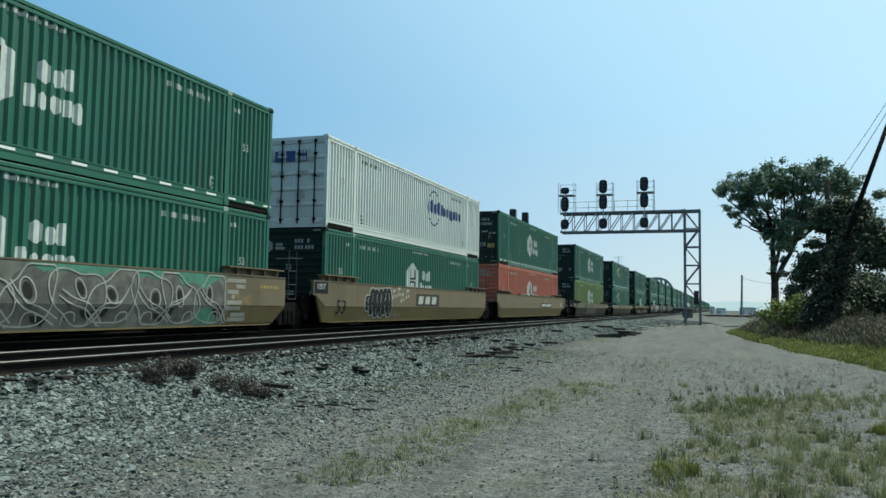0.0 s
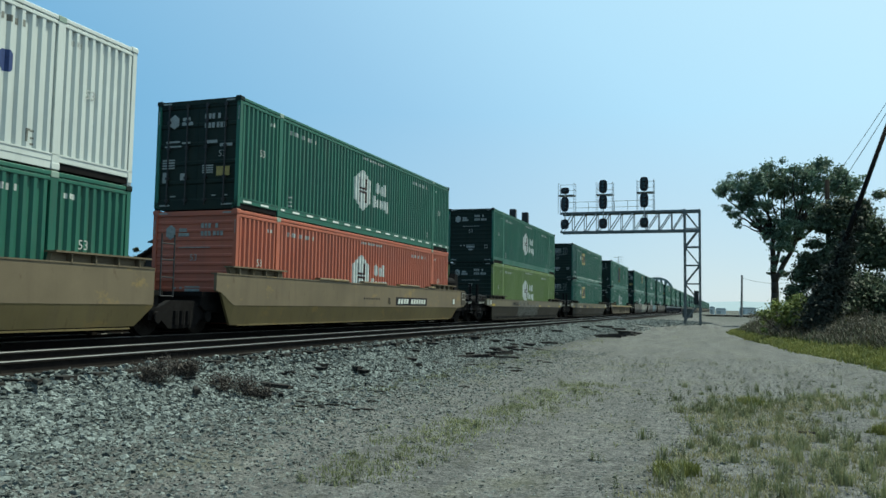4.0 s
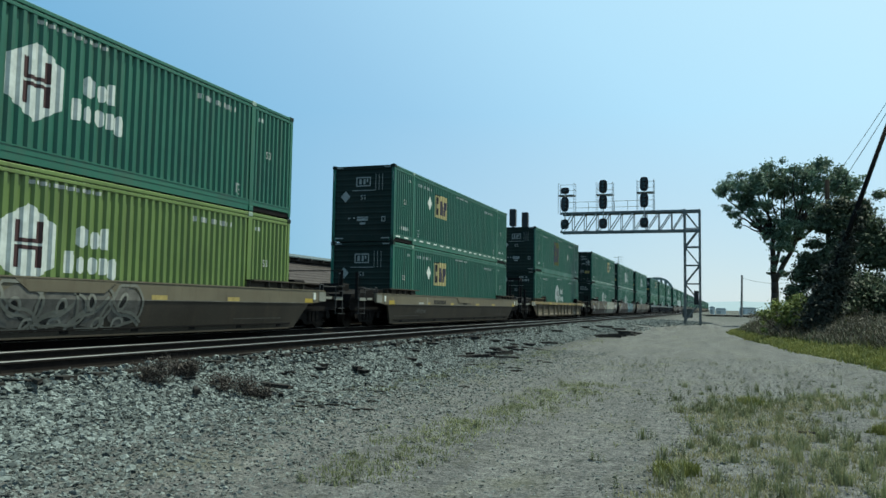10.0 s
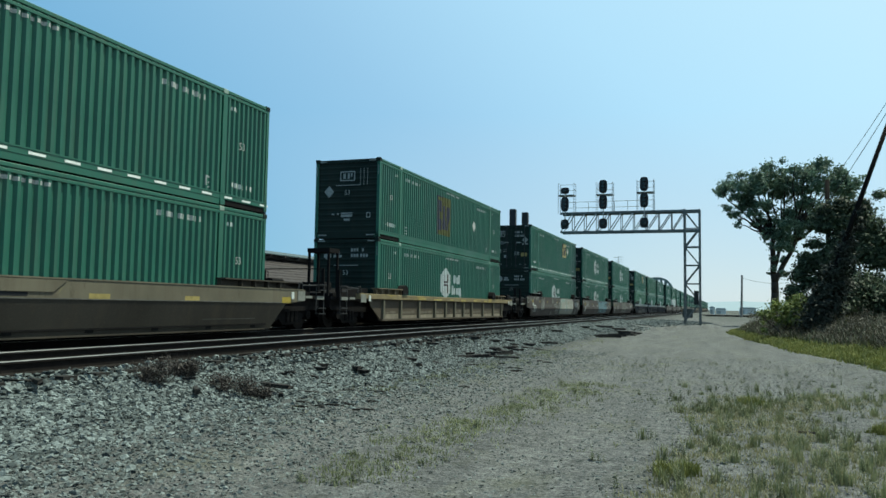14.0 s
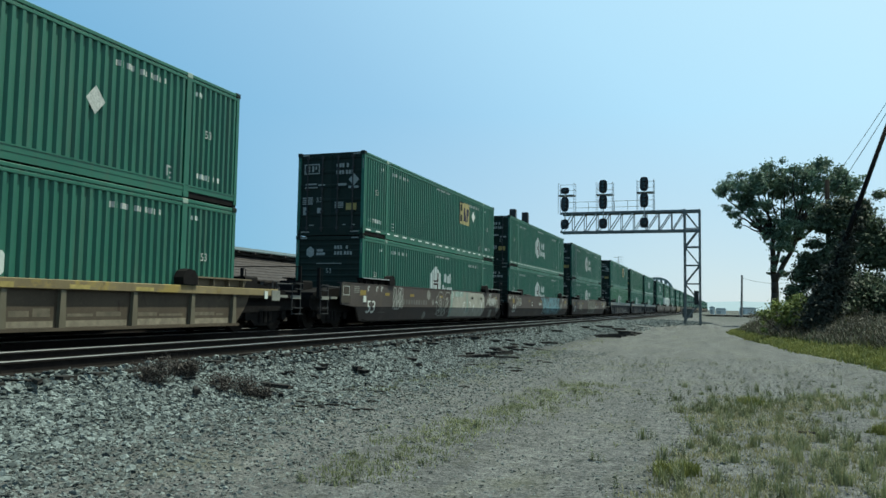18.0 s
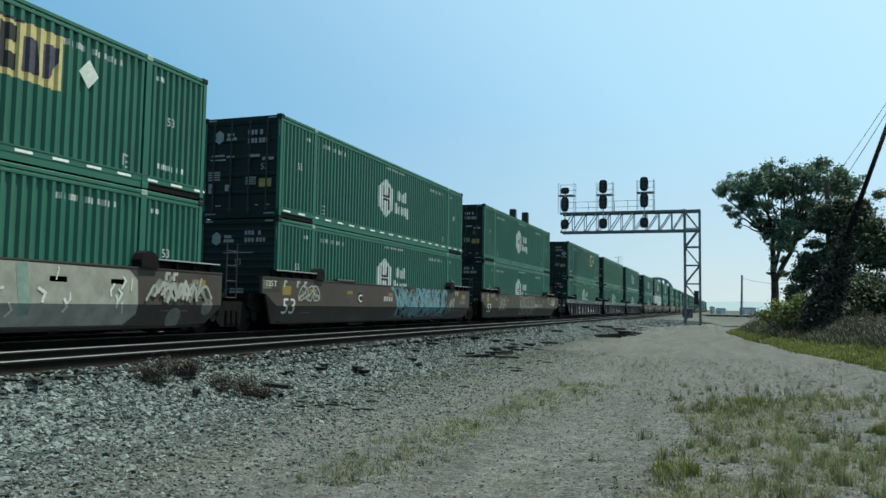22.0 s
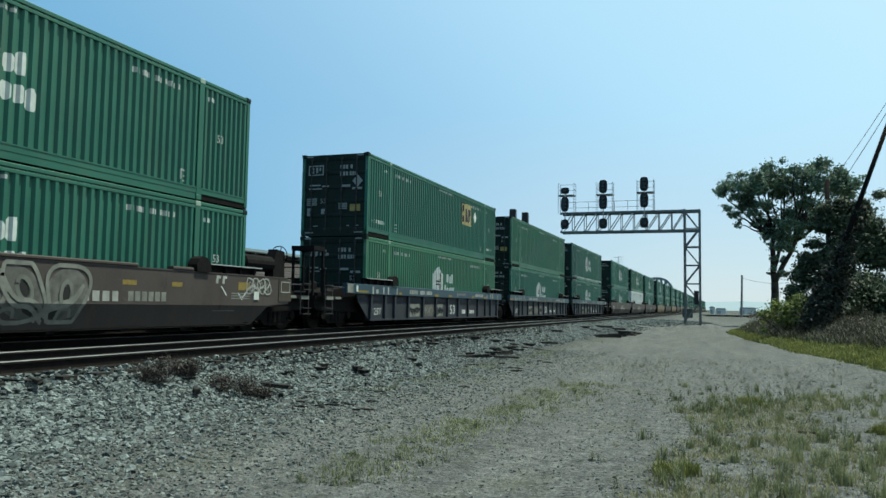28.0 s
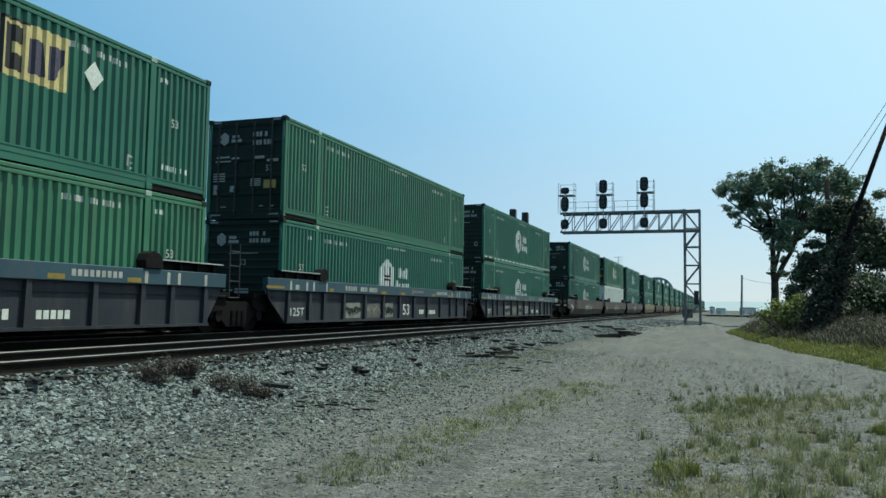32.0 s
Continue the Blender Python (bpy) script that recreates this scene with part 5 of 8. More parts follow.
def deco5(w):
    letters(w, "53", 0.33, 7.12, 0.41, SIGNINK, SILL_X - 0.08)
    x = SILL_X + 0.02
    tagged(part("yellow_patch", side_shape([rect(3.4, 4.3, 0.98, 1.08), rect(5.2, 6.2, 0.98, 1.05), rect(7.24, 7.71, 0.99, 1.07), rect(8.81, 9.49, 0.97, 1.07), rect(10.7, 11.2, 0.98, 1.06), rect(12.43, 12.97, 0.98, 1.06)], x), SIGNOCHRE, w, "worn yellow paint on the top chord"), kind="stuff")
    ribs = RIB_AT["ribbed_low"]
    rng = random.Random(55)
    for a, b in zip(ribs, ribs[1:]):
        a, b = a + 0.14, b - 0.14
        mid = a + (b - a) * rng.uniform(0.3, 0.7)
        part("pale_panel", side_shape([rect(a, b, 0.27, rng.uniform(0.36, 0.44))], SILL_X - 0.092), WORNTAN, w, "worn beige paint in a bay of the girder")
        top = rng.uniform(0.5, 0.58)
        tagged(part("worn_patch", side_shape([rect(a + 0.04, mid, 0.46, top), rect(mid + 0.08, b - rng.uniform(0.05, 0.3), 0.46, top + rng.uniform(-0.04, 0.05))], SILL_X - 0.092), WORNDARK, w, "patches of older beige paint"), kind="stuff")


def brown_common(w, first):
    tabs(w, ((first, first + 0.45),), 1.0 if first > -0.3 else 1.08, 1.25)
    tabs(w, ((1.5, 1.9), (3.9, 4.3), (7.2, 7.6), (11.6, 12.0), (13.1, 13.45)), 1.1, 1.2)
    tabs(w, ((15.6, 16.1),), 1.08, 1.28)
    flags(w, (0.05, 0.75, 1.15, 14.7, 14.95))
    tagged(part("notice", side_shape([rect(15.3, 16.1, 0.98 - 0.06 * k, 1.01 - 0.06 * k) for k in range(3)] + [rect(-1.0, -0.6, 1.34 - 0.06 * k, 1.37 - 0.06 * k) for k in range(4)] + [rect(14.6, 15.5, 0.56, 0.575), rect(1.0, 1.6, 0.5, 0.515)]), SPRAYGREY, w, "small pale notice lines"), kind="stuff")


def deco6(w):
    letters(w, "53", 0.62, -0.02, 0.48, SIGNSOFT)
    brown_common(w, -0.53)
    letters(w, "A", 0.24, 6.7, 0.86, SIGNWHITE)
    plate_bars(w, "number_mark", 3.2, 0.8, 10, 0.18, 0.16, 0.1, SPRAYFAINT, "faint number bars")
    letter_loops(w, 21, 2.25, 3.15, 0.62, 1.4, 3, SPRAYFAINT, SPRAYSILVER, SPRAYGREY, 0.04, "white sprayed graffiti")
    graffiti(w, 24, 14.1, 16.3, 0.75, 1.34, None, (SPRAYGREY, SPRAYSILVER), 8, 0.08, "white sprayed graffiti")
    field = [(8.52, 0.5), (8.75, 0.3), (13.6, 0.28), (13.9, 0.5), (13.85, 1.2), (13.6, 1.4), (9.0, 1.44), (8.6, 1.25)]
    part("spray_field", side_shape([field]), SPRAYTAN, w, "broad grey-tan sprayed field")
    rng = random.Random(22)
    bands = [[(8.7, 0.4), (8.85, 1.36)], [(11.1, 0.6), (11.0, 1.3)], [(9.3, 1.3), (10.3, 1.32)]]
    g = side_shape([q for b in bands for q in stroke(b, 0.24)])
    g.v = [(x + 0.003, y, z) for x, y, z in g.v]
    tagged(part("graffiti", g, SPRAYMINT, w, "mint sprayed bands"), kind="stuff")
    cuts = []
    for k in range(16):
        y, z = rng.uniform(8.8, 13.7), rng.uniform(0.4, 1.2)
        cuts += stroke([(y, z), (y + rng.uniform(-0.08, 0.12), z + rng.uniform(0.08, 0.2)), (y + rng.uniform(-0.1, 0.1), z + 0.22)], rng.uniform(0.025, 0.06))
    g = side_shape(cuts)
    g.v = [(x + 0.006, y, z) for x, y, z in g.v]
    tagged(part("graffiti", g, SIGNSOFT, w, "white sprayed highlights"), kind="stuff")
    for k, (y, z, r) in enumerate(((5.9, 1.2, 0.2), (6.4, 0.9, 0.12), (5.6, 0.36, 0.17), (7.3, 0.6, 0.14), (15.1, 0.4, 0.24), (16.2, 0.66, 0.2))):
        part("paint_disc", side_shape([[(y + r * math.cos(t * 0.5236), z + r * math.sin(t * 0.5236)) for t in range(12)]]), SPRAYGREY, w, "pale grey sprayed disc")
    letter_loops(w, 25, 6.9, 8.4, 0.35, 1.35, 2, None, SPRAYGREY, SPRAYSILVER, 0.05, "silver sprayed graffiti")


def deco7(w):
    weight_box(w, -0.89, OLIVE)
    letters(w, "53", 0.62, -0.02, 0.48, SIGNSOFT)
    part("letter_plate", side_shape([rect(4.68, 5.0, 0.82, 1.16)]), SPRAYSHADE, w, "small dark letter plate")
    letters(w, "C", 0.34, 4.71, 0.86, SIGNWHITE, SILL_X + 0.004)
    brown_common(w, -0.02)
    letter_loops(w, 31, 0.95, 2.05, 0.86, 1.28, 3, None, SPRAYSILVER, SPRAYGREY, 0.04, "white sprayed graffiti")
    part("name_mark", side_shape(word_bars(6.8, 0.9, (0.15, 0.15, 0.15, 0.14), 0.17, 0.06)), SPRAYSILVER, w, "white name bars")
    rng = random.Random(70)
    for mat_, lift, wide, n in ((SIGNINK, 0.0, 0.16, 16), (SPRAYSKY, 0.003, 0.14, 24), (SPRAYSKY, 0.003, 0.07, 26)):
        polys = []
        for i in range(n):
            y = 8.0 + 5.6 * (i + rng.random()) / n
            pts = [(y, rng.uniform(0.3, 0.75))]
            for k in range(3):
                pts.append((pts[-1][0] + rng.uniform(-0.4, 0.36), min(1.4, pts[-1][1] + rng.uniform(0.15, 0.38))))
            polys += stroke(pts, wide)
        g = side_shape(polys)
        g.v = [(x + lift, y, z) for x, y, z in g.v]
        tagged(part("graffiti", g, mat_, w, "pale blue sprayed graffiti"), kind="stuff")
    letter_loops(w, 72, 8.0, 13.6, 0.34, 1.4, 10, None, SPRAYSKY, SPRAYSILVER, 0.03, "white rims of the blue graffiti")
    graffiti(w, 71, 13.7, 14.6, 0.4, 1.2, None, (SPRAYGREY, SPRAYSILVER), 4, 0.04, "white sprayed loops")
    pads(w, BROWN, ((3.2, 4.4),))


def deco8(w):
    letters(w, "53", 0.62, -0.02, 0.48, SIGNSOFT)
    brown_common(w, -0.1)
    letter_loops(w, 41, 2.3, 3.6, 0.55, 1.3, 2, None, SPRAYGREY, SPRAYSILVER, 0.06, "white sprayed graffiti")
    letter_loops(w, 43, 6.9, 10.6, 0.36, 1.4, 4, SPRAYFAINT, SPRAYGREY, SPRAYDULL, 0.08, "white and grey sprayed graffiti")
    part("name_mark", side_shape(word_bars(10.55, 0.76, (0.18, 0.18, 0.18, 0.16), 0.2, 0.08)), SPRAYSILVER, w, "white name bars")
    part("number_mark", side_shape(word_bars(11.77, 0.77, (0.15,) * 6, 0.2, 0.05)), SPRAYGREY, w, "grey number bars")
    letter_loops(w, 42, 15.95, 17.05, 1.0, 1.4, 4, None, SPRAYSILVER, SPRAYGREY, 0.03, "white sprayed scribble")
    tagged(part("graffiti", side_shape(stroke([(15.6, 1.0), (15.75, 0.86), (15.95, 1.04)], 0.04) + stroke([(14.9, 1.15), (15.1, 0.95)], 0.03)), SIGNSOFT, w, "white sprayed strokes"), kind="stuff")
    pads(w, BROWN, ((8.0, 12.0), (13.1, 13.8)))


def deco_blue(w):
    x = SILL_X + 0.02
    web = SILL_X - 0.092
    letters(w, "125T", 0.33, 0.26, 0.42, SIGNSOFT, web)
    letters(w, "53", 0.58, 8.5, 0.41, SIGNSOFT, web, wide=1.3)
    tabs(w, ((-1.1, -0.2),), 1.17, 1.24, TABYELLOW, x)
    tabs(w, ((2.44, 2.7), (6.29, 6.75), (8.05, 8.5), (11.4, 11.8), (13.4, 13.8)), 1.15, 1.25, TABYELLOW, x)
    part("name_mark", side_shape(word_bars(3.5, 1.2, (0.11, 0.05, 0.1, 0.09, 0.05, 0.1, 0.1), 0.15, 0.035) + word_bars(4.62, 1.2, (0.12, 0.1, 0.09, 0.08), 0.15, 0.035) + word_bars(5.3, 1.2, (0.13, 0.1, 0.1, 0.09, 0.07), 0.15, 0.035), x), SPRAYSILVER, w, "white name bars")
    part("name_mark", side_shape(word_bars(11.95, 1.22, (0.1,) * 9, 0.13, 0.05), x), SPRAYSILVER, w, "white name bars")
    part("name_mark", side_shape([rect(9.2, 9.32, 1.19, 1.37)] + word_bars(9.4, 1.25, (0.1,) * 8, 0.09, 0.03), x), SPRAYGREY, w, "white name bars")
    for y0, y1, z1, dense in ((3.73, 4.88, 0.84, 1), (5.25, 6.45, 0.82, 0), (6.85, 7.65, 0.86, 1)):
        rr = random.Random(int(y0 * 10))
        part("pale_panel", side_shape([[(y0, 0.36), (y0 + 0.1, 0.32), (y1 - 0.05, 0.33), (y1, 0.5), (y1 - 0.08, z1), (y0 + 0.06, z1 - 0.03)]], web), SPRAYGREY if dense else SPRAYFAINT, w, "pale sprayed panel")
        polys = []
        for k in range(5 if dense else 7):
            q = y0 + 0.16 + (y1 - y0 - 0.3) * k / (4 if dense else 6)
            polys += stroke(swirl(rr, q, 0.58 + rr.uniform(-0.05, 0.05), rr.uniform(0.12, 0.2), 1.0), 0.06 if dense else 0.03)
        g = side_shape(polys, web)
        g.v = [(vx + 0.003, vy, vz) for vx, vy, vz in g.v]
        tagged(part("graffiti", g, SIGNINK if dense else SPRAYGREY, w, "dark and white sprayed strokes"), kind="stuff")
    part("number_mark", side_shape(word_bars(10.26, 0.42, (0.13,) * 3, 0.18, 0.04) + word_bars(11.3, 0.42, (0.12,) * 5, 0.16, 0.04), web), SIGNSOFT, w, "white number bars")
    tagged(part("stencil_mark", side_shape([rect(y, y + 0.1, 1.14, 1.4) for y in (0.1, 1.0, 1.4, 2.2, 13.9, 14.6, 14.95, 15.9)] + [rect(0.4, 0.6, 1.16, 1.3)], x), SPRAYSILVER, w, "white stencil bars"), kind="stuff")


def deco_plain(w):
    letters(w, "53", 0.6, 0.0, 0.48, SIGNSOFT)
    graffiti(w, 61, 6.0, 10.0, 0.45, 1.25, None, (SPRAYSILVER,), 14, 0.06, "pale sprayed graffiti")


TRAIN = [
    # offset at the start, wagon paint and words, ribbed, ends, brake gear, markings, upper and lower box
    (2.14, TAN, "tan well wagon covered in silver graffiti", 0, "CA", 0, deco0, (GREEN, "hex", 0, 1), (GREEN, "hex", 0, 1)),
    (21.49, TAN, "tan well wagon with black name panel and graffiti", 0, "AA", 0, deco1, (WHITE, "ring", 1, 0), (GREEN, "hex", 0, 0)),
    (41.42, TAN, "tan well wagon with black number panel", 0, "AC", 1, deco2, (GREEN, "hex", 1, 1), (ORANGE, "hex", 0, 0)),
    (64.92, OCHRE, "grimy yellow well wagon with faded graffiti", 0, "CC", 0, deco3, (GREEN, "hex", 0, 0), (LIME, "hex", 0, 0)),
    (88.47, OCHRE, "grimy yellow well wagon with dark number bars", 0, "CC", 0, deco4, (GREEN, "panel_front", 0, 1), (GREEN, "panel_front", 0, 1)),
    (111.93, TAN, "grimy yellow ribbed well wagon", 1, "CC", 0, deco5, (GREEN, "panel_mid", 0, 0), (GREEN, "hex", 0, 0)),
    (135.50, BROWN, "brown well wagon with broad silver graffiti", 0, "CA", 0, deco6, (GREEN, "panel_rear", 1, 1), (GREEN, "hex", 0, 0)),
    (155.02, BROWN, "brown well wagon with pale blue graffiti", 0, "AA", 0, deco7, (GREEN, "hex", 1, 1), (GREEN, "hex", 0, 0)),
    (174.82, BROWN, "brown well wagon with white and grey graffiti", 0, "AC", 1, deco8, (GREEN, "hex", 1, 0), (GREEN, "hex", 0, 0)),
    (198.21, BLUE, "blue-grey ribbed well wagon", 1, "CA", 0, deco_blue, (GREEN, "panel_rear", 1, 0), (MINT, "hex", 1, 0)),
    (217.84, BLUE, "blue-grey ribbed well wagon", 1, "AA", 0, deco_blue, (GREEN_B, "patch", 1, 0), (GREEN, "hex", 0, 0)),
    (237.34, BLUE, "blue-grey ribbed well wagon", 1, "AC", 0, deco_blue, (GREEN, "hex", 0, 1), (GREEN, "hex", 0, 0)),
    (261.28, BROWN, "brown well wagon with pale graffiti", 0, "CA", 0, deco_plain, (GREEN, "hex", 0, 0), (GREEN, "hex", 0, 0)),
    (280.90, BROWN, "brown well wagon", 0, "AA", 0, deco_plain, (GREEN_B, "hex", 1, 0), (WHITE, "", 0, 0)),
    (300.50, BROWN, "brown well wagon", 0, "AC", 0, deco_plain, (GREEN, "hex", 0, 0), (GREEN, "hex", 0, 0)),
] + [(324.0 + 20.9 * k, BROWN if k % 2 else TAN, "brown well wagon" if k % 2 else "tan well wagon", 0, "CC" if 0 else "AA", 0, None, (GREEN, "hex", k % 2, 0), (GREEN_B if k % 3 else GREEN, "hex", 0, 0)) for k in range(20)]
COLOUR_WORDS = {GREEN.name: "dark green", GREEN_B.name: "worn mid-green", LIME.name: "lime green", MINT.name: "faded light green", ORANGE.name: "orange-red", WHITE.name: "white"}
LOGO_WORDS = {"hex": "with white hexagon", "ring": "with navy lettering", "panel_front": "with yellow panel", "panel_mid": "with ochre panel", "panel_rear": "with yellow panel", "patch": "with repainted patch", "": "without markings"}
MOVING = []  # (thing, y at the start, z)


GROUPED = ("number_mark", "name_mark", "plate_mark")  # bars of lettering, one part a line


def build_train():
    for y, colour, label, ribbed, ends, brake, deco, up, low in TRAIN:
        z = RAIL_Z
        MOVING.append((build_wagon(pose(TRAIN_X, y, z), colour, label + " under stacked containers", ribbed, ends[0], ends[1], brake, deco), y, z))
        for (col, logo, doors, dashes), dz, where in ((low, 0.235, "in a well wagon"), (up, 0.235 + CH + 0.03, "stacked on another container")):
            lab = COLOUR_WORDS[col.name] + " corrugated container " + LOGO_WORDS[logo] + ", " + where
            tone = col
            MOVING.append((build_container(pose(TRAIN_X, y, z + dz), col, lab, logo, doors, dashes, tone), y, z + dz))


build_train()
for ob in list(bpy.data.objects):
    if ob.name.split(".")[0] in GROUPED:
        tagged(ob, kind="stuff")


# ---------- ground ----------
def bank_edge(y):
    """X of the edge of the grass on the right of the lane."""
    return float(np.interp(y, (-20, 4, 10, 17, 23.4, 33, 44, 54.6, 64, 75, 95), (16, 12.5, 8.6, 5.7, 4.0, 2.45, 1.2, 0.35, 0.7, 1.6, 4.0)))


def ground_z(x, y):
    """Level lane, ballast shoulder up to the track, slight swell under the bank."""
    toe = float(np.interp(y, (35, 50, 60, 66, 80, 110, 150), (-6.95, -5.9, -3.6, -0.6, -0.2, -0.6, -4.0))) + 0.2 * math.sin(y * 0.21) + 0.15 * math.sin(y * 0.77 + 1)
    shoulder = -8.0
    bed = RAIL_Z - 0.215
    if x < -19.6:
        z = bed * max(0.0, min(1.0, (x + 21.1) / 1.5))
    elif x < shoulder:
        z = bed
    elif x < toe:
        t = (x - shoulder) / (toe - shoulder)
        z = bed * (1 - t) ** (1.15 if y < 45 else 0.6 if y < 57 else 0.35) + 0.06 * (1 - t) * t
    else:
        z = 0.0
    e = x - bank_edge(y)
    if e > 0 and -20 < y < 95:
        z += 0.55 * (1 - math.exp(-e / 3.5)) * min(1.0, (95 - y) / 12)
    near = max(0.0, 1 - abs(y - 20) / 60)
    if x > -6.3 and y < 45:
        z += near * 0.05 * (noise.noise((x * 0.35, y * 0.2, 0)) - 0.2)
        z -= near * 0.045 * (math.exp(-((x + 1.7 + 0.02 * y) / 0.55) ** 2) + math.exp(-((x + 3.9 + 0.01 * y) / 0.6) ** 2))
    return z


def build_ground():
    xs = [-3000, -900, -300, -120, -60, -40, -28, -22, -21.1, -20.5, -19.6, -18, -15, -12, -9] + [-8 + 0.16 * i for i in range(46)] + [-0.6 + 0.35 * i for i in range(26)] + [8.6 + 1.2 * i for i in range(14)] + [28, 40, 60, 120, 300, 900, 3000]
    ys = [-300, -100, -40, -20, -10, -4, 0, 2, 3] + [3.4 + 0.22 * i for i in range(70)] + [18.9 + 0.6 * i for i in range(60)] + [55.5 + 2 * i for i in range(26)] + [112, 130, 160, 220, 300, 450, 700, 1200, 2200, 4500]
    vs = [(x, y, ground_z(x, y)) for y in ys for x in xs]
    n = len(xs)
    fs = [(j * n + i, j * n + i + 1, (j + 1) * n + i + 1, (j + 1) * n + i) for j in range(len(ys) - 1) for i in range(n - 1)]
    m, nt, b, co = base_mat("gravel_ground", 0.95, 0.0, 0.15)
    sep = nt.nodes.new("ShaderNodeSeparateXYZ")
    nt.links.new(co, sep.inputs[0])
    grit = noise_tex(nt, co, 26, 6, 0.75)
    pebble = nt.nodes.new("ShaderNodeTexVoronoi")
    pebble.inputs["Scale"].default_value = 22
    nt.links.new(co, pebble.inputs["Vector"])
    patch = noise_tex(nt, co, 0.55, 5, 0.6, (1, 0.45, 1))
    c = ramp2(nt, grit, (0.027, 0.0275, 0.028), (0.162, 0.168, 0.174), 0.3, 0.74)
    peb = ramp2(nt, pebble.outputs["Color"], (0.55, 0.55, 0.55), (1.25, 1.24, 1.2))
    c = mixc(nt, 0.8, c, peb, "MULTIPLY")
    c = mixc(nt, ramp2(nt, patch, (0, 0, 0), (0.55, 0.55, 0.55), 0.42, 0.66), c, (0.083, 0.084, 0.083))
    streaks = noise_tex(nt, co, 1.6, 4, 0.6, (1, 0.12, 1))
    c = mixc(nt, 0.35, c, ramp2(nt, streaks, (0.52, 0.52, 0.52), (1.42, 1.42, 1.4), 0.35, 0.65), "MULTIPLY")
    clods = noise_tex(nt, co, 5.5, 8, 0.8)
    c = mixc(nt, 1.0, c, ramp2(nt, clods, (0.62, 0.62, 0.63), (1.4, 1.4, 1.38), 0.38, 0.62), "MULTIPLY")
    moss = noise_tex(nt, co, 0.9, 5, 0.7, (1, 0.6, 1))
    c = mixc(nt, ramp2(nt, moss, (0, 0, 0), (0.4, 0.4, 0.4), 0.52, 0.7), c, (0.085, 0.09, 0.05))
    # green beyond the bank's edge and dull grass far off
    trainside = nt.nodes.new("ShaderNodeMapRange")
    trainside.inputs[1].default_value, trainside.inputs[2].default_value = -10.2, -11.2
    nt.links.new(sep.outputs[0], trainside.inputs[0])
    bed = nt.nodes.new("ShaderNodeMapRange")
    bed.inputs[1].default_value, bed.inputs[2].default_value = -4.6, -7.2
    nt.links.new(sep.outputs[0], bed.inputs[0])
    c = mixc(nt, bed.outputs[0], c, ramp2(nt, grit, (0.013, 0.0135, 0.014), (0.075, 0.079, 0.08), 0.3, 0.7))
    # ground darker past the near track, under the train and beyond
    c = mixc(nt, trainside.outputs[0], c, ramp2(nt, grit, (0.012, 0.011, 0.010), (0.05, 0.047, 0.043), 0.3, 0.7))
    far = nt.nodes.new("ShaderNodeMapRange")
    far.inputs[1].default_value, far.inputs[2].default_value = 75, 150
    nt.links.new(sep.outputs[1], far.inputs[0])
    c = mixc(nt, far.outputs[0], c, ramp2(nt, patch, (0.04, 0.043, 0.042), (0.085, 0.09, 0.082), 0.35, 0.65))
    nt.links.new(c, b.inputs["Base Color"])
    hgt = mixc(nt, 0.5, grit, pebble.outputs["Distance"])
    bump(nt, b, hgt, 1.0, 0.05)
    me = raw_mesh("ground", vs, fs, m)
    me.polygons.foreach_set("use_smooth", [True] * len(me.polygons))
    tagged(new("ground", me), "grey-tan gravel ground with worn wheel tracks", "ground", kind="structure")


build_ground()


# ---------- tracks ----------
def rail_ring(cx):
    b = RAIL_Z - 0.185
    return [(cx - 0.07, b), (cx + 0.07, b), (cx + 0.07, b + 0.015), (cx + 0.012, b + 0.04), (cx + 0.012, RAIL_Z - 0.045), (cx + 0.037, RAIL_Z - 0.035), (cx + 0.037, RAIL_Z - 0.008),
            (cx - 0.037, RAIL_Z - 0.008), (cx - 0.037, RAIL_Z - 0.035), (cx - 0.012, RAIL_Z - 0.045), (cx - 0.012, b + 0.04), (cx - 0.07, b + 0.015)]


def build_track(cx, y0, y1, label):
    t = thing("railway_track", label, "railway track", "railway tracks", "structure")
    for s in (-1, 1):
        g = Geo().extrude_y(rail_ring(cx + s * GAUGE / 2), y0, y1)
        r = part("rail", g, RAILWEB, t)
        part("running_surface", Geo().box(cx + s * GAUGE / 2 - 0.039, cx + s * GAUGE / 2 + 0.039, y0, y1, RAIL_Z - 0.018, RAIL_Z, 0.006), RAILTOP, r, "polished rail head")
    tie = Geo().box(-1.3, 1.3, -0.115, 0.115, -0.15, 0.0).mesh("tie", TIE)
    k = 0
    y = 2.0
    rng = random.Random(4)
    while y < 85:
        part("tie", tie, parent=t, at=pose(cx + rng.uniform(-0.04, 0.04), y, RAIL_Z - 0.185 + 0.002 + rng.uniform(-0.01, 0.0), 0, 0, rng.uniform(-0.6, 0.6)))
        y += 0.53 if y < 40 else 0.53
        k += 1
    rest = Geo()
    for i in range(260):
        yy = 85.5 + i * 0.6
        rest.box(cx - 1.3, cx + 1.3, yy, yy + 0.23, RAIL_Z - 0.335, RAIL_Z - 0.19)
    tagged(part("ties_far", rest, TIE, t), kind="stuff")


build_track(NEAR_X, -60, 1500, "empty track with polished rails on timber ties")
build_track(-17.2, -60, 1500, "far track with parked low wagons")
build_track(TRAIN_X, -60, 1500, "track under the container train")


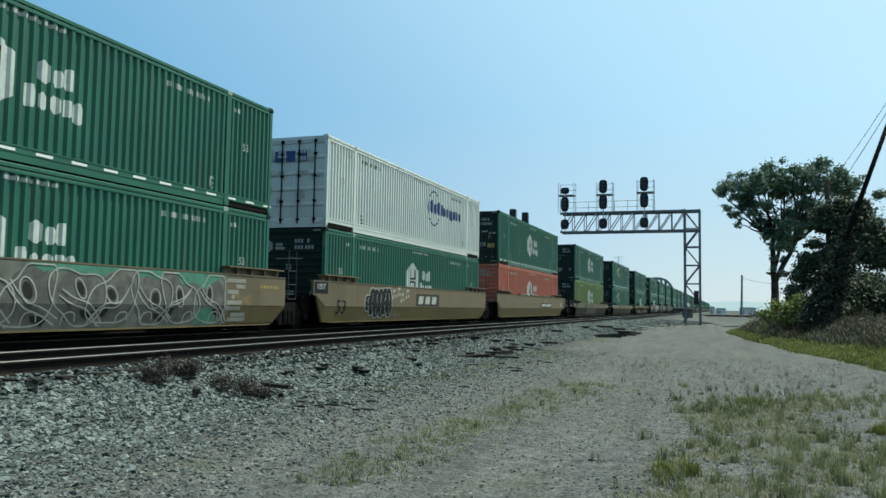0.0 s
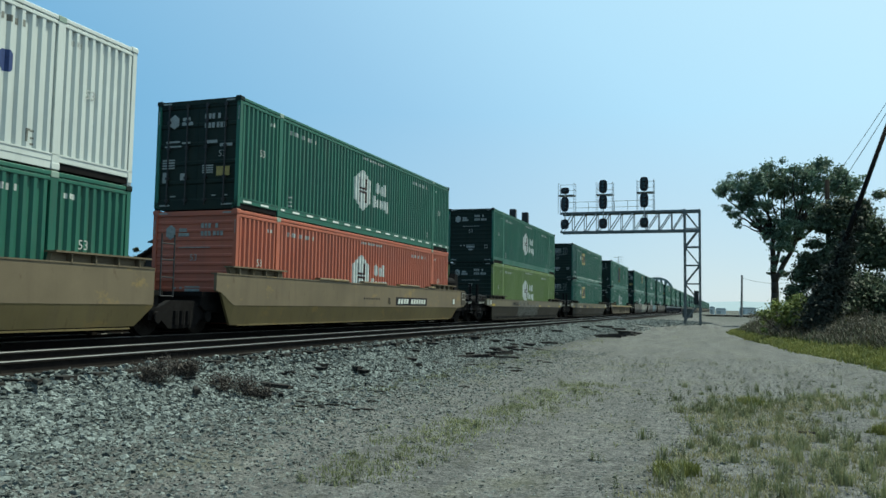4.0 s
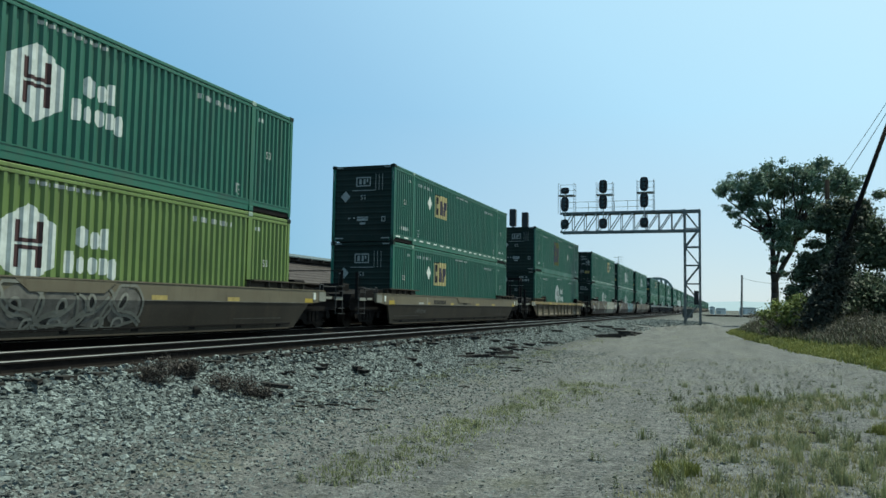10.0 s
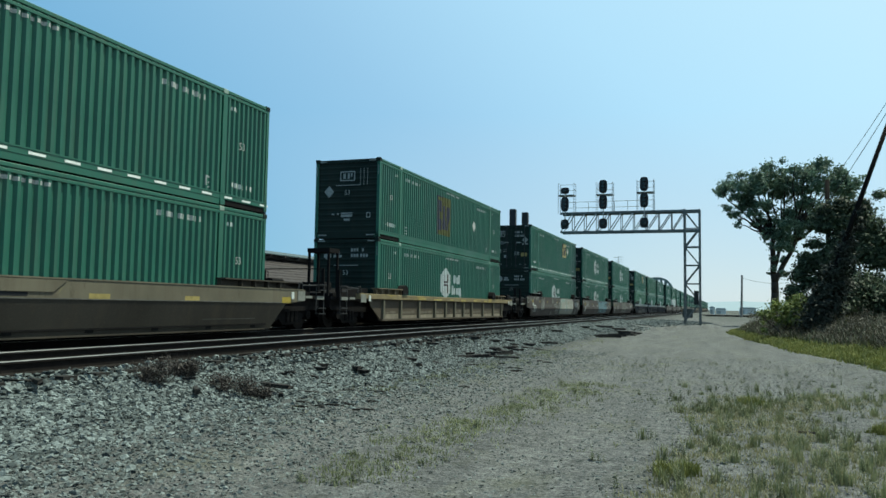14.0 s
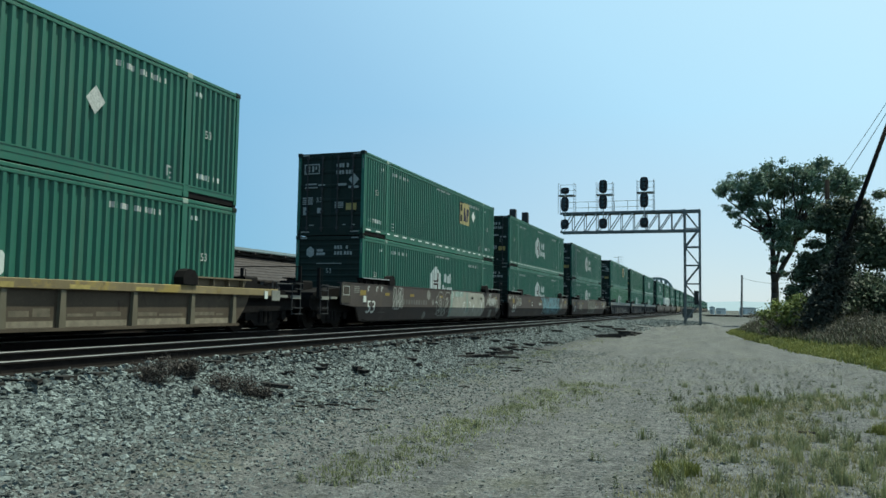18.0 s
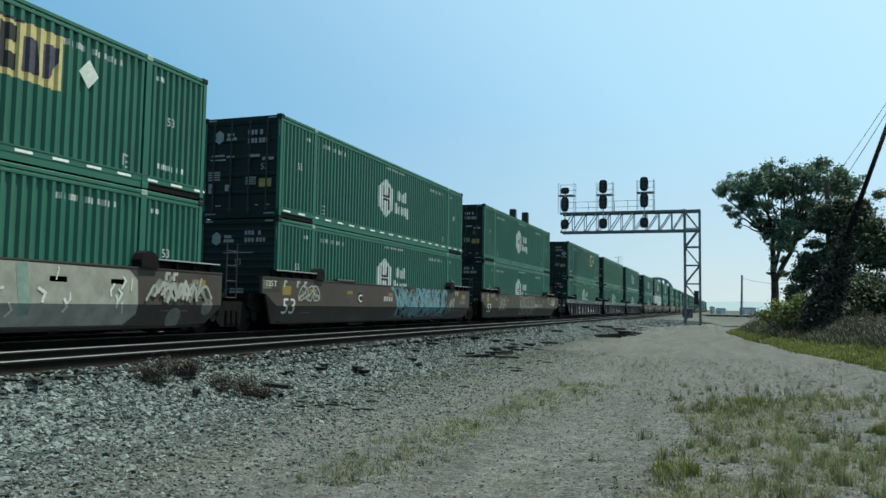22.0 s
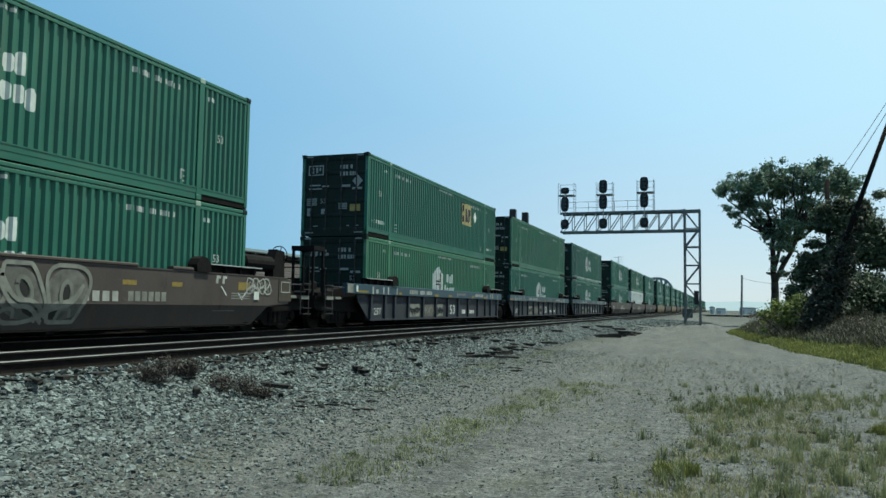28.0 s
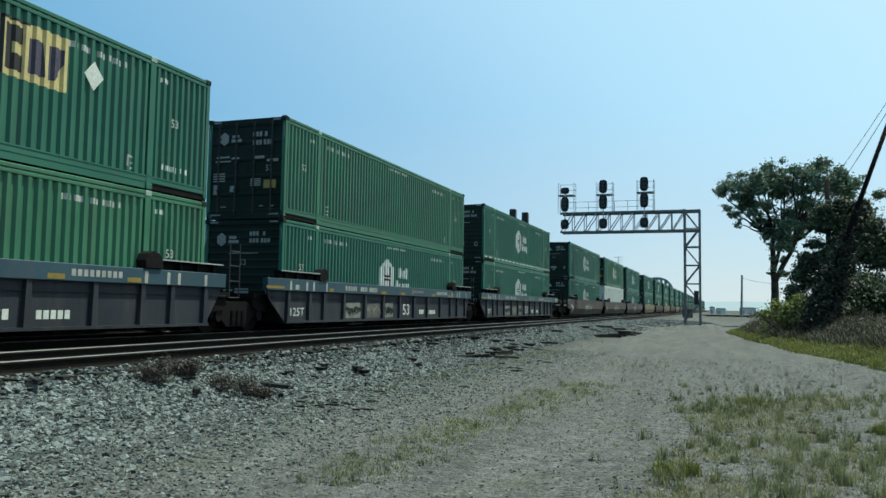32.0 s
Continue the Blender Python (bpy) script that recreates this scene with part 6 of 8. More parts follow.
def stone(rng):
    """A broken stone: the hull of a few points on a squashed ball."""
    bm = bmesh.new()
    for _ in range(9):
        d = Vector((rng.gauss(0, 1), rng.gauss(0, 1), rng.gauss(0, 1))).normalized()
        bm.verts.new((d.x, d.y * 0.8, d.z * 0.62))
    bmesh.ops.convex_hull(bm, input=bm.verts)
    loose = [v for v in bm.verts if not v.link_faces]
    bmesh.ops.delete(bm, geom=loose, context="VERTS")
    bm.verts.index_update()
    out = [tuple(v.co) for v in bm.verts], [tuple(v.index for v in f.verts) for f in bm.faces]
    bm.free()
    return out


def scatter_stones(name, label, spots, material, lo, hi, seed, category="ballast"):
    rng = random.Random(seed)
    shapes = [stone(rng) for _ in range(24)]
    vs, fs = [], []
    for x, y in spots:
        r = rng.uniform(lo, hi) * (1.0 if y < 25 else 1.0 + (y - 25) * 0.02)
        a = rng.uniform(0, 6.28)
        ca, sa = math.cos(a), math.sin(a)
        z = ground_z(x, y) + r * (0.12 if x > -7.7 else rng.uniform(0.1, 1.2))
        n = len(vs)
        sv, sf = rng.choice(shapes)
        for px, py, pz in sv:
            vs.append((x + r * (px * ca - py * sa), y + r * (px * sa + py * ca), z + r * pz))
        fs += [tuple(i + n for i in f) for f in sf]
    return tagged(new(name, raw_mesh(name, vs, fs, material)), label, category, kind="stuff")


def rock_mat(name, c0, c1):
    m, nt, b, co = base_mat(name, 0.9, 0.0, 0.25)
    g = nt.nodes.new("ShaderNodeNewGeometry")
    c = ramp2(nt, g.outputs["Random Per Island"], c0, c1)
    n = noise_tex(nt, co, 40, 4)
    c = mixc(nt, ramp2(nt, n, (0, 0, 0), (0.5, 0.5, 0.5), 0.4, 0.7), c, tuple(x * 0.6 for x in c0))
    nt.links.new(c, b.inputs["Base Color"])
    return m


BALLAST = rock_mat("ballast_stone", (0.014, 0.0185, 0.0195), (0.172, 0.2, 0.202))
PEBBLE = rock_mat("tan_gravel_stone", (0.026, 0.031, 0.03), (0.154, 0.176, 0.176))


def build_stones():
    rng = random.Random(11)
    spots = []
    for _ in range(36000):
        y = 4 + 62 * rng.random() ** 1.7
        spots.append((rng.uniform(-7.85, -6.75 + rng.gauss(0, 0.3)), y))
    for _ in range(7000):
        y = 5 + 45 * rng.random() ** 1.5
        x = rng.uniform(-11.5, -8.45)
        if abs(x - NEAR_X + GAUGE / 2) > 0.13:
            spots.append((x, y))
    for _ in range(3600):
        y = 5 + 45 * rng.random() ** 1.5
        spots.append((rng.uniform(-8.25, -7.7), y))
    for _ in range(5000):
        y = rng.uniform(38, 80)
        spots.append((rng.uniform(-7.2, float(np.interp(y, (38, 50, 60, 66, 80), (-6.9, -5.9, -4.0, -1.8, -1.0)))), y))
    for _ in range(7000):
        y = 4 + 15 * rng.random() ** 1.5
        x = rng.uniform(-7.7, -4.4)
        if rng.random() < 0.9 - (x + 7.7) / 3.6:
            spots.append((x, y))
    scatter_stones("ballast_stones", "pale blue-grey crushed stone ballast beside the track", spots, BALLAST, 0.025, 0.066, 3)
    spots = []
    for _ in range(36000):
        y = 3.8 + 24 * rng.random() ** 1.8
        x = rng.uniform(-7.4, -3.6)
        if rng.random() < 1.15 - (x + 7.4) / 3.9:
            spots.append((x, y))
    scatter_stones("coarse_gravel", "loose grey gravel spilling from the ballast", spots, PEBBLE, 0.012, 0.038, 5, "gravel")
    spots = [(rng.uniform(-5.5, 4.0), 3.8 + 22 * rng.random() ** 1.6) for _ in range(17000)]
    scatter_stones("lane_gravel", "small loose gravel on the lane", spots, PEBBLE, 0.007, 0.024, 6, "gravel")


build_stones()


# ---------- plants ----------
def blades(spots, seed, h0, h1, lean=0.35, width=0.012, per=7, spread=0.06):
    rng = random.Random(seed)
    vs, fs = [], []
    for x, y, k in spots:
        z = ground_z(x, y) - 0.01
        for _ in range(per):
            a = rng.uniform(0, 6.28)
            h = rng.uniform(h0, h1) * k
            bx, by = x + rng.gauss(0, spread), y + rng.gauss(0, spread)
            w = width * rng.uniform(0.7, 1.4)
            ux, uy = math.cos(a), math.sin(a)
            l = lean * h * rng.uniform(0.2, 1.0)
            dx, dy = -uy * l, ux * l
            n = len(vs)
            vs += [(bx - ux * w, by - uy * w, z), (bx + ux * w, by + uy * w, z), (bx + dx * 0.4 + ux * w * 0.8, by + dy * 0.4 + uy * w * 0.8, z + h * 0.6), (bx + dx * 0.4 - ux * w * 0.8, by + dy * 0.4 - uy * w * 0.8, z + h * 0.6), (bx + dx, by + dy, z + h)]
            fs += [(n, n + 1, n + 2, n + 3), (n + 3, n + 2, n + 4)]
    return vs, fs


def leaf_cloud(centres, rng, count, size, droop=0.3):
    """Many small leaves round the given (x, y, z, radius) clumps."""
    vs, fs = [], []
    weights = [c[3] ** 2 for c in centres]
    for c in rng.choices(centres, weights, k=count):
        d = Vector((rng.gauss(0, 0.5), rng.gauss(0, 0.5), rng.gauss(0, 0.46)))
        p = Vector(c[:3]) + Vector((d.x, d.y, d.z * 0.8)) * c[3]
        nrm = (d + Vector((rng.gauss(0, 0.6), rng.gauss(0, 0.6), rng.gauss(0.4, 0.6)))).normalized()
        u = nrm.orthogonal().normalized()
        v = nrm.cross(u)
        a = rng.uniform(0, 6.28)
        u, v = u * math.cos(a) + v * math.sin(a), v * math.cos(a) - u * math.sin(a)
        s = size * rng.uniform(0.6, 1.35)
        n = len(vs)
        vs += [tuple(p - u * s), tuple(p + v * s * 0.55 - nrm * s * 0.1), tuple(p + u * s - nrm * s * 0.25), tuple(p - v * s * 0.55 - nrm * s * 0.1)]
        fs.append((n, n + 1, n + 2, n + 3))
    return vs, fs


def limb(g, p, q, r0, r1, rng, n=4, wob=0.12):
    """A wandering tapered limb."""
    pts = [Vector(p)]
    for i in range(1, n + 1):
        t = i / n
        w = wob * (Vector(q) - Vector(p)).length * (1 if i < n else 0)
        pts.append(Vector(p).lerp(Vector(q), t) + Vector((rng.uniform(-w, w), rng.uniform(-w, w), rng.uniform(-w, w) * 0.5)))
    for i in range(n):
        a, b = r0 + (r1 - r0) * i / n, r0 + (r1 - r0) * (i + 1) / n
        g.bar(pts[i], pts[i + 1], a, 7, b)
    return pts


def build_tree():
    """A broad tree beyond the bend of the lane: one trunk that forks low into upright limbs, the crown spread flat on top."""
    rng = random.Random(8)
    X, Y = 4.5, 80.0
    z0 = ground_z(X, Y)
    t = thing("tree", "broad leafy tree with dark forked trunk beyond the bank", "tree", at=pose(0, 0, 0))
    g = Geo()
    low_fork, left, right = Vector((X + 0.05, Y, 4.2)), Vector((X - 0.05, Y, 8.4)), Vector((X + 1.9, Y + 0.4, 8.0))
    limb(g, (X, Y, z0 - 0.1), low_fork, 0.42, 0.34, rng, 4, 0.01)
    limb(g, low_fork, left, 0.3, 0.2, rng, 5, 0.03)
    limb(g, low_fork, right, 0.27, 0.17, rng, 5, 0.03)
    limb(g, (X - 0.1, Y + 0.2, 5.2), (X + 0.8, Y + 0.4, 8.6), 0.2, 0.13, rng, 4, 0.04)
    mid = Vector((X + 0.8, Y + 0.4, 8.6))
    upper = [(-4.6, 13.1, 0.59), (-3.9, 13.6, 0.76), (-2.8, 13.2, 0.99), (-1.6, 14.0, 0.82), (-0.4, 14.8, 0.7), (-1.1, 13.1, 1.05), (0.2, 13.8, 1.05), (1.4, 13.9, 0.82), (1.8, 14.8, 0.64), (2.8, 14.2, 0.99), (3.4, 14.9, 0.53),
             (4.1, 14.8, 0.76), (4.5, 15.3, 0.47), (5.4, 14.4, 0.7), (6.2, 13.8, 0.64), (7.0, 13.1, 0.59), (4.0, 13.3, 1.17), (5.4, 13.0, 1.05), (2.4, 13.1, 0.88), (0.8, 12.8, 0.94), (-2.3, 12.2, 0.82), (6.4, 12.3, 0.7)]
    lower = [(-4.1, 11.2, 0.41), (-3.4, 10.7, 0.47), (-3.1, 9.8, 0.29), (-3.3, 12.3, 0.53), (-1.6, 11.6, 0.64), (-1.8, 10.6, 0.53), (-1.1, 10.0, 0.7), (-0.4, 11.4, 0.59), (-0.3, 9.4, 0.82), (0.4, 10.0, 0.53), (1.4, 11.0, 0.64), (1.2, 9.6, 0.88),
             (2.2, 10.6, 0.76), (3.0, 11.5, 0.99), (3.3, 10.3, 0.7), (2.1, 9.4, 0.7), (-0.6, 8.6, 0.41), (0.6, 8.7, 0.88), (1.6, 8.3, 0.64), (0.3, 7.6, 0.64), (1.3, 7.4, 0.53), (0.0, 6.5, 0.35), (0.9, 6.3, 0.35), (2.5, 8.6, 0.41), (-0.2, 5.4, 0.29), (0.6, 5.0, 0.29)]
    centres = []
    for x, z, r in upper + lower:
        for _ in range(2):
            centres.append((X + x + rng.gauss(0, 0.1), Y + rng.gauss(0, 1.3), z + rng.gauss(0, 0.1), r))
        for _ in range(5):
            centres.append((X + x + rng.gauss(0, r * 0.85), Y + rng.gauss(0, 1.6), z + rng.gauss(0, r * 0.7), r * rng.uniform(0.3, 0.55)))
        start = left if x < 0.3 else mid if x < 1.8 else right
        if z > 9.0:
            limb(g, start, (X + x, Y + rng.gauss(0, 0.8), z), 0.13, 0.03, rng, 5, 0.05)
    part("trunk", g, BARK, t, "dark forked trunk and limbs", smooth=True)
    vs, fs = leaf_cloud(centres, rng, 34000, 0.13)
    part("crown", raw_mesh("crown", vs, fs, LEAF), None, t, "green leaves with gaps of sky")


build_tree()


def build_shrub(name, label, category, X, Y, clumps, mat_, count, size, seed, stems=6, wood=BARK):
    rng = random.Random(seed)
    z0 = ground_z(X, Y)
    t = thing(name, label, category)
    g = Geo()
    centres = []
    for x, y, z, r in clumps:
        centres.append((X + x, Y + y, z0 + z, r))
        for _ in range(4):
            centres.append((X + x + rng.gauss(0, r * 0.7), Y + y + rng.gauss(0, r * 0.7), z0 + z + rng.gauss(0, r * 0.6), r * rng.uniform(0.25, 0.5)))
    for k in range(stems):
        c = rng.choice(centres)
        limb(g, (X + rng.gauss(0, 0.3), Y + rng.gauss(0, 0.3), z0 - 0.1), c[:3], 0.07, 0.02, rng, 4, 0.06)
    part("stem", g, wood, t)
    vs, fs = leaf_cloud(centres, rng, count, size)
    part("foliage", raw_mesh("foliage", vs, fs, mat_), None, t)


def build_bank():
    # the turf of the bank, a sheet just over the gravel
    n, rows = 16, [8 + 1.0 * i for i in range(86)]
    vs, fs = [], []
    for y in rows:
        for i in range(n + 1):
            e = 24 * (i / n) ** 2
            x = bank_edge(y) + e + 0.3 * noise.noise((y * 0.5, 3, 0)) * (1 if i == 0 else 0)
            vs.append((x, y, ground_z(x, y) + (0.03 if i else -0.02)))
    for j in range(len(rows) - 1):
        for i in range(n):
            a = j * (n + 1) + i
            fs.append((a, a + 1, a + n + 2, a + n + 1))
    turf = plain("bank_turf", (0.11, 0.12, 0.04), 0.95, 0, 0.4, 3.0, 0.5)
    tagged(new("verge", raw_mesh("verge", vs, fs, turf)), "green and brown turf of the bank beside the lane", "verge", kind="structure")
    build_shrub("small_tree", "dense dark green tree overgrown with vines", "tree", 7.0, 46.0,
                [(-1.8, 0, 6.4, 0.62), (-1.0, 0, 6.6, 0.62), (-0.2, 0, 6.4, 0.69), (0.4, 0, 5.6, 0.69), (-2.0, 0, 5.7, 0.55), (-1.3, 0, 5.8, 0.76), (-0.4, 0, 5.5, 0.83), (0.6, 0, 4.8, 0.76), (-2.4, 0, 4.7, 0.41), (-2.8, 0, 3.8, 0.41), (-2.2, 0, 3.6, 0.76), (-1.3, 0, 4.4, 0.83), (-0.3, 0, 4.2, 0.97), (0.8, 0, 3.8, 0.83), (-1.6, 0, 2.6, 0.9), (-0.6, 0, 2.6, 1.04), (0.6, 0, 2.3, 0.97), (-2.5, 0, 2.6, 0.55), (-1.4, 0, 1.7, 0.76), (-0.1, 0, 1.4, 0.9), (-3.2, 0, 2.9, 0.5), (-3.0, 0, 3.4, 0.4), (-3.4, 0, 2.1, 0.5), (-3.1, 0, 1.4, 0.6)], BUSH, 62000, 0.08, 31)
    build_shrub("shrub", "dark green shrub at the edge of the bank", "shrub", 9.6, 44.0,
                [(-1.4, 0, 1.1, 0.9), (-0.3, 0, 1.8, 1.0), (0.9, 0.2, 2.6, 1.1), (1.8, 0, 1.8, 1.2), (2.8, 0, 2.4, 1.2), (0.6, 0, 0.9, 1.1)], BUSH, 8000, 0.1, 32)
    build_shrub("shrub", "yellow-green shrub in front of the tree", "shrub", 3.0, 42.0,
                [(-0.9, 0, 1.1, 0.45), (-0.5, 0.4, 1.6, 0.4), (0.0, 0, 1.5, 0.5), (0.5, 0.2, 1.9, 0.4), (0.9, 0, 1.4, 0.5), (1.4, 0.3, 1.6, 0.35), (1.8, 0, 1.0, 0.5), (0.2, 0, 0.9, 0.6)], BRIGHTLEAF, 4200, 0.07, 33)
    build_shrub("shrub", "dark green shrub between the tree and the leaning pole", "shrub", 5.2, 43.5,
                [(-1.0, 0, 0.8, 0.6), (-0.6, 0.2, 1.4, 0.5), (0.1, 0, 1.2, 0.8), (0.4, 0, 2.0, 0.6), (0.9, 0, 1.6, 0.9), (1.4, 0.2, 2.4, 0.8), (2.0, 0, 1.2, 0.9), (2.6, 0, 2.0, 0.9)], BUSH, 12000, 0.085, 36)
    rng = random.Random(17)
    spots = []
    while len(spots) < 19000:
        y = rng.uniform(10, 62)
        e = abs(rng.gauss(0, 1)) * 2.3
        x = bank_edge(y) + e - 0.05 + 0.25 * noise.noise((y * 0.5, 3, 0))
        spots.append((x, y, 0.55 + min(1.0, e * 0.3)))
    vs, fs = blades(spots, 18, 0.1, 0.24, 0.5, 0.028, 4, 0.09)
    tagged(new("verge_grass", raw_mesh("verge_grass", vs, fs, GRASS)), "short green grass along the edge of the lane", "grass", kind="stuff")
    spots = []
    while len(spots) < 9500:
        y = rng.uniform(12, 62)
        first = float(np.interp(y, (12, 30, 45), (2.1, 1.6, 0.9)))
        e = first + 7.0 * rng.random() ** 1.3
        if rng.random() < 0.35 + 0.65 * (noise.noise((y * 0.3, e * 0.5, 5)) > -0.1):
            spots.append((bank_edge(y) + e, y, 0.5 + float(np.interp(y, (12, 35, 45), (0.55, 0.7, 1.0))) * min(1, (e - first) / 2.0) * rng.uniform(0.7, 1.3)))
    brush = []
    for _ in range(820):
        y = rng.uniform(16, 60)
        e = rng.uniform(1.2 if y > 38 else 2.0, 8.0)
        x = bank_edge(y) + e
        brush.append((x, y, ground_z(x, y) + rng.uniform(0.15, 0.8 if y < 38 else 1.15), rng.uniform(0.15, 0.4)))
    bv, bf = leaf_cloud(brush, rng, 32000, 0.05)
    tagged(new("brush", raw_mesh("brush", bv, bf, WEED)), "low grey-brown brush among the weeds", "brush", kind="stuff")
    vs, fs = blades(spots, 19, 0.25, 0.85, 0.7, 0.012, 6, 0.16)
    gv, gf = blades(spots[::2], 29, 0.2, 0.7, 0.8, 0.02, 6, 0.2)
    tagged(new("green_weeds", raw_mesh("green_weeds", gv, gf, BUSH)), "dull green weeds mixed into the bank", "weeds", kind="stuff")
    tagged(new("tall_weeds", raw_mesh("tall_weeds", vs, fs, WEED)), "tall dry brownish weeds on the bank", "weeds", kind="stuff")


build_bank()


def sprigs(spots, seed, h0, h1):
    """Small upright weeds: a stem with leaflets all the way up."""
    rng = random.Random(seed)
    vs, fs = [], []
    for x, y, k in spots:
        z = ground_z(x, y) - 0.01
        for _ in range(rng.randint(1, 4)):
            h = rng.uniform(h0, h1) * k
            bx, by = x + rng.gauss(0, 0.03), y + rng.gauss(0, 0.03)
            lx, ly = rng.gauss(0, 0.12) * h, rng.gauss(0, 0.12) * h
            n = len(vs)
            vs += [(bx - 0.003, by, z), (bx + 0.003, by, z), (bx + lx, by + ly, z + h)]
            fs.append((n, n + 1, n + 2))
            m = max(8, int(h * 130))
            for i in range(m):
                f = (i + 0.6) / m
                a = i * 2.4 + rng.uniform(-0.5, 0.5)
                l = rng.uniform(0.018, 0.038) * (1.2 - 0.6 * f)
                px, py, pz = bx + lx * f, by + ly * f, z + h * f
                ux, uy = math.cos(a), math.sin(a)
                n = len(vs)
                vs += [(px, py, pz), (px + ux * l * 0.5 - uy * l * 0.3, py + uy * l * 0.5 + ux * l * 0.3, pz + l * 0.35), (px + ux * l, py + uy * l, pz + l * 0.3), (px + ux * l * 0.5 + uy * l * 0.3, py + uy * l * 0.5 - ux * l * 0.3, pz + l * 0.35)]
                fs.append((n, n + 1, n + 2, n + 3))
    return vs, fs


def build_lane_grass():
    rng = random.Random(23)

    def in_patch(x, y):
        """How thick the grass grows beside the lane: uneven, thinning out towards its edges."""
        edge = min((x + 0.75 + 0.25 * noise.noise((y * 0.9, 4, 0))) / 0.7, (16.2 - y + 1.2 * noise.noise((x * 0.8, 7, 0))) / 3.0, 1.0)
        return edge * (0.55 + 1.1 * noise.noise((x * 0.9, y * 0.55, 2)) + 0.5 * noise.noise((x * 2.6, y * 1.6, 6)))

    mat, tufts, weeds, lush = [], [], [], []
    while len(mat) < 2500:
        y, x = 5.8 + 12.0 * rng.random() ** 1.25, rng.uniform(-1.0, 5.4)
        if in_patch(x, y) > rng.uniform(0.1, 0.75):
            mat.append((x, y, rng.uniform(0.5, 1.2)))
    while len(tufts) < 420:
        y, x = 5.8 + 12.0 * rng.random() ** 1.2, rng.uniform(-1.0, 5.4)
        if in_patch(x, y) > rng.uniform(-0.1, 0.7):
            tufts.append((x, y, rng.uniform(0.6, 1.3)))
    while len(weeds) < 520:
        y, x = 5.8 + 13.5 * rng.random() ** 1.1, rng.uniform(-1.3, 5.4)
        if in_patch(x, y) > rng.uniform(-0.35, 0.5):
            weeds.append((x, y, rng.uniform(0.6, 1.25)))
    for _ in range(110):
        weeds.append((rng.uniform(-3.0, 4.0), rng.uniform(13.5, 25), rng.uniform(0.35, 1.0)))
    for x, y in ((-0.42, 7.5), (0.42, 13.6), (1.9, 11.2), (2.6, 9.2)):
        for _ in range(22):
            lush.append((x + rng.gauss(0, 0.09), y + rng.gauss(0, 0.11), rng.uniform(0.6, 1.2)))
    strip = []
    for _ in range(1500):
        y = rng.uniform(6.0, 16.0)
        x = -3.15 + 0.085 * max(0, y - 9) + rng.gauss(0, 0.3)
        if noise.noise((x * 2.2, y * 1.6, 9)) > rng.uniform(-0.5, 0.4):
            (weeds if rng.random() < 0.1 else strip).append((x, y, rng.uniform(0.4, 0.95)))
    for _ in range(170):
        strip.append((rng.uniform(-6.2, -1.0), rng.uniform(8, 26), rng.uniform(0.4, 0.8)))
    for _ in range(330):
        y = rng.uniform(12.5, 26)
        x = -5.7 + 0.03 * (y - 14) + rng.gauss(0, 0.28)
        if noise.noise((x * 2, y * 1.2, 12)) > -0.05:
            (weeds if rng.random() < 0.3 else strip).append((x, y, rng.uniform(0.5, 1.1)))
    for _ in range(160):
        strip.append((-5.6 + rng.gauss(0, 0.3), rng.uniform(26, 46), rng.uniform(0.4, 0.9)))
    vs, fs = blades(mat, 24, 0.025, 0.085, 0.9, 0.005, 16, 0.07)
    tagged(new("dry_grass", raw_mesh("dry_grass", vs, fs, DRYGRASS)), "low sparse dry grass growing through the gravel", "grass", kind="stuff")
    vs, fs = blades(tufts, 27, 0.06, 0.17, 0.5, 0.0045, 34, 0.028)
    tagged(new("grass_tufts", raw_mesh("grass_tufts", vs, fs, TUFTGRASS)), "grey-green upright grass tufts on the gravel", "grass", kind="stuff")
    vs, fs = sprigs(weeds, 28, 0.06, 0.2)
    tagged(new("small_weeds", raw_mesh("small_weeds", vs, fs, SPRIG)), "small dark upright weeds on the lane", "weeds", kind="stuff")
    vs, fs = blades(lush, 29, 0.06, 0.15, 0.6, 0.006, 26, 0.03)
    tagged(new("lush_tufts", raw_mesh("lush_tufts", vs, fs, GRASS)), "fresh yellow-green grass tufts", "grass", kind="stuff")
    vs, fs = blades(strip, 25, 0.025, 0.09, 0.8, 0.005, 9, 0.06)
    tagged(new("lane_grass", raw_mesh("lane_grass", vs, fs, TUFTGRASS)), "thin green grass strip along the lane", "grass", kind="stuff")
    dark = [(rng.uniform(-1.0, 4.0), rng.uniform(6.2, 14)) for _ in range(5)] + [(rng.uniform(-6.8, -4.5), rng.uniform(8, 22)) for _ in range(30)]
    for k, (x, y) in enumerate(dark):
        g = Geo()
        l = rng.uniform(0.06, 0.18)
        g.bar((-l, 0, 0.015), (l * 0.2, rng.uniform(-0.03, 0.03), 0.022), 0.013, 6, 0.018)
        g.bar((l * 0.2, 0, 0.02), (l, rng.uniform(-0.05, 0.05), 0.014), 0.018, 6, 0.008)
        ob = tagged(part("stick", g, TIE), "dark weathered stick lying on the gravel", "stick", "sticks on the gravel")
        ob.matrix_basis = pose(x, y, ground_z(x, y), 0, 0, rng.uniform(-40, 40))


build_lane_grass()


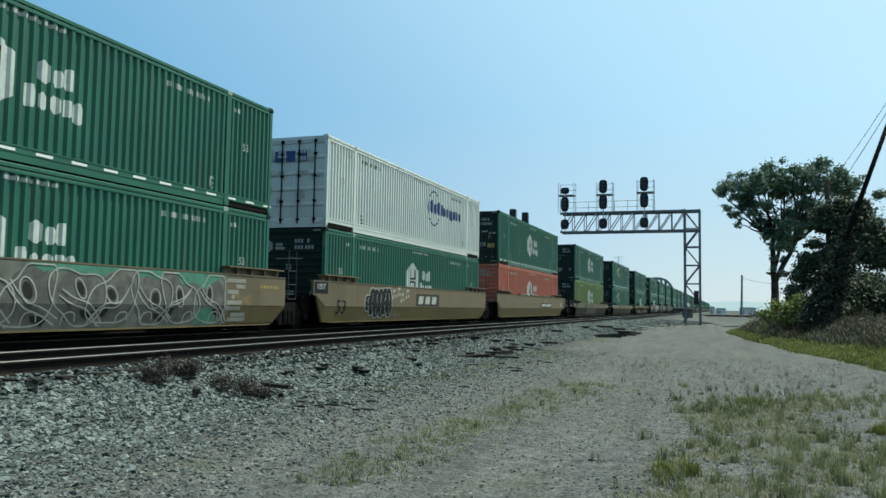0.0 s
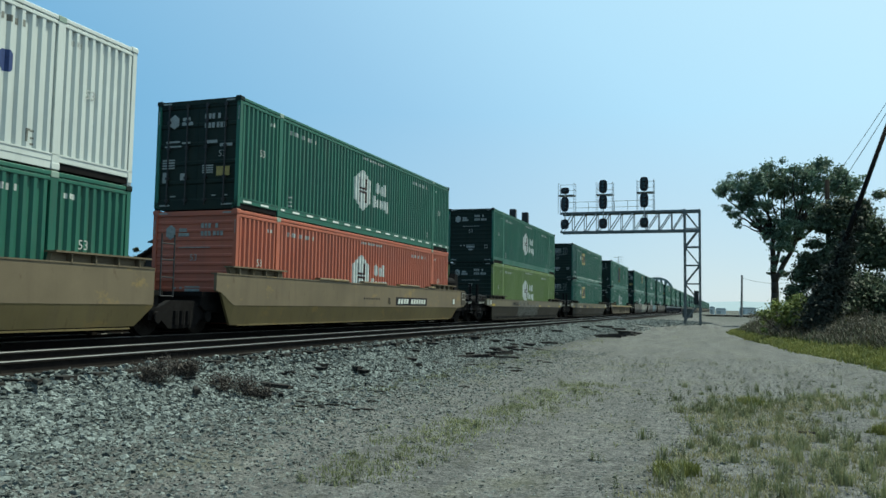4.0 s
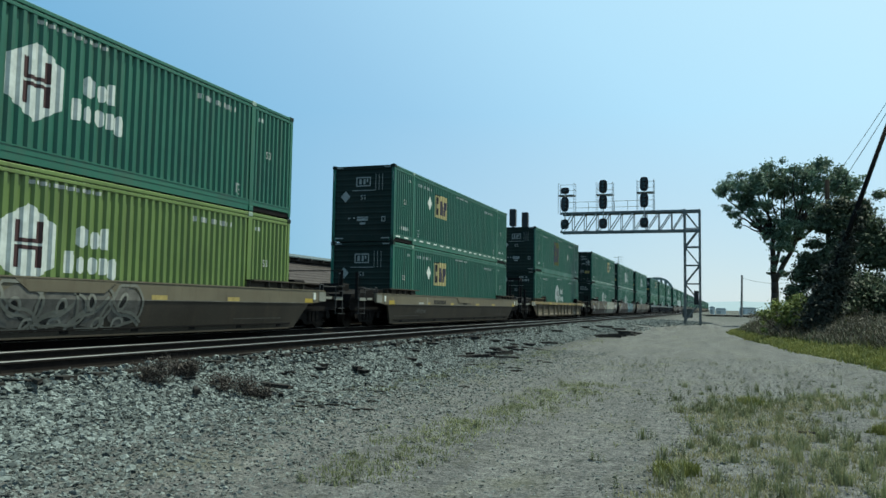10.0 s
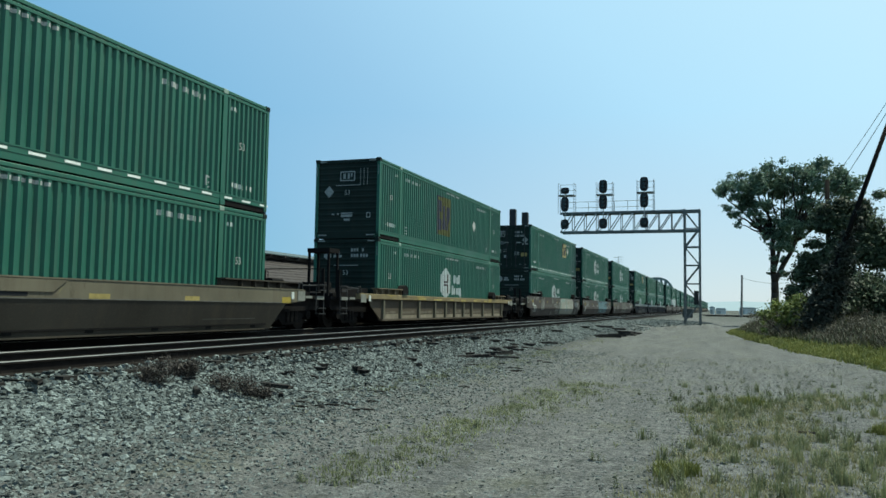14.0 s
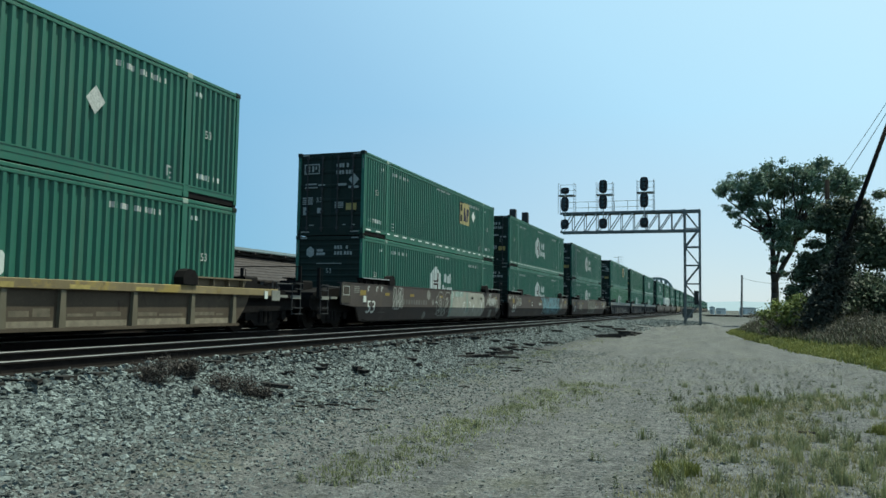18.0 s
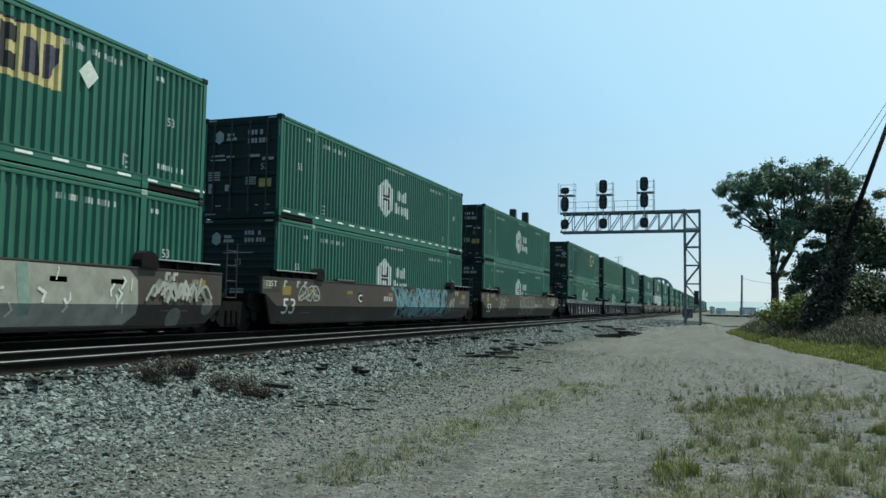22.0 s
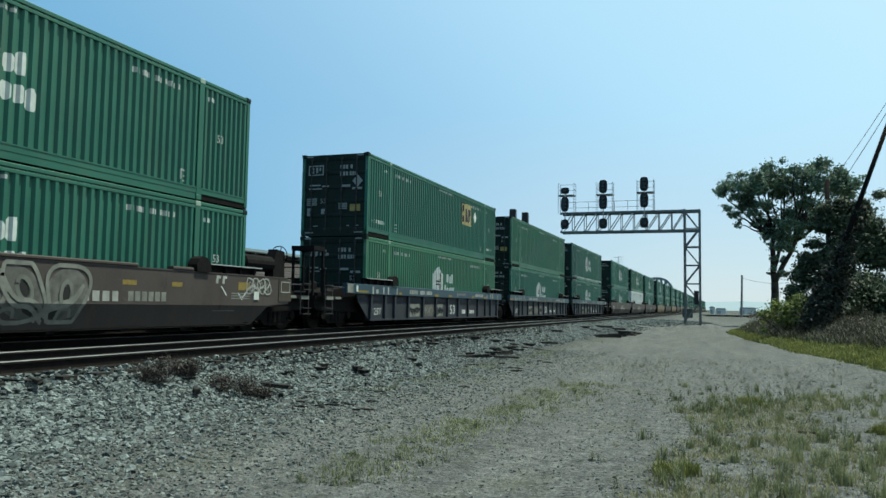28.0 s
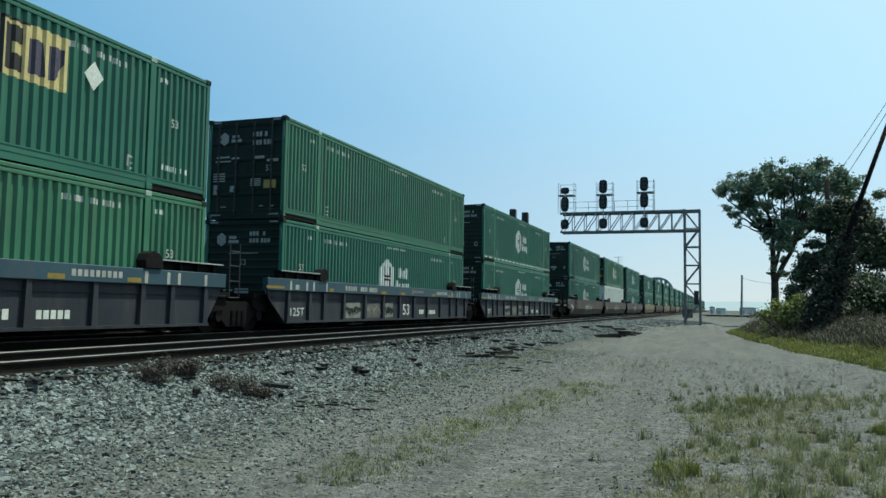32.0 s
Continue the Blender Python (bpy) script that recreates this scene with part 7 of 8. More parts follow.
# ---------- signal gantry ----------
def build_gantry():
    Y = 66.0
    t = thing("signal_gantry", "grey steel cantilever signal bridge over the tracks", "signal gantry")
    zb, zt, zl = 7.85, 9.43, 0.0
    x0, x1, x2 = -12.95, -2.9, -1.75
    for dy in (-0.55, 0.55):
        for z in (zb, zt):
            part("chord", Geo().beam((x0, Y + dy, z), (x2, Y + dy, z), 0.14, 0.16), GANTRYSTEEL, t)
        for x in (x1, x2):
            part("mast_leg", Geo().beam((x, Y + dy, 0.0), (x, Y + dy, zt + (0.1 if x == x2 else 0.15)), 0.16, 0.16), GANTRYSTEEL, t)
        n = 10
        for i in range(n):
            a, b = x0 + (x1 - x0) * i / n, x0 + (x1 - x0) * (i + 1) / n
            part("lattice_bar", Geo().beam((a, Y + dy, zb), (b, Y + dy, zt), 0.07, 0.07), GALV if i < 7 else GANTRYSTEEL, t)
            if i:
                part("lattice_bar", Geo().beam((a, Y + dy, zb), (a, Y + dy, zt), 0.06, 0.06), GALV if i < 7 else GANTRYSTEEL, t)
        part("lattice_bar", Geo().beam((x1, Y + dy, zt), (x2, Y + dy, zb), 0.09, 0.09), GANTRYSTEEL, t)
        for i in range(5):
            z0, z1 = 0.6 + i * 1.48, 0.6 + (i + 1) * 1.48
            a, b = (x1, x2) if i % 2 == 0 else (x2, x1)
            part("lattice_bar", Geo().beam((a, Y + dy, z0), (b, Y + dy, z1), 0.09, 0.09), GANTRYSTEEL, t)
            part("lattice_bar", Geo().beam((x1, Y + dy, z1), (x2, Y + dy, z1), 0.08, 0.08), GANTRYSTEEL, t)
    for x in (x1, x2):
        for i in range(5):
            z0, z1 = 0.6 + i * 1.48, 0.6 + (i + 1) * 1.48
            part("lattice_bar", Geo().beam((x, Y - 0.55, z0), (x, Y + 0.55, z1), 0.07, 0.07), GANTRYSTEEL, t)
    part("footing", Geo().box(x1 - 0.4, x2 + 0.4, Y - 1.0, Y + 1.0, -0.3, 0.18), plain("gantry_footing_concrete", (0.3, 0.29, 0.27), 0.9, 0, 0.2), t, "pale concrete footing")
    part("equipment_box", Geo().box(-2.2, -1.85, Y - 0.75, Y - 0.6, 1.9, 3.0), BLACK, t, "black equipment box on the mast")
    part("walkway", Geo().box(x0, x1, Y - 0.5, Y + 0.5, zt + 0.08, zt + 0.12), GALV, t)
    g = Geo()
    for z in (zt + 0.6, zt + 1.1):
        g.bar((x0, Y + 0.5, z), (x1 - 2.4, Y + 0.5, z), 0.022, 5)
    for i in range(8):
        x = x0 + (x1 - 2.4 - x0) * i / 7
        g.bar((x, Y + 0.5, zt + 0.1), (x, Y + 0.5, zt + 1.12), 0.022, 5)
    part("handrail", g, GALV, t)
    # signals: three stacks of heads facing the camera
    for x, hs in ((-12.55, ((8.5, 0.34, 0.42), (10.2, 0.34, 0.62), (11.35, 0.36, 0.28))), (-9.35, ((8.5, 0.34, 0.42), (10.3, 0.34, 0.6), (11.6, 0.34, 0.56))), (-6.03, ((8.5, 0.34, 0.42), (10.35, 0.34, 0.6), (11.7, 0.34, 0.58)))):
        s = thing("railway_signal", "black three-headed railway signal mounted on the gantry", "railway signal", "signals on the gantry")
        part("mast", Geo().bar((x, Y - 0.62, 8.1), (x, Y - 0.62, hs[2][0] + 0.3), 0.05, 8), GALV, s)
        for z, rx, rz in hs:
            ring = []
            for k in range(20):
                a = 2 * math.pi * k / 20
                q = 0.62
                ring.append((x + rx * math.copysign(abs(math.cos(a)) ** q, math.cos(a)), z + rz * math.copysign(abs(math.sin(a)) ** q, math.sin(a))))
            h = part("signal_head", Geo().extrude_y(ring, Y - 0.8, Y - 0.74), BLACK, s, "black oval backing plate")
            lamps = (-0.3, 0.0, 0.3) if rz > 0.5 else (0.0,)
            for dz in lamps:
                part("hood", Geo().bar((x, Y - 1.05, z + dz), (x, Y - 0.78, z + dz), 0.12, 12), BLACK, h)
                part("lens", Geo().bar((x, Y - 1.06, z + dz), (x, Y - 1.052, z + dz), 0.1, 12), GLASS, h)
        top = hs[2][0] - hs[2][2] - 0.1
        part("platform", Geo().box(x - 0.62, x + 0.75, Y - 0.6, Y + 0.35, top, top + 0.07), GANTRYSTEEL, s)
        g = Geo()
        for dx in (-0.6, 0.73):
            for dy in (-0.55, 0.33):
                g.bar((x + dx, Y + dy, top), (x + dx, Y + dy, top + 1.05), 0.022, 5)
                g.bar((x + dx, Y + dy, zt), (x + dx, Y + dy, top), 0.022, 5)
            for z in (0.55, 1.05):
                g.bar((x + dx, Y - 0.55, top + z), (x + dx, Y + 0.33, top + z), 0.02, 5)
        for z in (0.55, 1.05):
            g.bar((x - 0.6, Y + 0.33, top + z), (x + 0.73, Y + 0.33, top + z), 0.02, 5)
        for k in range(6):
            z = zt + 0.2 + k * (top - zt - 0.2) / 6
            g.bar((x + 0.5, Y + 0.2, z), (x + 0.73, Y + 0.2, z), 0.015, 4)
        part("cage", g, GALV, s, "thin galvanised railing and ladder")


build_gantry()


# ---------- leaning pole, wires, distant pole ----------
POLEWOOD = plain("old_pole_timber", (0.008, 0.007, 0.0068), 0.95, 0, 0.35, 5, 0.4, 0.08)
GREYPOLE = plain("grey_pole_timber", (0.16, 0.15, 0.14), 0.9, 0, 0.25, 4, 0.3)


def wire(name, label, p, q, sag, r):
    g = Geo()
    p, q = Vector(p), Vector(q)
    n = 10
    pts = [p.lerp(q, i / n) - Vector((0, 0, sag * 4 * (i / n) * (1 - i / n))) for i in range(n + 1)]
    way = (q - p).normalized()
    u = way.orthogonal().normalized()
    v = way.cross(u)
    vs = [tuple(c + (u * math.cos(k * 1.2566) + v * math.sin(k * 1.2566)) * r) for c in pts for k in range(5)]
    g.add(vs, [(i * 5 + k, i * 5 + (k + 1) % 5, (i + 1) * 5 + (k + 1) % 5, (i + 1) * 5 + k) for i in range(n) for k in range(5)])
    tagged(part(name, g, BLACK), label, "wire")


def build_poles():
    t = thing("utility_pole", "dark leaning timber utility pole overgrown with vines", "utility pole")
    part("pole", Geo().bar((3.75, 40, 0.3), (8.05, 40, 12.7), 0.14, 10, 0.085), POLEWOOD, t, smooth=True)
    rng = random.Random(77)
    cs = [(3.75 + 4.3 * (z - 0.3) / 12.4 + rng.gauss(0.15, 0.12), 40 + rng.gauss(0, 0.25), z, max(0.16, 0.95 - 0.13 * z)) for z in (0.9 + 0.3 * k for k in range(19))]
    vs, fs = leaf_cloud(cs, rng, 15000, 0.07)
    part("vines", raw_mesh("vines", vs, fs, IVY), None, t, "dark green climbing leaves")
    t = thing("utility_pole", "vine-covered timber pole stub behind the tree", "utility pole")
    part("pole", Geo().bar((5.4, 47, 0.3), (5.4, 47, 8.7), 0.13, 10, 0.12), POLEWOOD, t, smooth=True)
    wire("guy_wire", "thin black guy wire from the leaning pole", (7.5, 40.2, 11.3), (5.0, 45, 6.9), 0.1, 0.016)
    wire("overhead_wire", "thin black overhead wire", (7.95, 40.1, 12.5), (5.4, 70, 8.9), 0.7, 0.014)
    t = thing("utility_pole", "grey timber utility pole beside the lane", "utility pole")
    part("pole", Geo().bar((3.6, 180, -0.1), (3.8, 180, 9.1), 0.26, 8, 0.18), GREYPOLE, t)
    wire("overhead_wire", "thin overhead wire between distant poles", (3.9, 180, 8.4), (12.0, 165, 7.0), 0.5, 0.03)
    t = thing("antenna_mast", "slim grey antenna mast far beyond the train", "antenna")
    part("mast", Geo().bar((-18.6, 150, 0.0), (-18.6, 150, 11.3), 0.07, 6, 0.05), GALV, t)
    for dz, l in ((0.0, 0.9), (-0.5, 0.6), (-0.9, 0.9)):
        part("arm", Geo().beam((-18.6 - l, 150, 11.1 + dz), (-18.6 + l, 150, 11.2 + dz), 0.06, 0.06), GALV, t)
    # bracket signals on the far side of the train
    t = thing("railway_signal", "tall black bracket signal beyond the train", "railway signal")
    for x, top in ((-17.22, 9.99), (-16.13, 9.67)):
        part("mast", Geo().bar((x, 66, 0.2), (x, 66, top - 0.2), 0.09, 8), GANTRYSTEEL, t)
        part("signal_head", Geo().box(x - 0.27, x + 0.27, 65.7, 66.1, top - 1.5, top, 0.06), BLACK, t, "black upright signal head")
    part("bracket", Geo().beam((-17.6, 66, 6.2), (-15.8, 66, 6.2), 0.15, 0.2), GANTRYSTEEL, t)
    # post with bare arms and a pale tank behind the train
    t = thing("equipment_post", "dark steel post with short arms beyond the train", "post")
    part("post", Geo().bar((-24.4, 55.0, 0.0), (-24.4, 55.0, 9.4), 0.1, 8), BLACK, t)
    for z, l in ((8.9, 0.9), (8.1, 0.5), (7.1, 0.8), (5.6, 0.7)):
        part("arm", Geo().beam((-24.4, 55, z), (-24.4 - l, 54.6, z + 0.05), 0.09, 0.12), BLACK, t)
    t = thing("storage_tank", "pale grey rounded tank beyond the train", "tank")
    part("shell", Geo().bar((-26.5, 52.5, 2.6), (-22.2, 56.5, 2.6), 1.15, 18), plain("pale_tank_paint", (0.36, 0.38, 0.38), 0.5, 0, 0.12, 2), t, smooth=True)
    for k in (0.2, 0.8):
        p = Vector((-26.5, 52.5, 0)).lerp(Vector((-22.2, 56.5, 0)), k)
        part("saddle", Geo().box(p.x - 0.5, p.x + 0.5, p.y - 0.5, p.y + 0.5, 0.0, 1.7), DARKSTEEL, t)


build_poles()


# ---------- parked low wagons on the far track ----------
def build_parked():
    RUST = paint("dark_rusty_wagon_paint", (0.02, 0.016, 0.014), amount=0.5, vary=0.3, rough=0.85)
    first = None
    for k in range(5):
        at = pose(-17.2, 4.0 + k * 15.2, RAIL_Z)
        if first is None:
            g = thing("gondola_wagon", "dark rusty low-sided wagon parked on the far track", "rail wagon", "parked wagons", at=at)
            for s in (1, -1):
                a, b = sorted((s * 1.42, s * 1.5))
                part("side", Geo().box(a, b, 0.5, 13.9, 0.75, 1.42), RUST, g)
                a, b = sorted((s * 1.501, s * 1.58))
                part("top_rail", Geo().box(a, b, 0.5, 13.9, 1.34, 1.43), RUST, g)
                for i in range(10):
                    part("stake", Geo().box(a, b - 0.02, 0.9 + i * 1.36, 1.0 + i * 1.36, 0.75, 1.34), RUST, g)
            for y in (0.5, 13.82):
                part("end", Geo().box(-1.42, 1.42, y, y + 0.08, 0.75, 1.42), RUST, g)
            part("floor", Geo().box(-1.42, 1.42, 0.58, 13.82, 0.75, 0.85), RUST, g)
            part("centre_sill", Geo().box(-0.35, 0.35, -0.2, 14.6, 0.45, 0.75), DARKSTEEL, g)
            for y in (2.3, 12.1):
                tr = part("truck", cached("bolster", g_bolster, DARKSTEEL), parent=g, at=Matrix.Translation((0, y, 0)))
                for s in (1, -1):
                    part("side_frame", cached("side_frame", g_sideframe, DARKSTEEL), parent=tr, at=Matrix.Translation((1.0, 0, 0)) if s > 0 else Matrix.Translation((-1.0, 0, 0)) @ Matrix.Rotation(math.pi, 4, "Z"))
                for yy in (-0.89, 0.89):
                    wheelset_of(tr, yy)
            first = g
        else:
            copy_thing(first, at)


build_parked()


# ---------- shed, tank and trees beyond the train ----------
def build_beyond():
    SHINGLE = plain("weathered_shed_roofing", (0.036, 0.031, 0.031), 0.95, 0, 0.35, 3.0, 0.4)
    SIDING = plain("dark_shed_siding", (0.035, 0.03, 0.028), 0.9, 0, 0.3, 3.0, 0.3)
    s = thing("shed", "long low shed with weathered roof and raised ridge vent", "shed")
    x0, x1, xr, y0, y1, ze, zr = -28.1, -23.1, -25.6, 30.9, 53.4, 2.8, 4.12
    part("gable_wall", Geo().add([(x0, y0, 0), (x1, y0, 0), (x1, y0, ze), (xr, y0, zr), (x0, y0, ze), (x0, y0 + 0.2, 0), (x1, y0 + 0.2, 0), (x1, y0 + 0.2, ze), (xr, y0 + 0.2, zr), (x0, y0 + 0.2, ze)],
         [(0, 1, 2, 3, 4), (9, 8, 7, 6, 5), (0, 5, 6, 1), (1, 6, 7, 2), (2, 7, 8, 3), (3, 8, 9, 4), (4, 9, 5, 0)]), SIDING, s, "dark board gable wall")
    part("side_wall", Geo().box(x1 - 0.2, x1, y0 + 0.2, y1, 0, ze), SIDING, s)
    part("side_wall", Geo().box(x0, x0 + 0.2, y0 + 0.2, y1, 0, ze), SIDING, s)
    part("end_wall", Geo().box(x0 + 0.2, x1 - 0.2, y1 - 0.2, y1, 0, ze), SIDING, s)
    slope = (zr - ze) / (xr - x0)
    for sg in (1, -1):
        n = 9
        for i in range(n):
            a, b = i / n, (i + 1) / n + 0.03
            xa, xb = xr + sg * (xr - x0 + 0.35) * a, xr + sg * (xr - x0 + 0.35) * b
            za, zb = zr - slope * abs(xa - xr) + 0.10, zr - slope * abs(xb - xr) + 0.13
            part("roof_course", Geo().add([(xa, y0 - 0.4, za), (xb, y0 - 0.4, zb), (xb, y1 + 0.3, zb), (xa, y1 + 0.3, za), (xa, y0 - 0.4, za - 0.08), (xb, y0 - 0.4, zb - 0.08), (xb, y1 + 0.3, zb - 0.08), (xa, y1 + 0.3, za - 0.08)],
                 [(0, 1, 2, 3), (7, 6, 5, 4), (0, 4, 5, 1), (1, 5, 6, 2), (2, 6, 7, 3), (3, 7, 4, 0)]), SHINGLE, s)
    part("ridge_vent", Geo().extrude_y([(xr - 0.5, zr), (xr + 0.5, zr), (xr + 0.5, zr + 0.22), (xr - 0.5, zr + 0.22)], y0 + 0.3, y1 - 0.3), SIDING, s)
    VENTMETAL = plain("blue_grey_vent_sheet", (0.05, 0.072, 0.08), 0.7, 0, 0.3, 3.0, 0.2)
    part("vent_roof", Geo().extrude_y([(xr - 0.72, zr + 0.2), (xr, zr + 0.42), (xr + 0.72, zr + 0.2), (xr + 0.72, zr + 0.26), (xr, zr + 0.49), (xr - 0.72, zr + 0.26)], y0 - 0.1, y1), VENTMETAL, s)
    for i in range(14):
        part("bracket", Geo().box(xr + 0.52, xr + 0.85, y0 + 0.4 + i * 1.6, y0 + 0.5 + i * 1.6, zr + 0.08, zr + 0.22), SIDING, s)
    t = thing("tank", "upright black cylindrical tank beyond the train", "tank")
    part("shell", Geo().bar((-24.0, 24.4, 0.0), (-24.0, 24.4, 3.5), 0.46, 18), BLACK, t, smooth=False)
    part("rim", Geo().bar((-24.0, 24.4, 3.5), (-24.0, 24.4, 3.57), 0.49, 18), BLACK, t)
    p = thing("post", "slim dark post beyond the train", "post")
    part("shaft", Geo().bar((-30.0, 32.2, 0), (-30.0, 32.2, 4.1), 0.09, 8), POLEWOOD, p)
    rng = random.Random(91)
    for k in range(11):
        y = 46 + k * 4.6
        x = -62 - rng.uniform(0, 8)
        h = rng.uniform(3.6, 5.6)
        cl = [(rng.uniform(-1.8, 1.8), rng.uniform(-1.8, 1.8), h * rng.uniform(0.3, 0.92), rng.uniform(0.9, 1.7)) for _ in range(9)]
        build_shrub("small_tree", "small green tree beyond the yard", "tree", x, y, cl, LEAF, 4200, 0.24, 200 + k, 3)
    build_shrub("shrub", "dark green shrub against the shed gable", "shrub", -29.2, 33.2, [(0, 0, 2.9, 0.6), (0.35, 0.1, 3.5, 0.45), (-0.2, 0.1, 3.3, 0.45), (-0.5, 0, 2.3, 0.6), (0.6, -0.1, 2.7, 0.5), (-0.5, 0, 1.3, 0.7), (0.5, -0.2, 1.4, 0.7)], BUSH, 16000, 0.09, 230)


build_beyond()


# ---------- distance ----------
def build_distance():
    # bridge steel made lighter and bluer, with the distance haze in its colour
    HAZESTEEL = plain("hazy_distant_steel", (0.10, 0.15, 0.16), 0.8, 0, 0.15, 1)
    t = thing("truss_bridge", "distant dark steel bridge with curved top chord", "bridge")
    Y = 300.0
    n = 10
    pts = []
    for i in range(n + 1):
        u = i / n
        pts.append((-31.0 + 15.2 * u, 3.0 + 9.9 * (1 - abs(2 * u - 1) ** 3.2)))
    for dy in (0, 6):
        for (xa, za), (xb, zb) in zip(pts, pts[1:]):
            part("top_chord", Geo().beam((xa, Y + dy, za), (xb, Y + dy, zb), 0.7, 0.7), HAZESTEEL, t)
        for x, z in pts[1:-1]:
            part("hanger", Geo().beam((x, Y + dy, 2.4), (x, Y + dy, z), 0.35, 0.35), HAZESTEEL, t)
        for (xa, za), (xb, zb) in zip(pts[1:-1], pts[2:]):
            part("diagonal", Geo().beam((xa, Y + dy, za), (xb, Y + dy, 2.4), 0.25, 0.25), HAZESTEEL, t)
    part("deck", Geo().box(-31.0, -15.8, Y, Y + 6, 1.8, 2.6), HAZESTEEL, t)
    for x in (-30.4, -16.4):
        part("pier", Geo().box(x - 0.6, x + 0.6, Y, Y + 6, 0, 1.8), HAZESTEEL, t)
    # low buildings at the end of the lane
    WALL = plain("pale_distant_wall", (0.5, 0.54, 0.55), 0.9, 0, 0.12, 0.5)
    ROOF = plain("grey_distant_roof", (0.26, 0.3, 0.31), 0.9, 0, 0.15, 0.5)
    for x0, x1, h, y in ((-4.6, -2.9, 2.2, 290), (-2.6, 0.8, 1.7, 300), (6.0, 12.0, 2.2, 330)):
        b = thing("warehouse", "low pale building at the end of the lane", "building", "distant buildings")
        part("wall", Geo().box(x0, x1, y, y + 8, 0, h), WALL, b)
        part("roof", Geo().extrude_y([(x0 - 0.2, h), (x1 + 0.2, h), (x1 - 0.3, h + 0.5), (x0 + 0.3, h + 0.5)], y - 0.3, y + 8.3), ROOF, b)
        part("door", Geo().box(x0 + 0.3, x0 + 0.3 + min(1.4, (x1 - x0) * 0.4), y - 0.06, y - 0.01, 0, h * 0.7), ROOF, b)
    # low heap of old timber across the end of the lane
    rng = random.Random(6)
    h = thing("timber_pile", "low dark pile of old ties across the lane", "timber pile")
    for i in range(16):
        x = -4.2 + i * 0.6
        part("old_tie", Geo().box(-1.25, 1.25, -0.13, 0.13, 0, 0.2), TIE, h, at=pose(x, 190 + rng.uniform(-0.4, 0.4), 0.02 + 0.16 * (i % 2), 0, 0, rng.uniform(-8, 8)))
    c = thing("relay_cabinet", "dark grey trackside relay cabinet by the gantry", "cabinet")
    part("body", Geo().box(-5.2, -3.9, 110, 111, 0.12, 1.55, 0.03), plain("dark_cabinet_paint", (0.05, 0.055, 0.055), 0.6, 0, 0.2), c)
    part("lid", Geo().box(-5.26, -3.84, 109.94, 111.06, 1.55, 1.63), GANTRYSTEEL, c)
    part("plinth", Geo().box(-5.3, -3.8, 109.9, 111.1, -0.1, 0.12), ROOF, c)
    # hazy hills; their haze is a blue-grey glow set in the material
    m = bpy.data.materials.new("hazy_hill")
    m.use_nodes = True
    b = m.node_tree.nodes["Principled BSDF"]
    b.inputs["Base Color"].default_value = (0.10, 0.13, 0.15, 1)
    b.inputs["Roughness"].default_value = 1
    b.inputs["Emission Color"].default_value = (0.40, 0.50, 0.58, 1)
    b.inputs["Emission Strength"].default_value = 0.44
    vs, fs = [], []
    n = 90
    for i in range(n + 1):
        x = -2600 + 5200 * i / n
        z = 27 + 9 * noise.noise((x * 0.0022, 0.3, 0)) + 4 * noise.noise((x * 0.009, 1.3, 0))
        vs += [(x, 2600, -5), (x, 2700, z), (x, 3100, -5)]
    for i in range(n):
        a = 3 * i
        fs += [(a, a + 3, a + 4, a + 1), (a + 1, a + 4, a + 5, a + 2)]
    tagged(new("backdrop_hills", raw_mesh("backdrop_hills", vs, fs, m)), "hazy blue hills on the horizon", "hills", kind="structure")


build_distance()


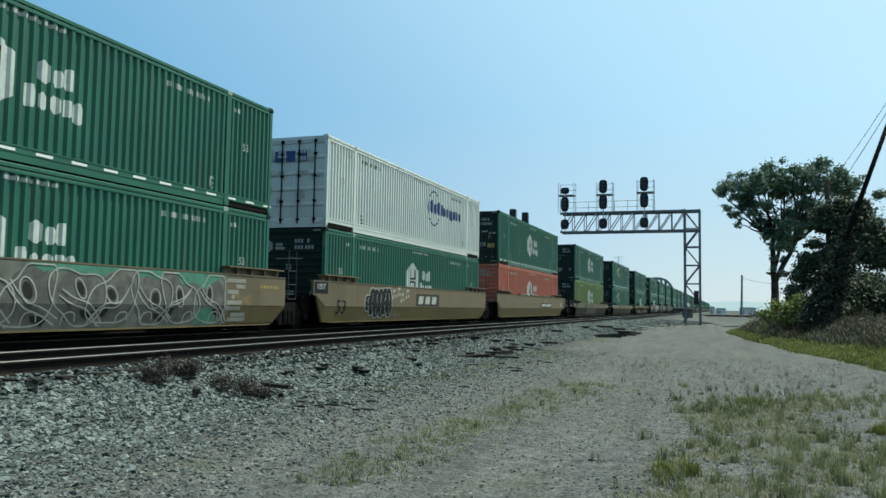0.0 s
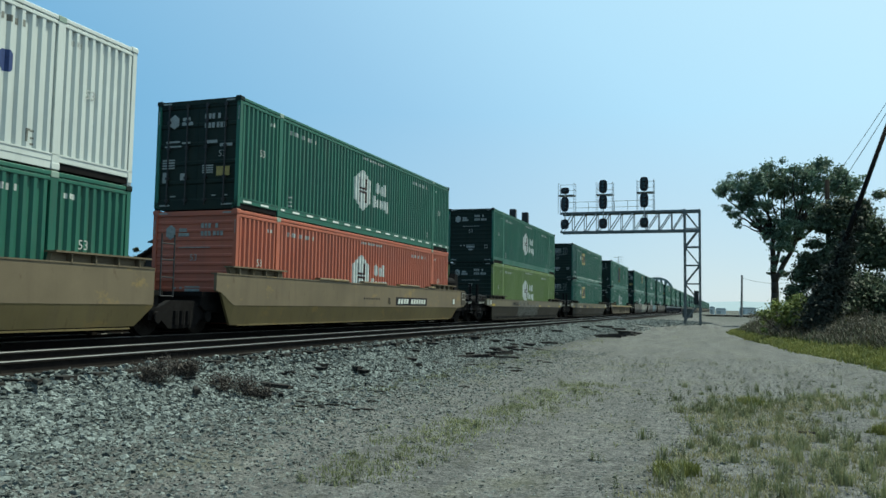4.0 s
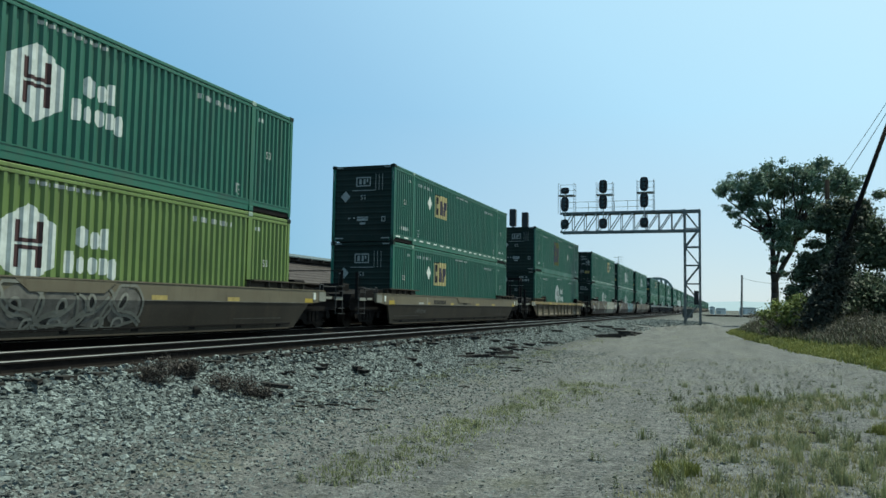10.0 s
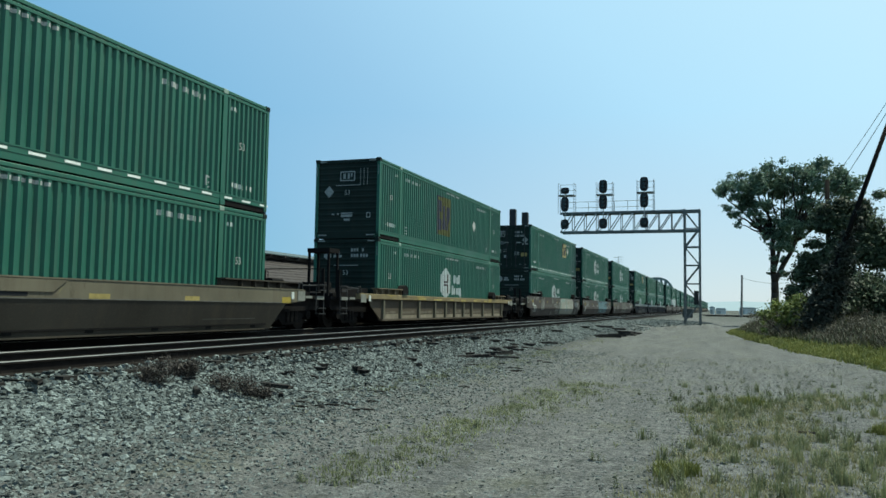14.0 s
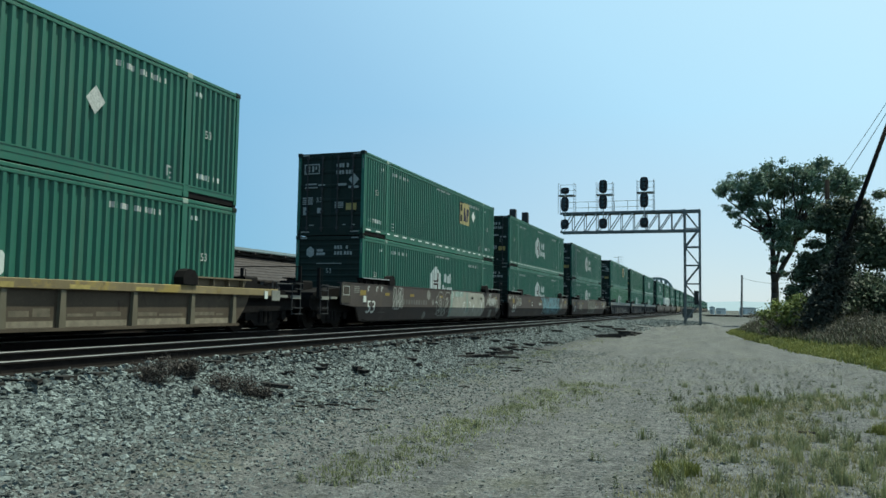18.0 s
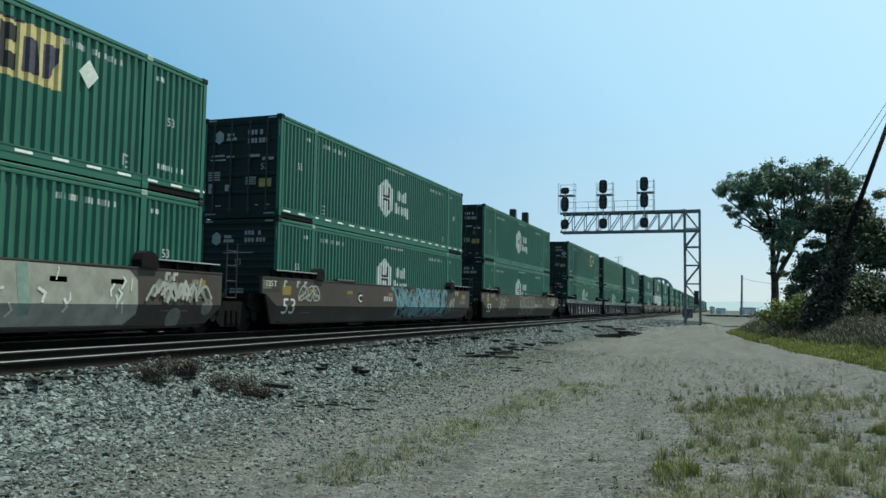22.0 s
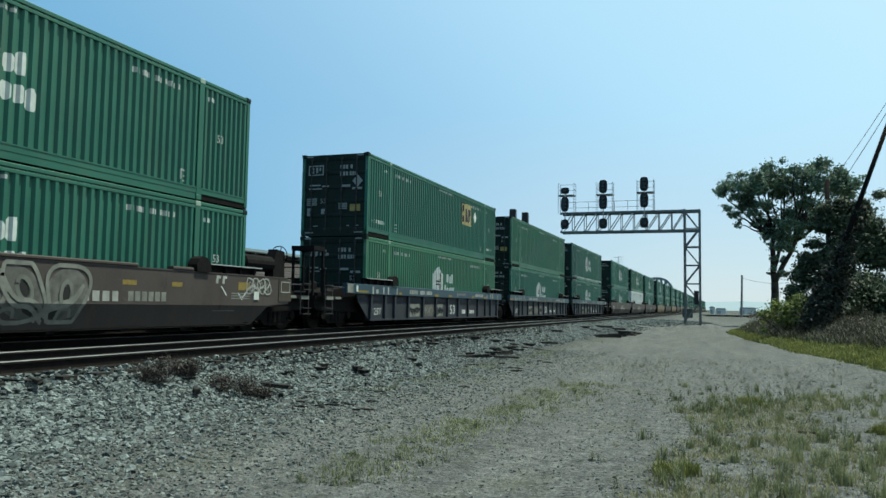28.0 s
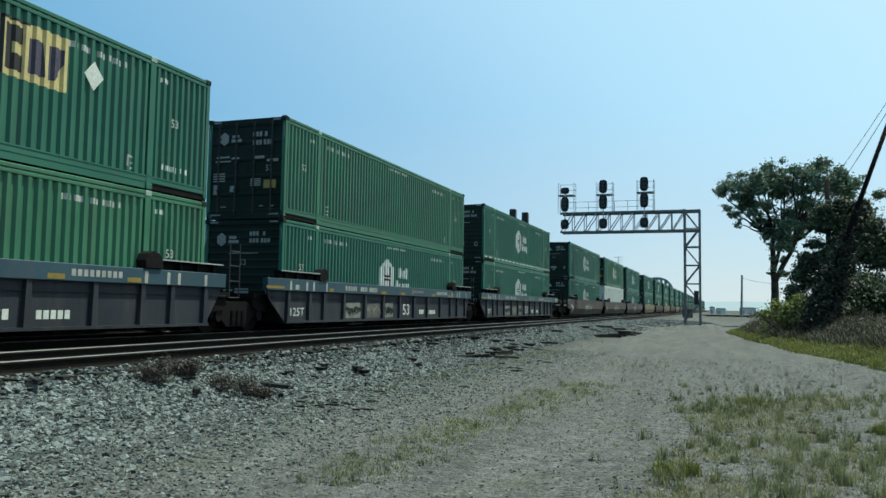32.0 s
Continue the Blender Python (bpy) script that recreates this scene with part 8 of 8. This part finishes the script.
# ---------- litter along the ballast ----------
def build_litter():
    rng = random.Random(40)
    old = []
    for k in range(3):
        g = Geo()
        ring = [(-0.11, 0), (0.11, 0), (0.12, 0.09), (0.08, 0.15), (-0.1, 0.14)]
        g.extrude_y(ring, -0.6 - 0.2 * k, 0.5)
        g.v = [(x + rng.uniform(-0.015, 0.015), y + rng.uniform(-0.08, 0.08), z + rng.uniform(-0.01, 0.01)) for x, y, z in g.v]
        old.append(g.mesh("broken_tie", TIE))
    for x, y, a, s in ((-7.9, 24.6, 70, 1.2), (-7.6, 26.2, 84, 1.0), (-7.2, 29.5, 60, 1.3), (-7.0, 31.4, 95, 1.1), (-8.2, 7.5, 62, 0.8), (-7.2, 11.3, 75, 0.9), (-6.9, 11.8, 88, 0.7), (-7.5, 13.6, 80, 0.8), (-7.2, 14.9, 65, 0.9), (-6.6, 12.9, 98, 0.6),
                       (-7.2, 47.5, 80, 1.6), (-6.4, 49.0, 95, 1.6), (-7.6, 44.5, 70, 1.5), (-7.9, 20.5, 85, 0.8), (-7.7, 36.5, 75, 1.2)):
        ob = new("broken_tie", rng.choice(old))
        tagged(ob, "dark broken tie lying in the ballast", "timber", "old timber by the track")
        ob.matrix_basis = pose(x, y, ground_z(x, y) - 0.02, 0, 0, a) @ Matrix.Diagonal((s * rng.uniform(0.3, 0.6), s * rng.uniform(0.5, 0.85), s * 0.5, 1))
    for k in range(78):
        near = k < 19 or k >= 30
        x, y = (rng.uniform(-7.75, -6.7), rng.uniform(9.5, 34.0)) if k >= 30 else (rng.uniform(-7.3, -6.2), rng.uniform(21.5, 28.0)) if near else (rng.uniform(-6.3, -4.6), rng.uniform(40.0, 50.0))
        ob = new("broken_tie", rng.choice(old))
        tagged(ob, "dark broken tie lying in the ballast", "timber", "old timber by the track")
        s = rng.uniform(0.35, 1.0) * (0.6 if k >= 30 else 1.0 if near else 1.5)
        ob.matrix_basis = pose(x, y, ground_z(x, y) - 0.02, rng.uniform(-6, 6), rng.uniform(-10, 10), rng.uniform(30, 130)) @ Matrix.Diagonal((s * rng.uniform(0.5, 1.0), s * rng.uniform(0.5, 1.0), s * rng.uniform(0.6, 1.1), 1))
    for X, Y, cl in ((-7.6, 9.05, ((0, 0, 0.14, 0.22), (0.14, 0.1, 0.22, 0.2), (-0.2, 0.1, 0.14, 0.18))), (-7.7, 9.75, ((0, 0, 0.12, 0.16), (0.15, 0.15, 0.14, 0.14))), (-7.15, 10.1, ((0, 0, 0.12, 0.22), (0.3, 0.1, 0.12, 0.2), (-0.2, 0.2, 0.14, 0.18))), (-6.9, 10.5, ((0, 0, 0.08, 0.14), (0.2, 0.1, 0.06, 0.12)))):
        rng2 = random.Random(int(abs(X * 100)))
        t = thing("dead_weed", "dry brown dead weed in the ballast", "weed", "dead weeds")
        g = Geo()
        z0 = ground_z(X, Y)
        for k in range(60):
            c = rng2.choice(cl)
            p = Vector((X + c[0], Y + c[1], z0))
            q = p + Vector((rng2.gauss(0, c[3]), rng2.gauss(0, c[3]), abs(rng2.gauss(c[2], 0.08)) + 0.04))
            limb(g, p + Vector((rng2.gauss(0, 0.05), rng2.gauss(0, 0.05), 0)), q, 0.006, 0.003, rng2, 2, 0.2)
        part("stem", g, DEADWEED, t)
        vs, fs = leaf_cloud([(X + a, Y + b, z0 + c, r) for a, b, c, r in cl], rng2, 1100, 0.018)
        part("foliage", raw_mesh("foliage", vs, fs, DEADWEED), None, t)


build_litter()


# ---------- movement ----------
def gone(t):
    """How far the train has rolled towards the camera by t seconds."""
    return 6.15 * t + 0.002 * t * t


def motions():
    times = [-2.0] + [2.0 * k for k in range(17)] + [34.0]
    for ob, y, z in MOVING:
        walk(ob, [(t, pose(TRAIN_X, y - gone(t), z)) for t in times])
    first = {}
    for ob, way, y in WHEELSETS:
        if (way, y) not in first:
            walk(ob, [(0.1 * k, Matrix.Translation((0, y, WHEEL_R)) @ Matrix.Rotation(way * gone(0.1 * k) / WHEEL_R, 4, "X")) for k in range(321)])
            first[(way, y)] = ob
        else:
            src = first[(way, y)]
            ob.rotation_mode = "QUATERNION"
            ob.animation_data_create()
            ob.animation_data.action = src.animation_data.action
            ob.animation_data.action_slot = src.animation_data.action_slot


motions()
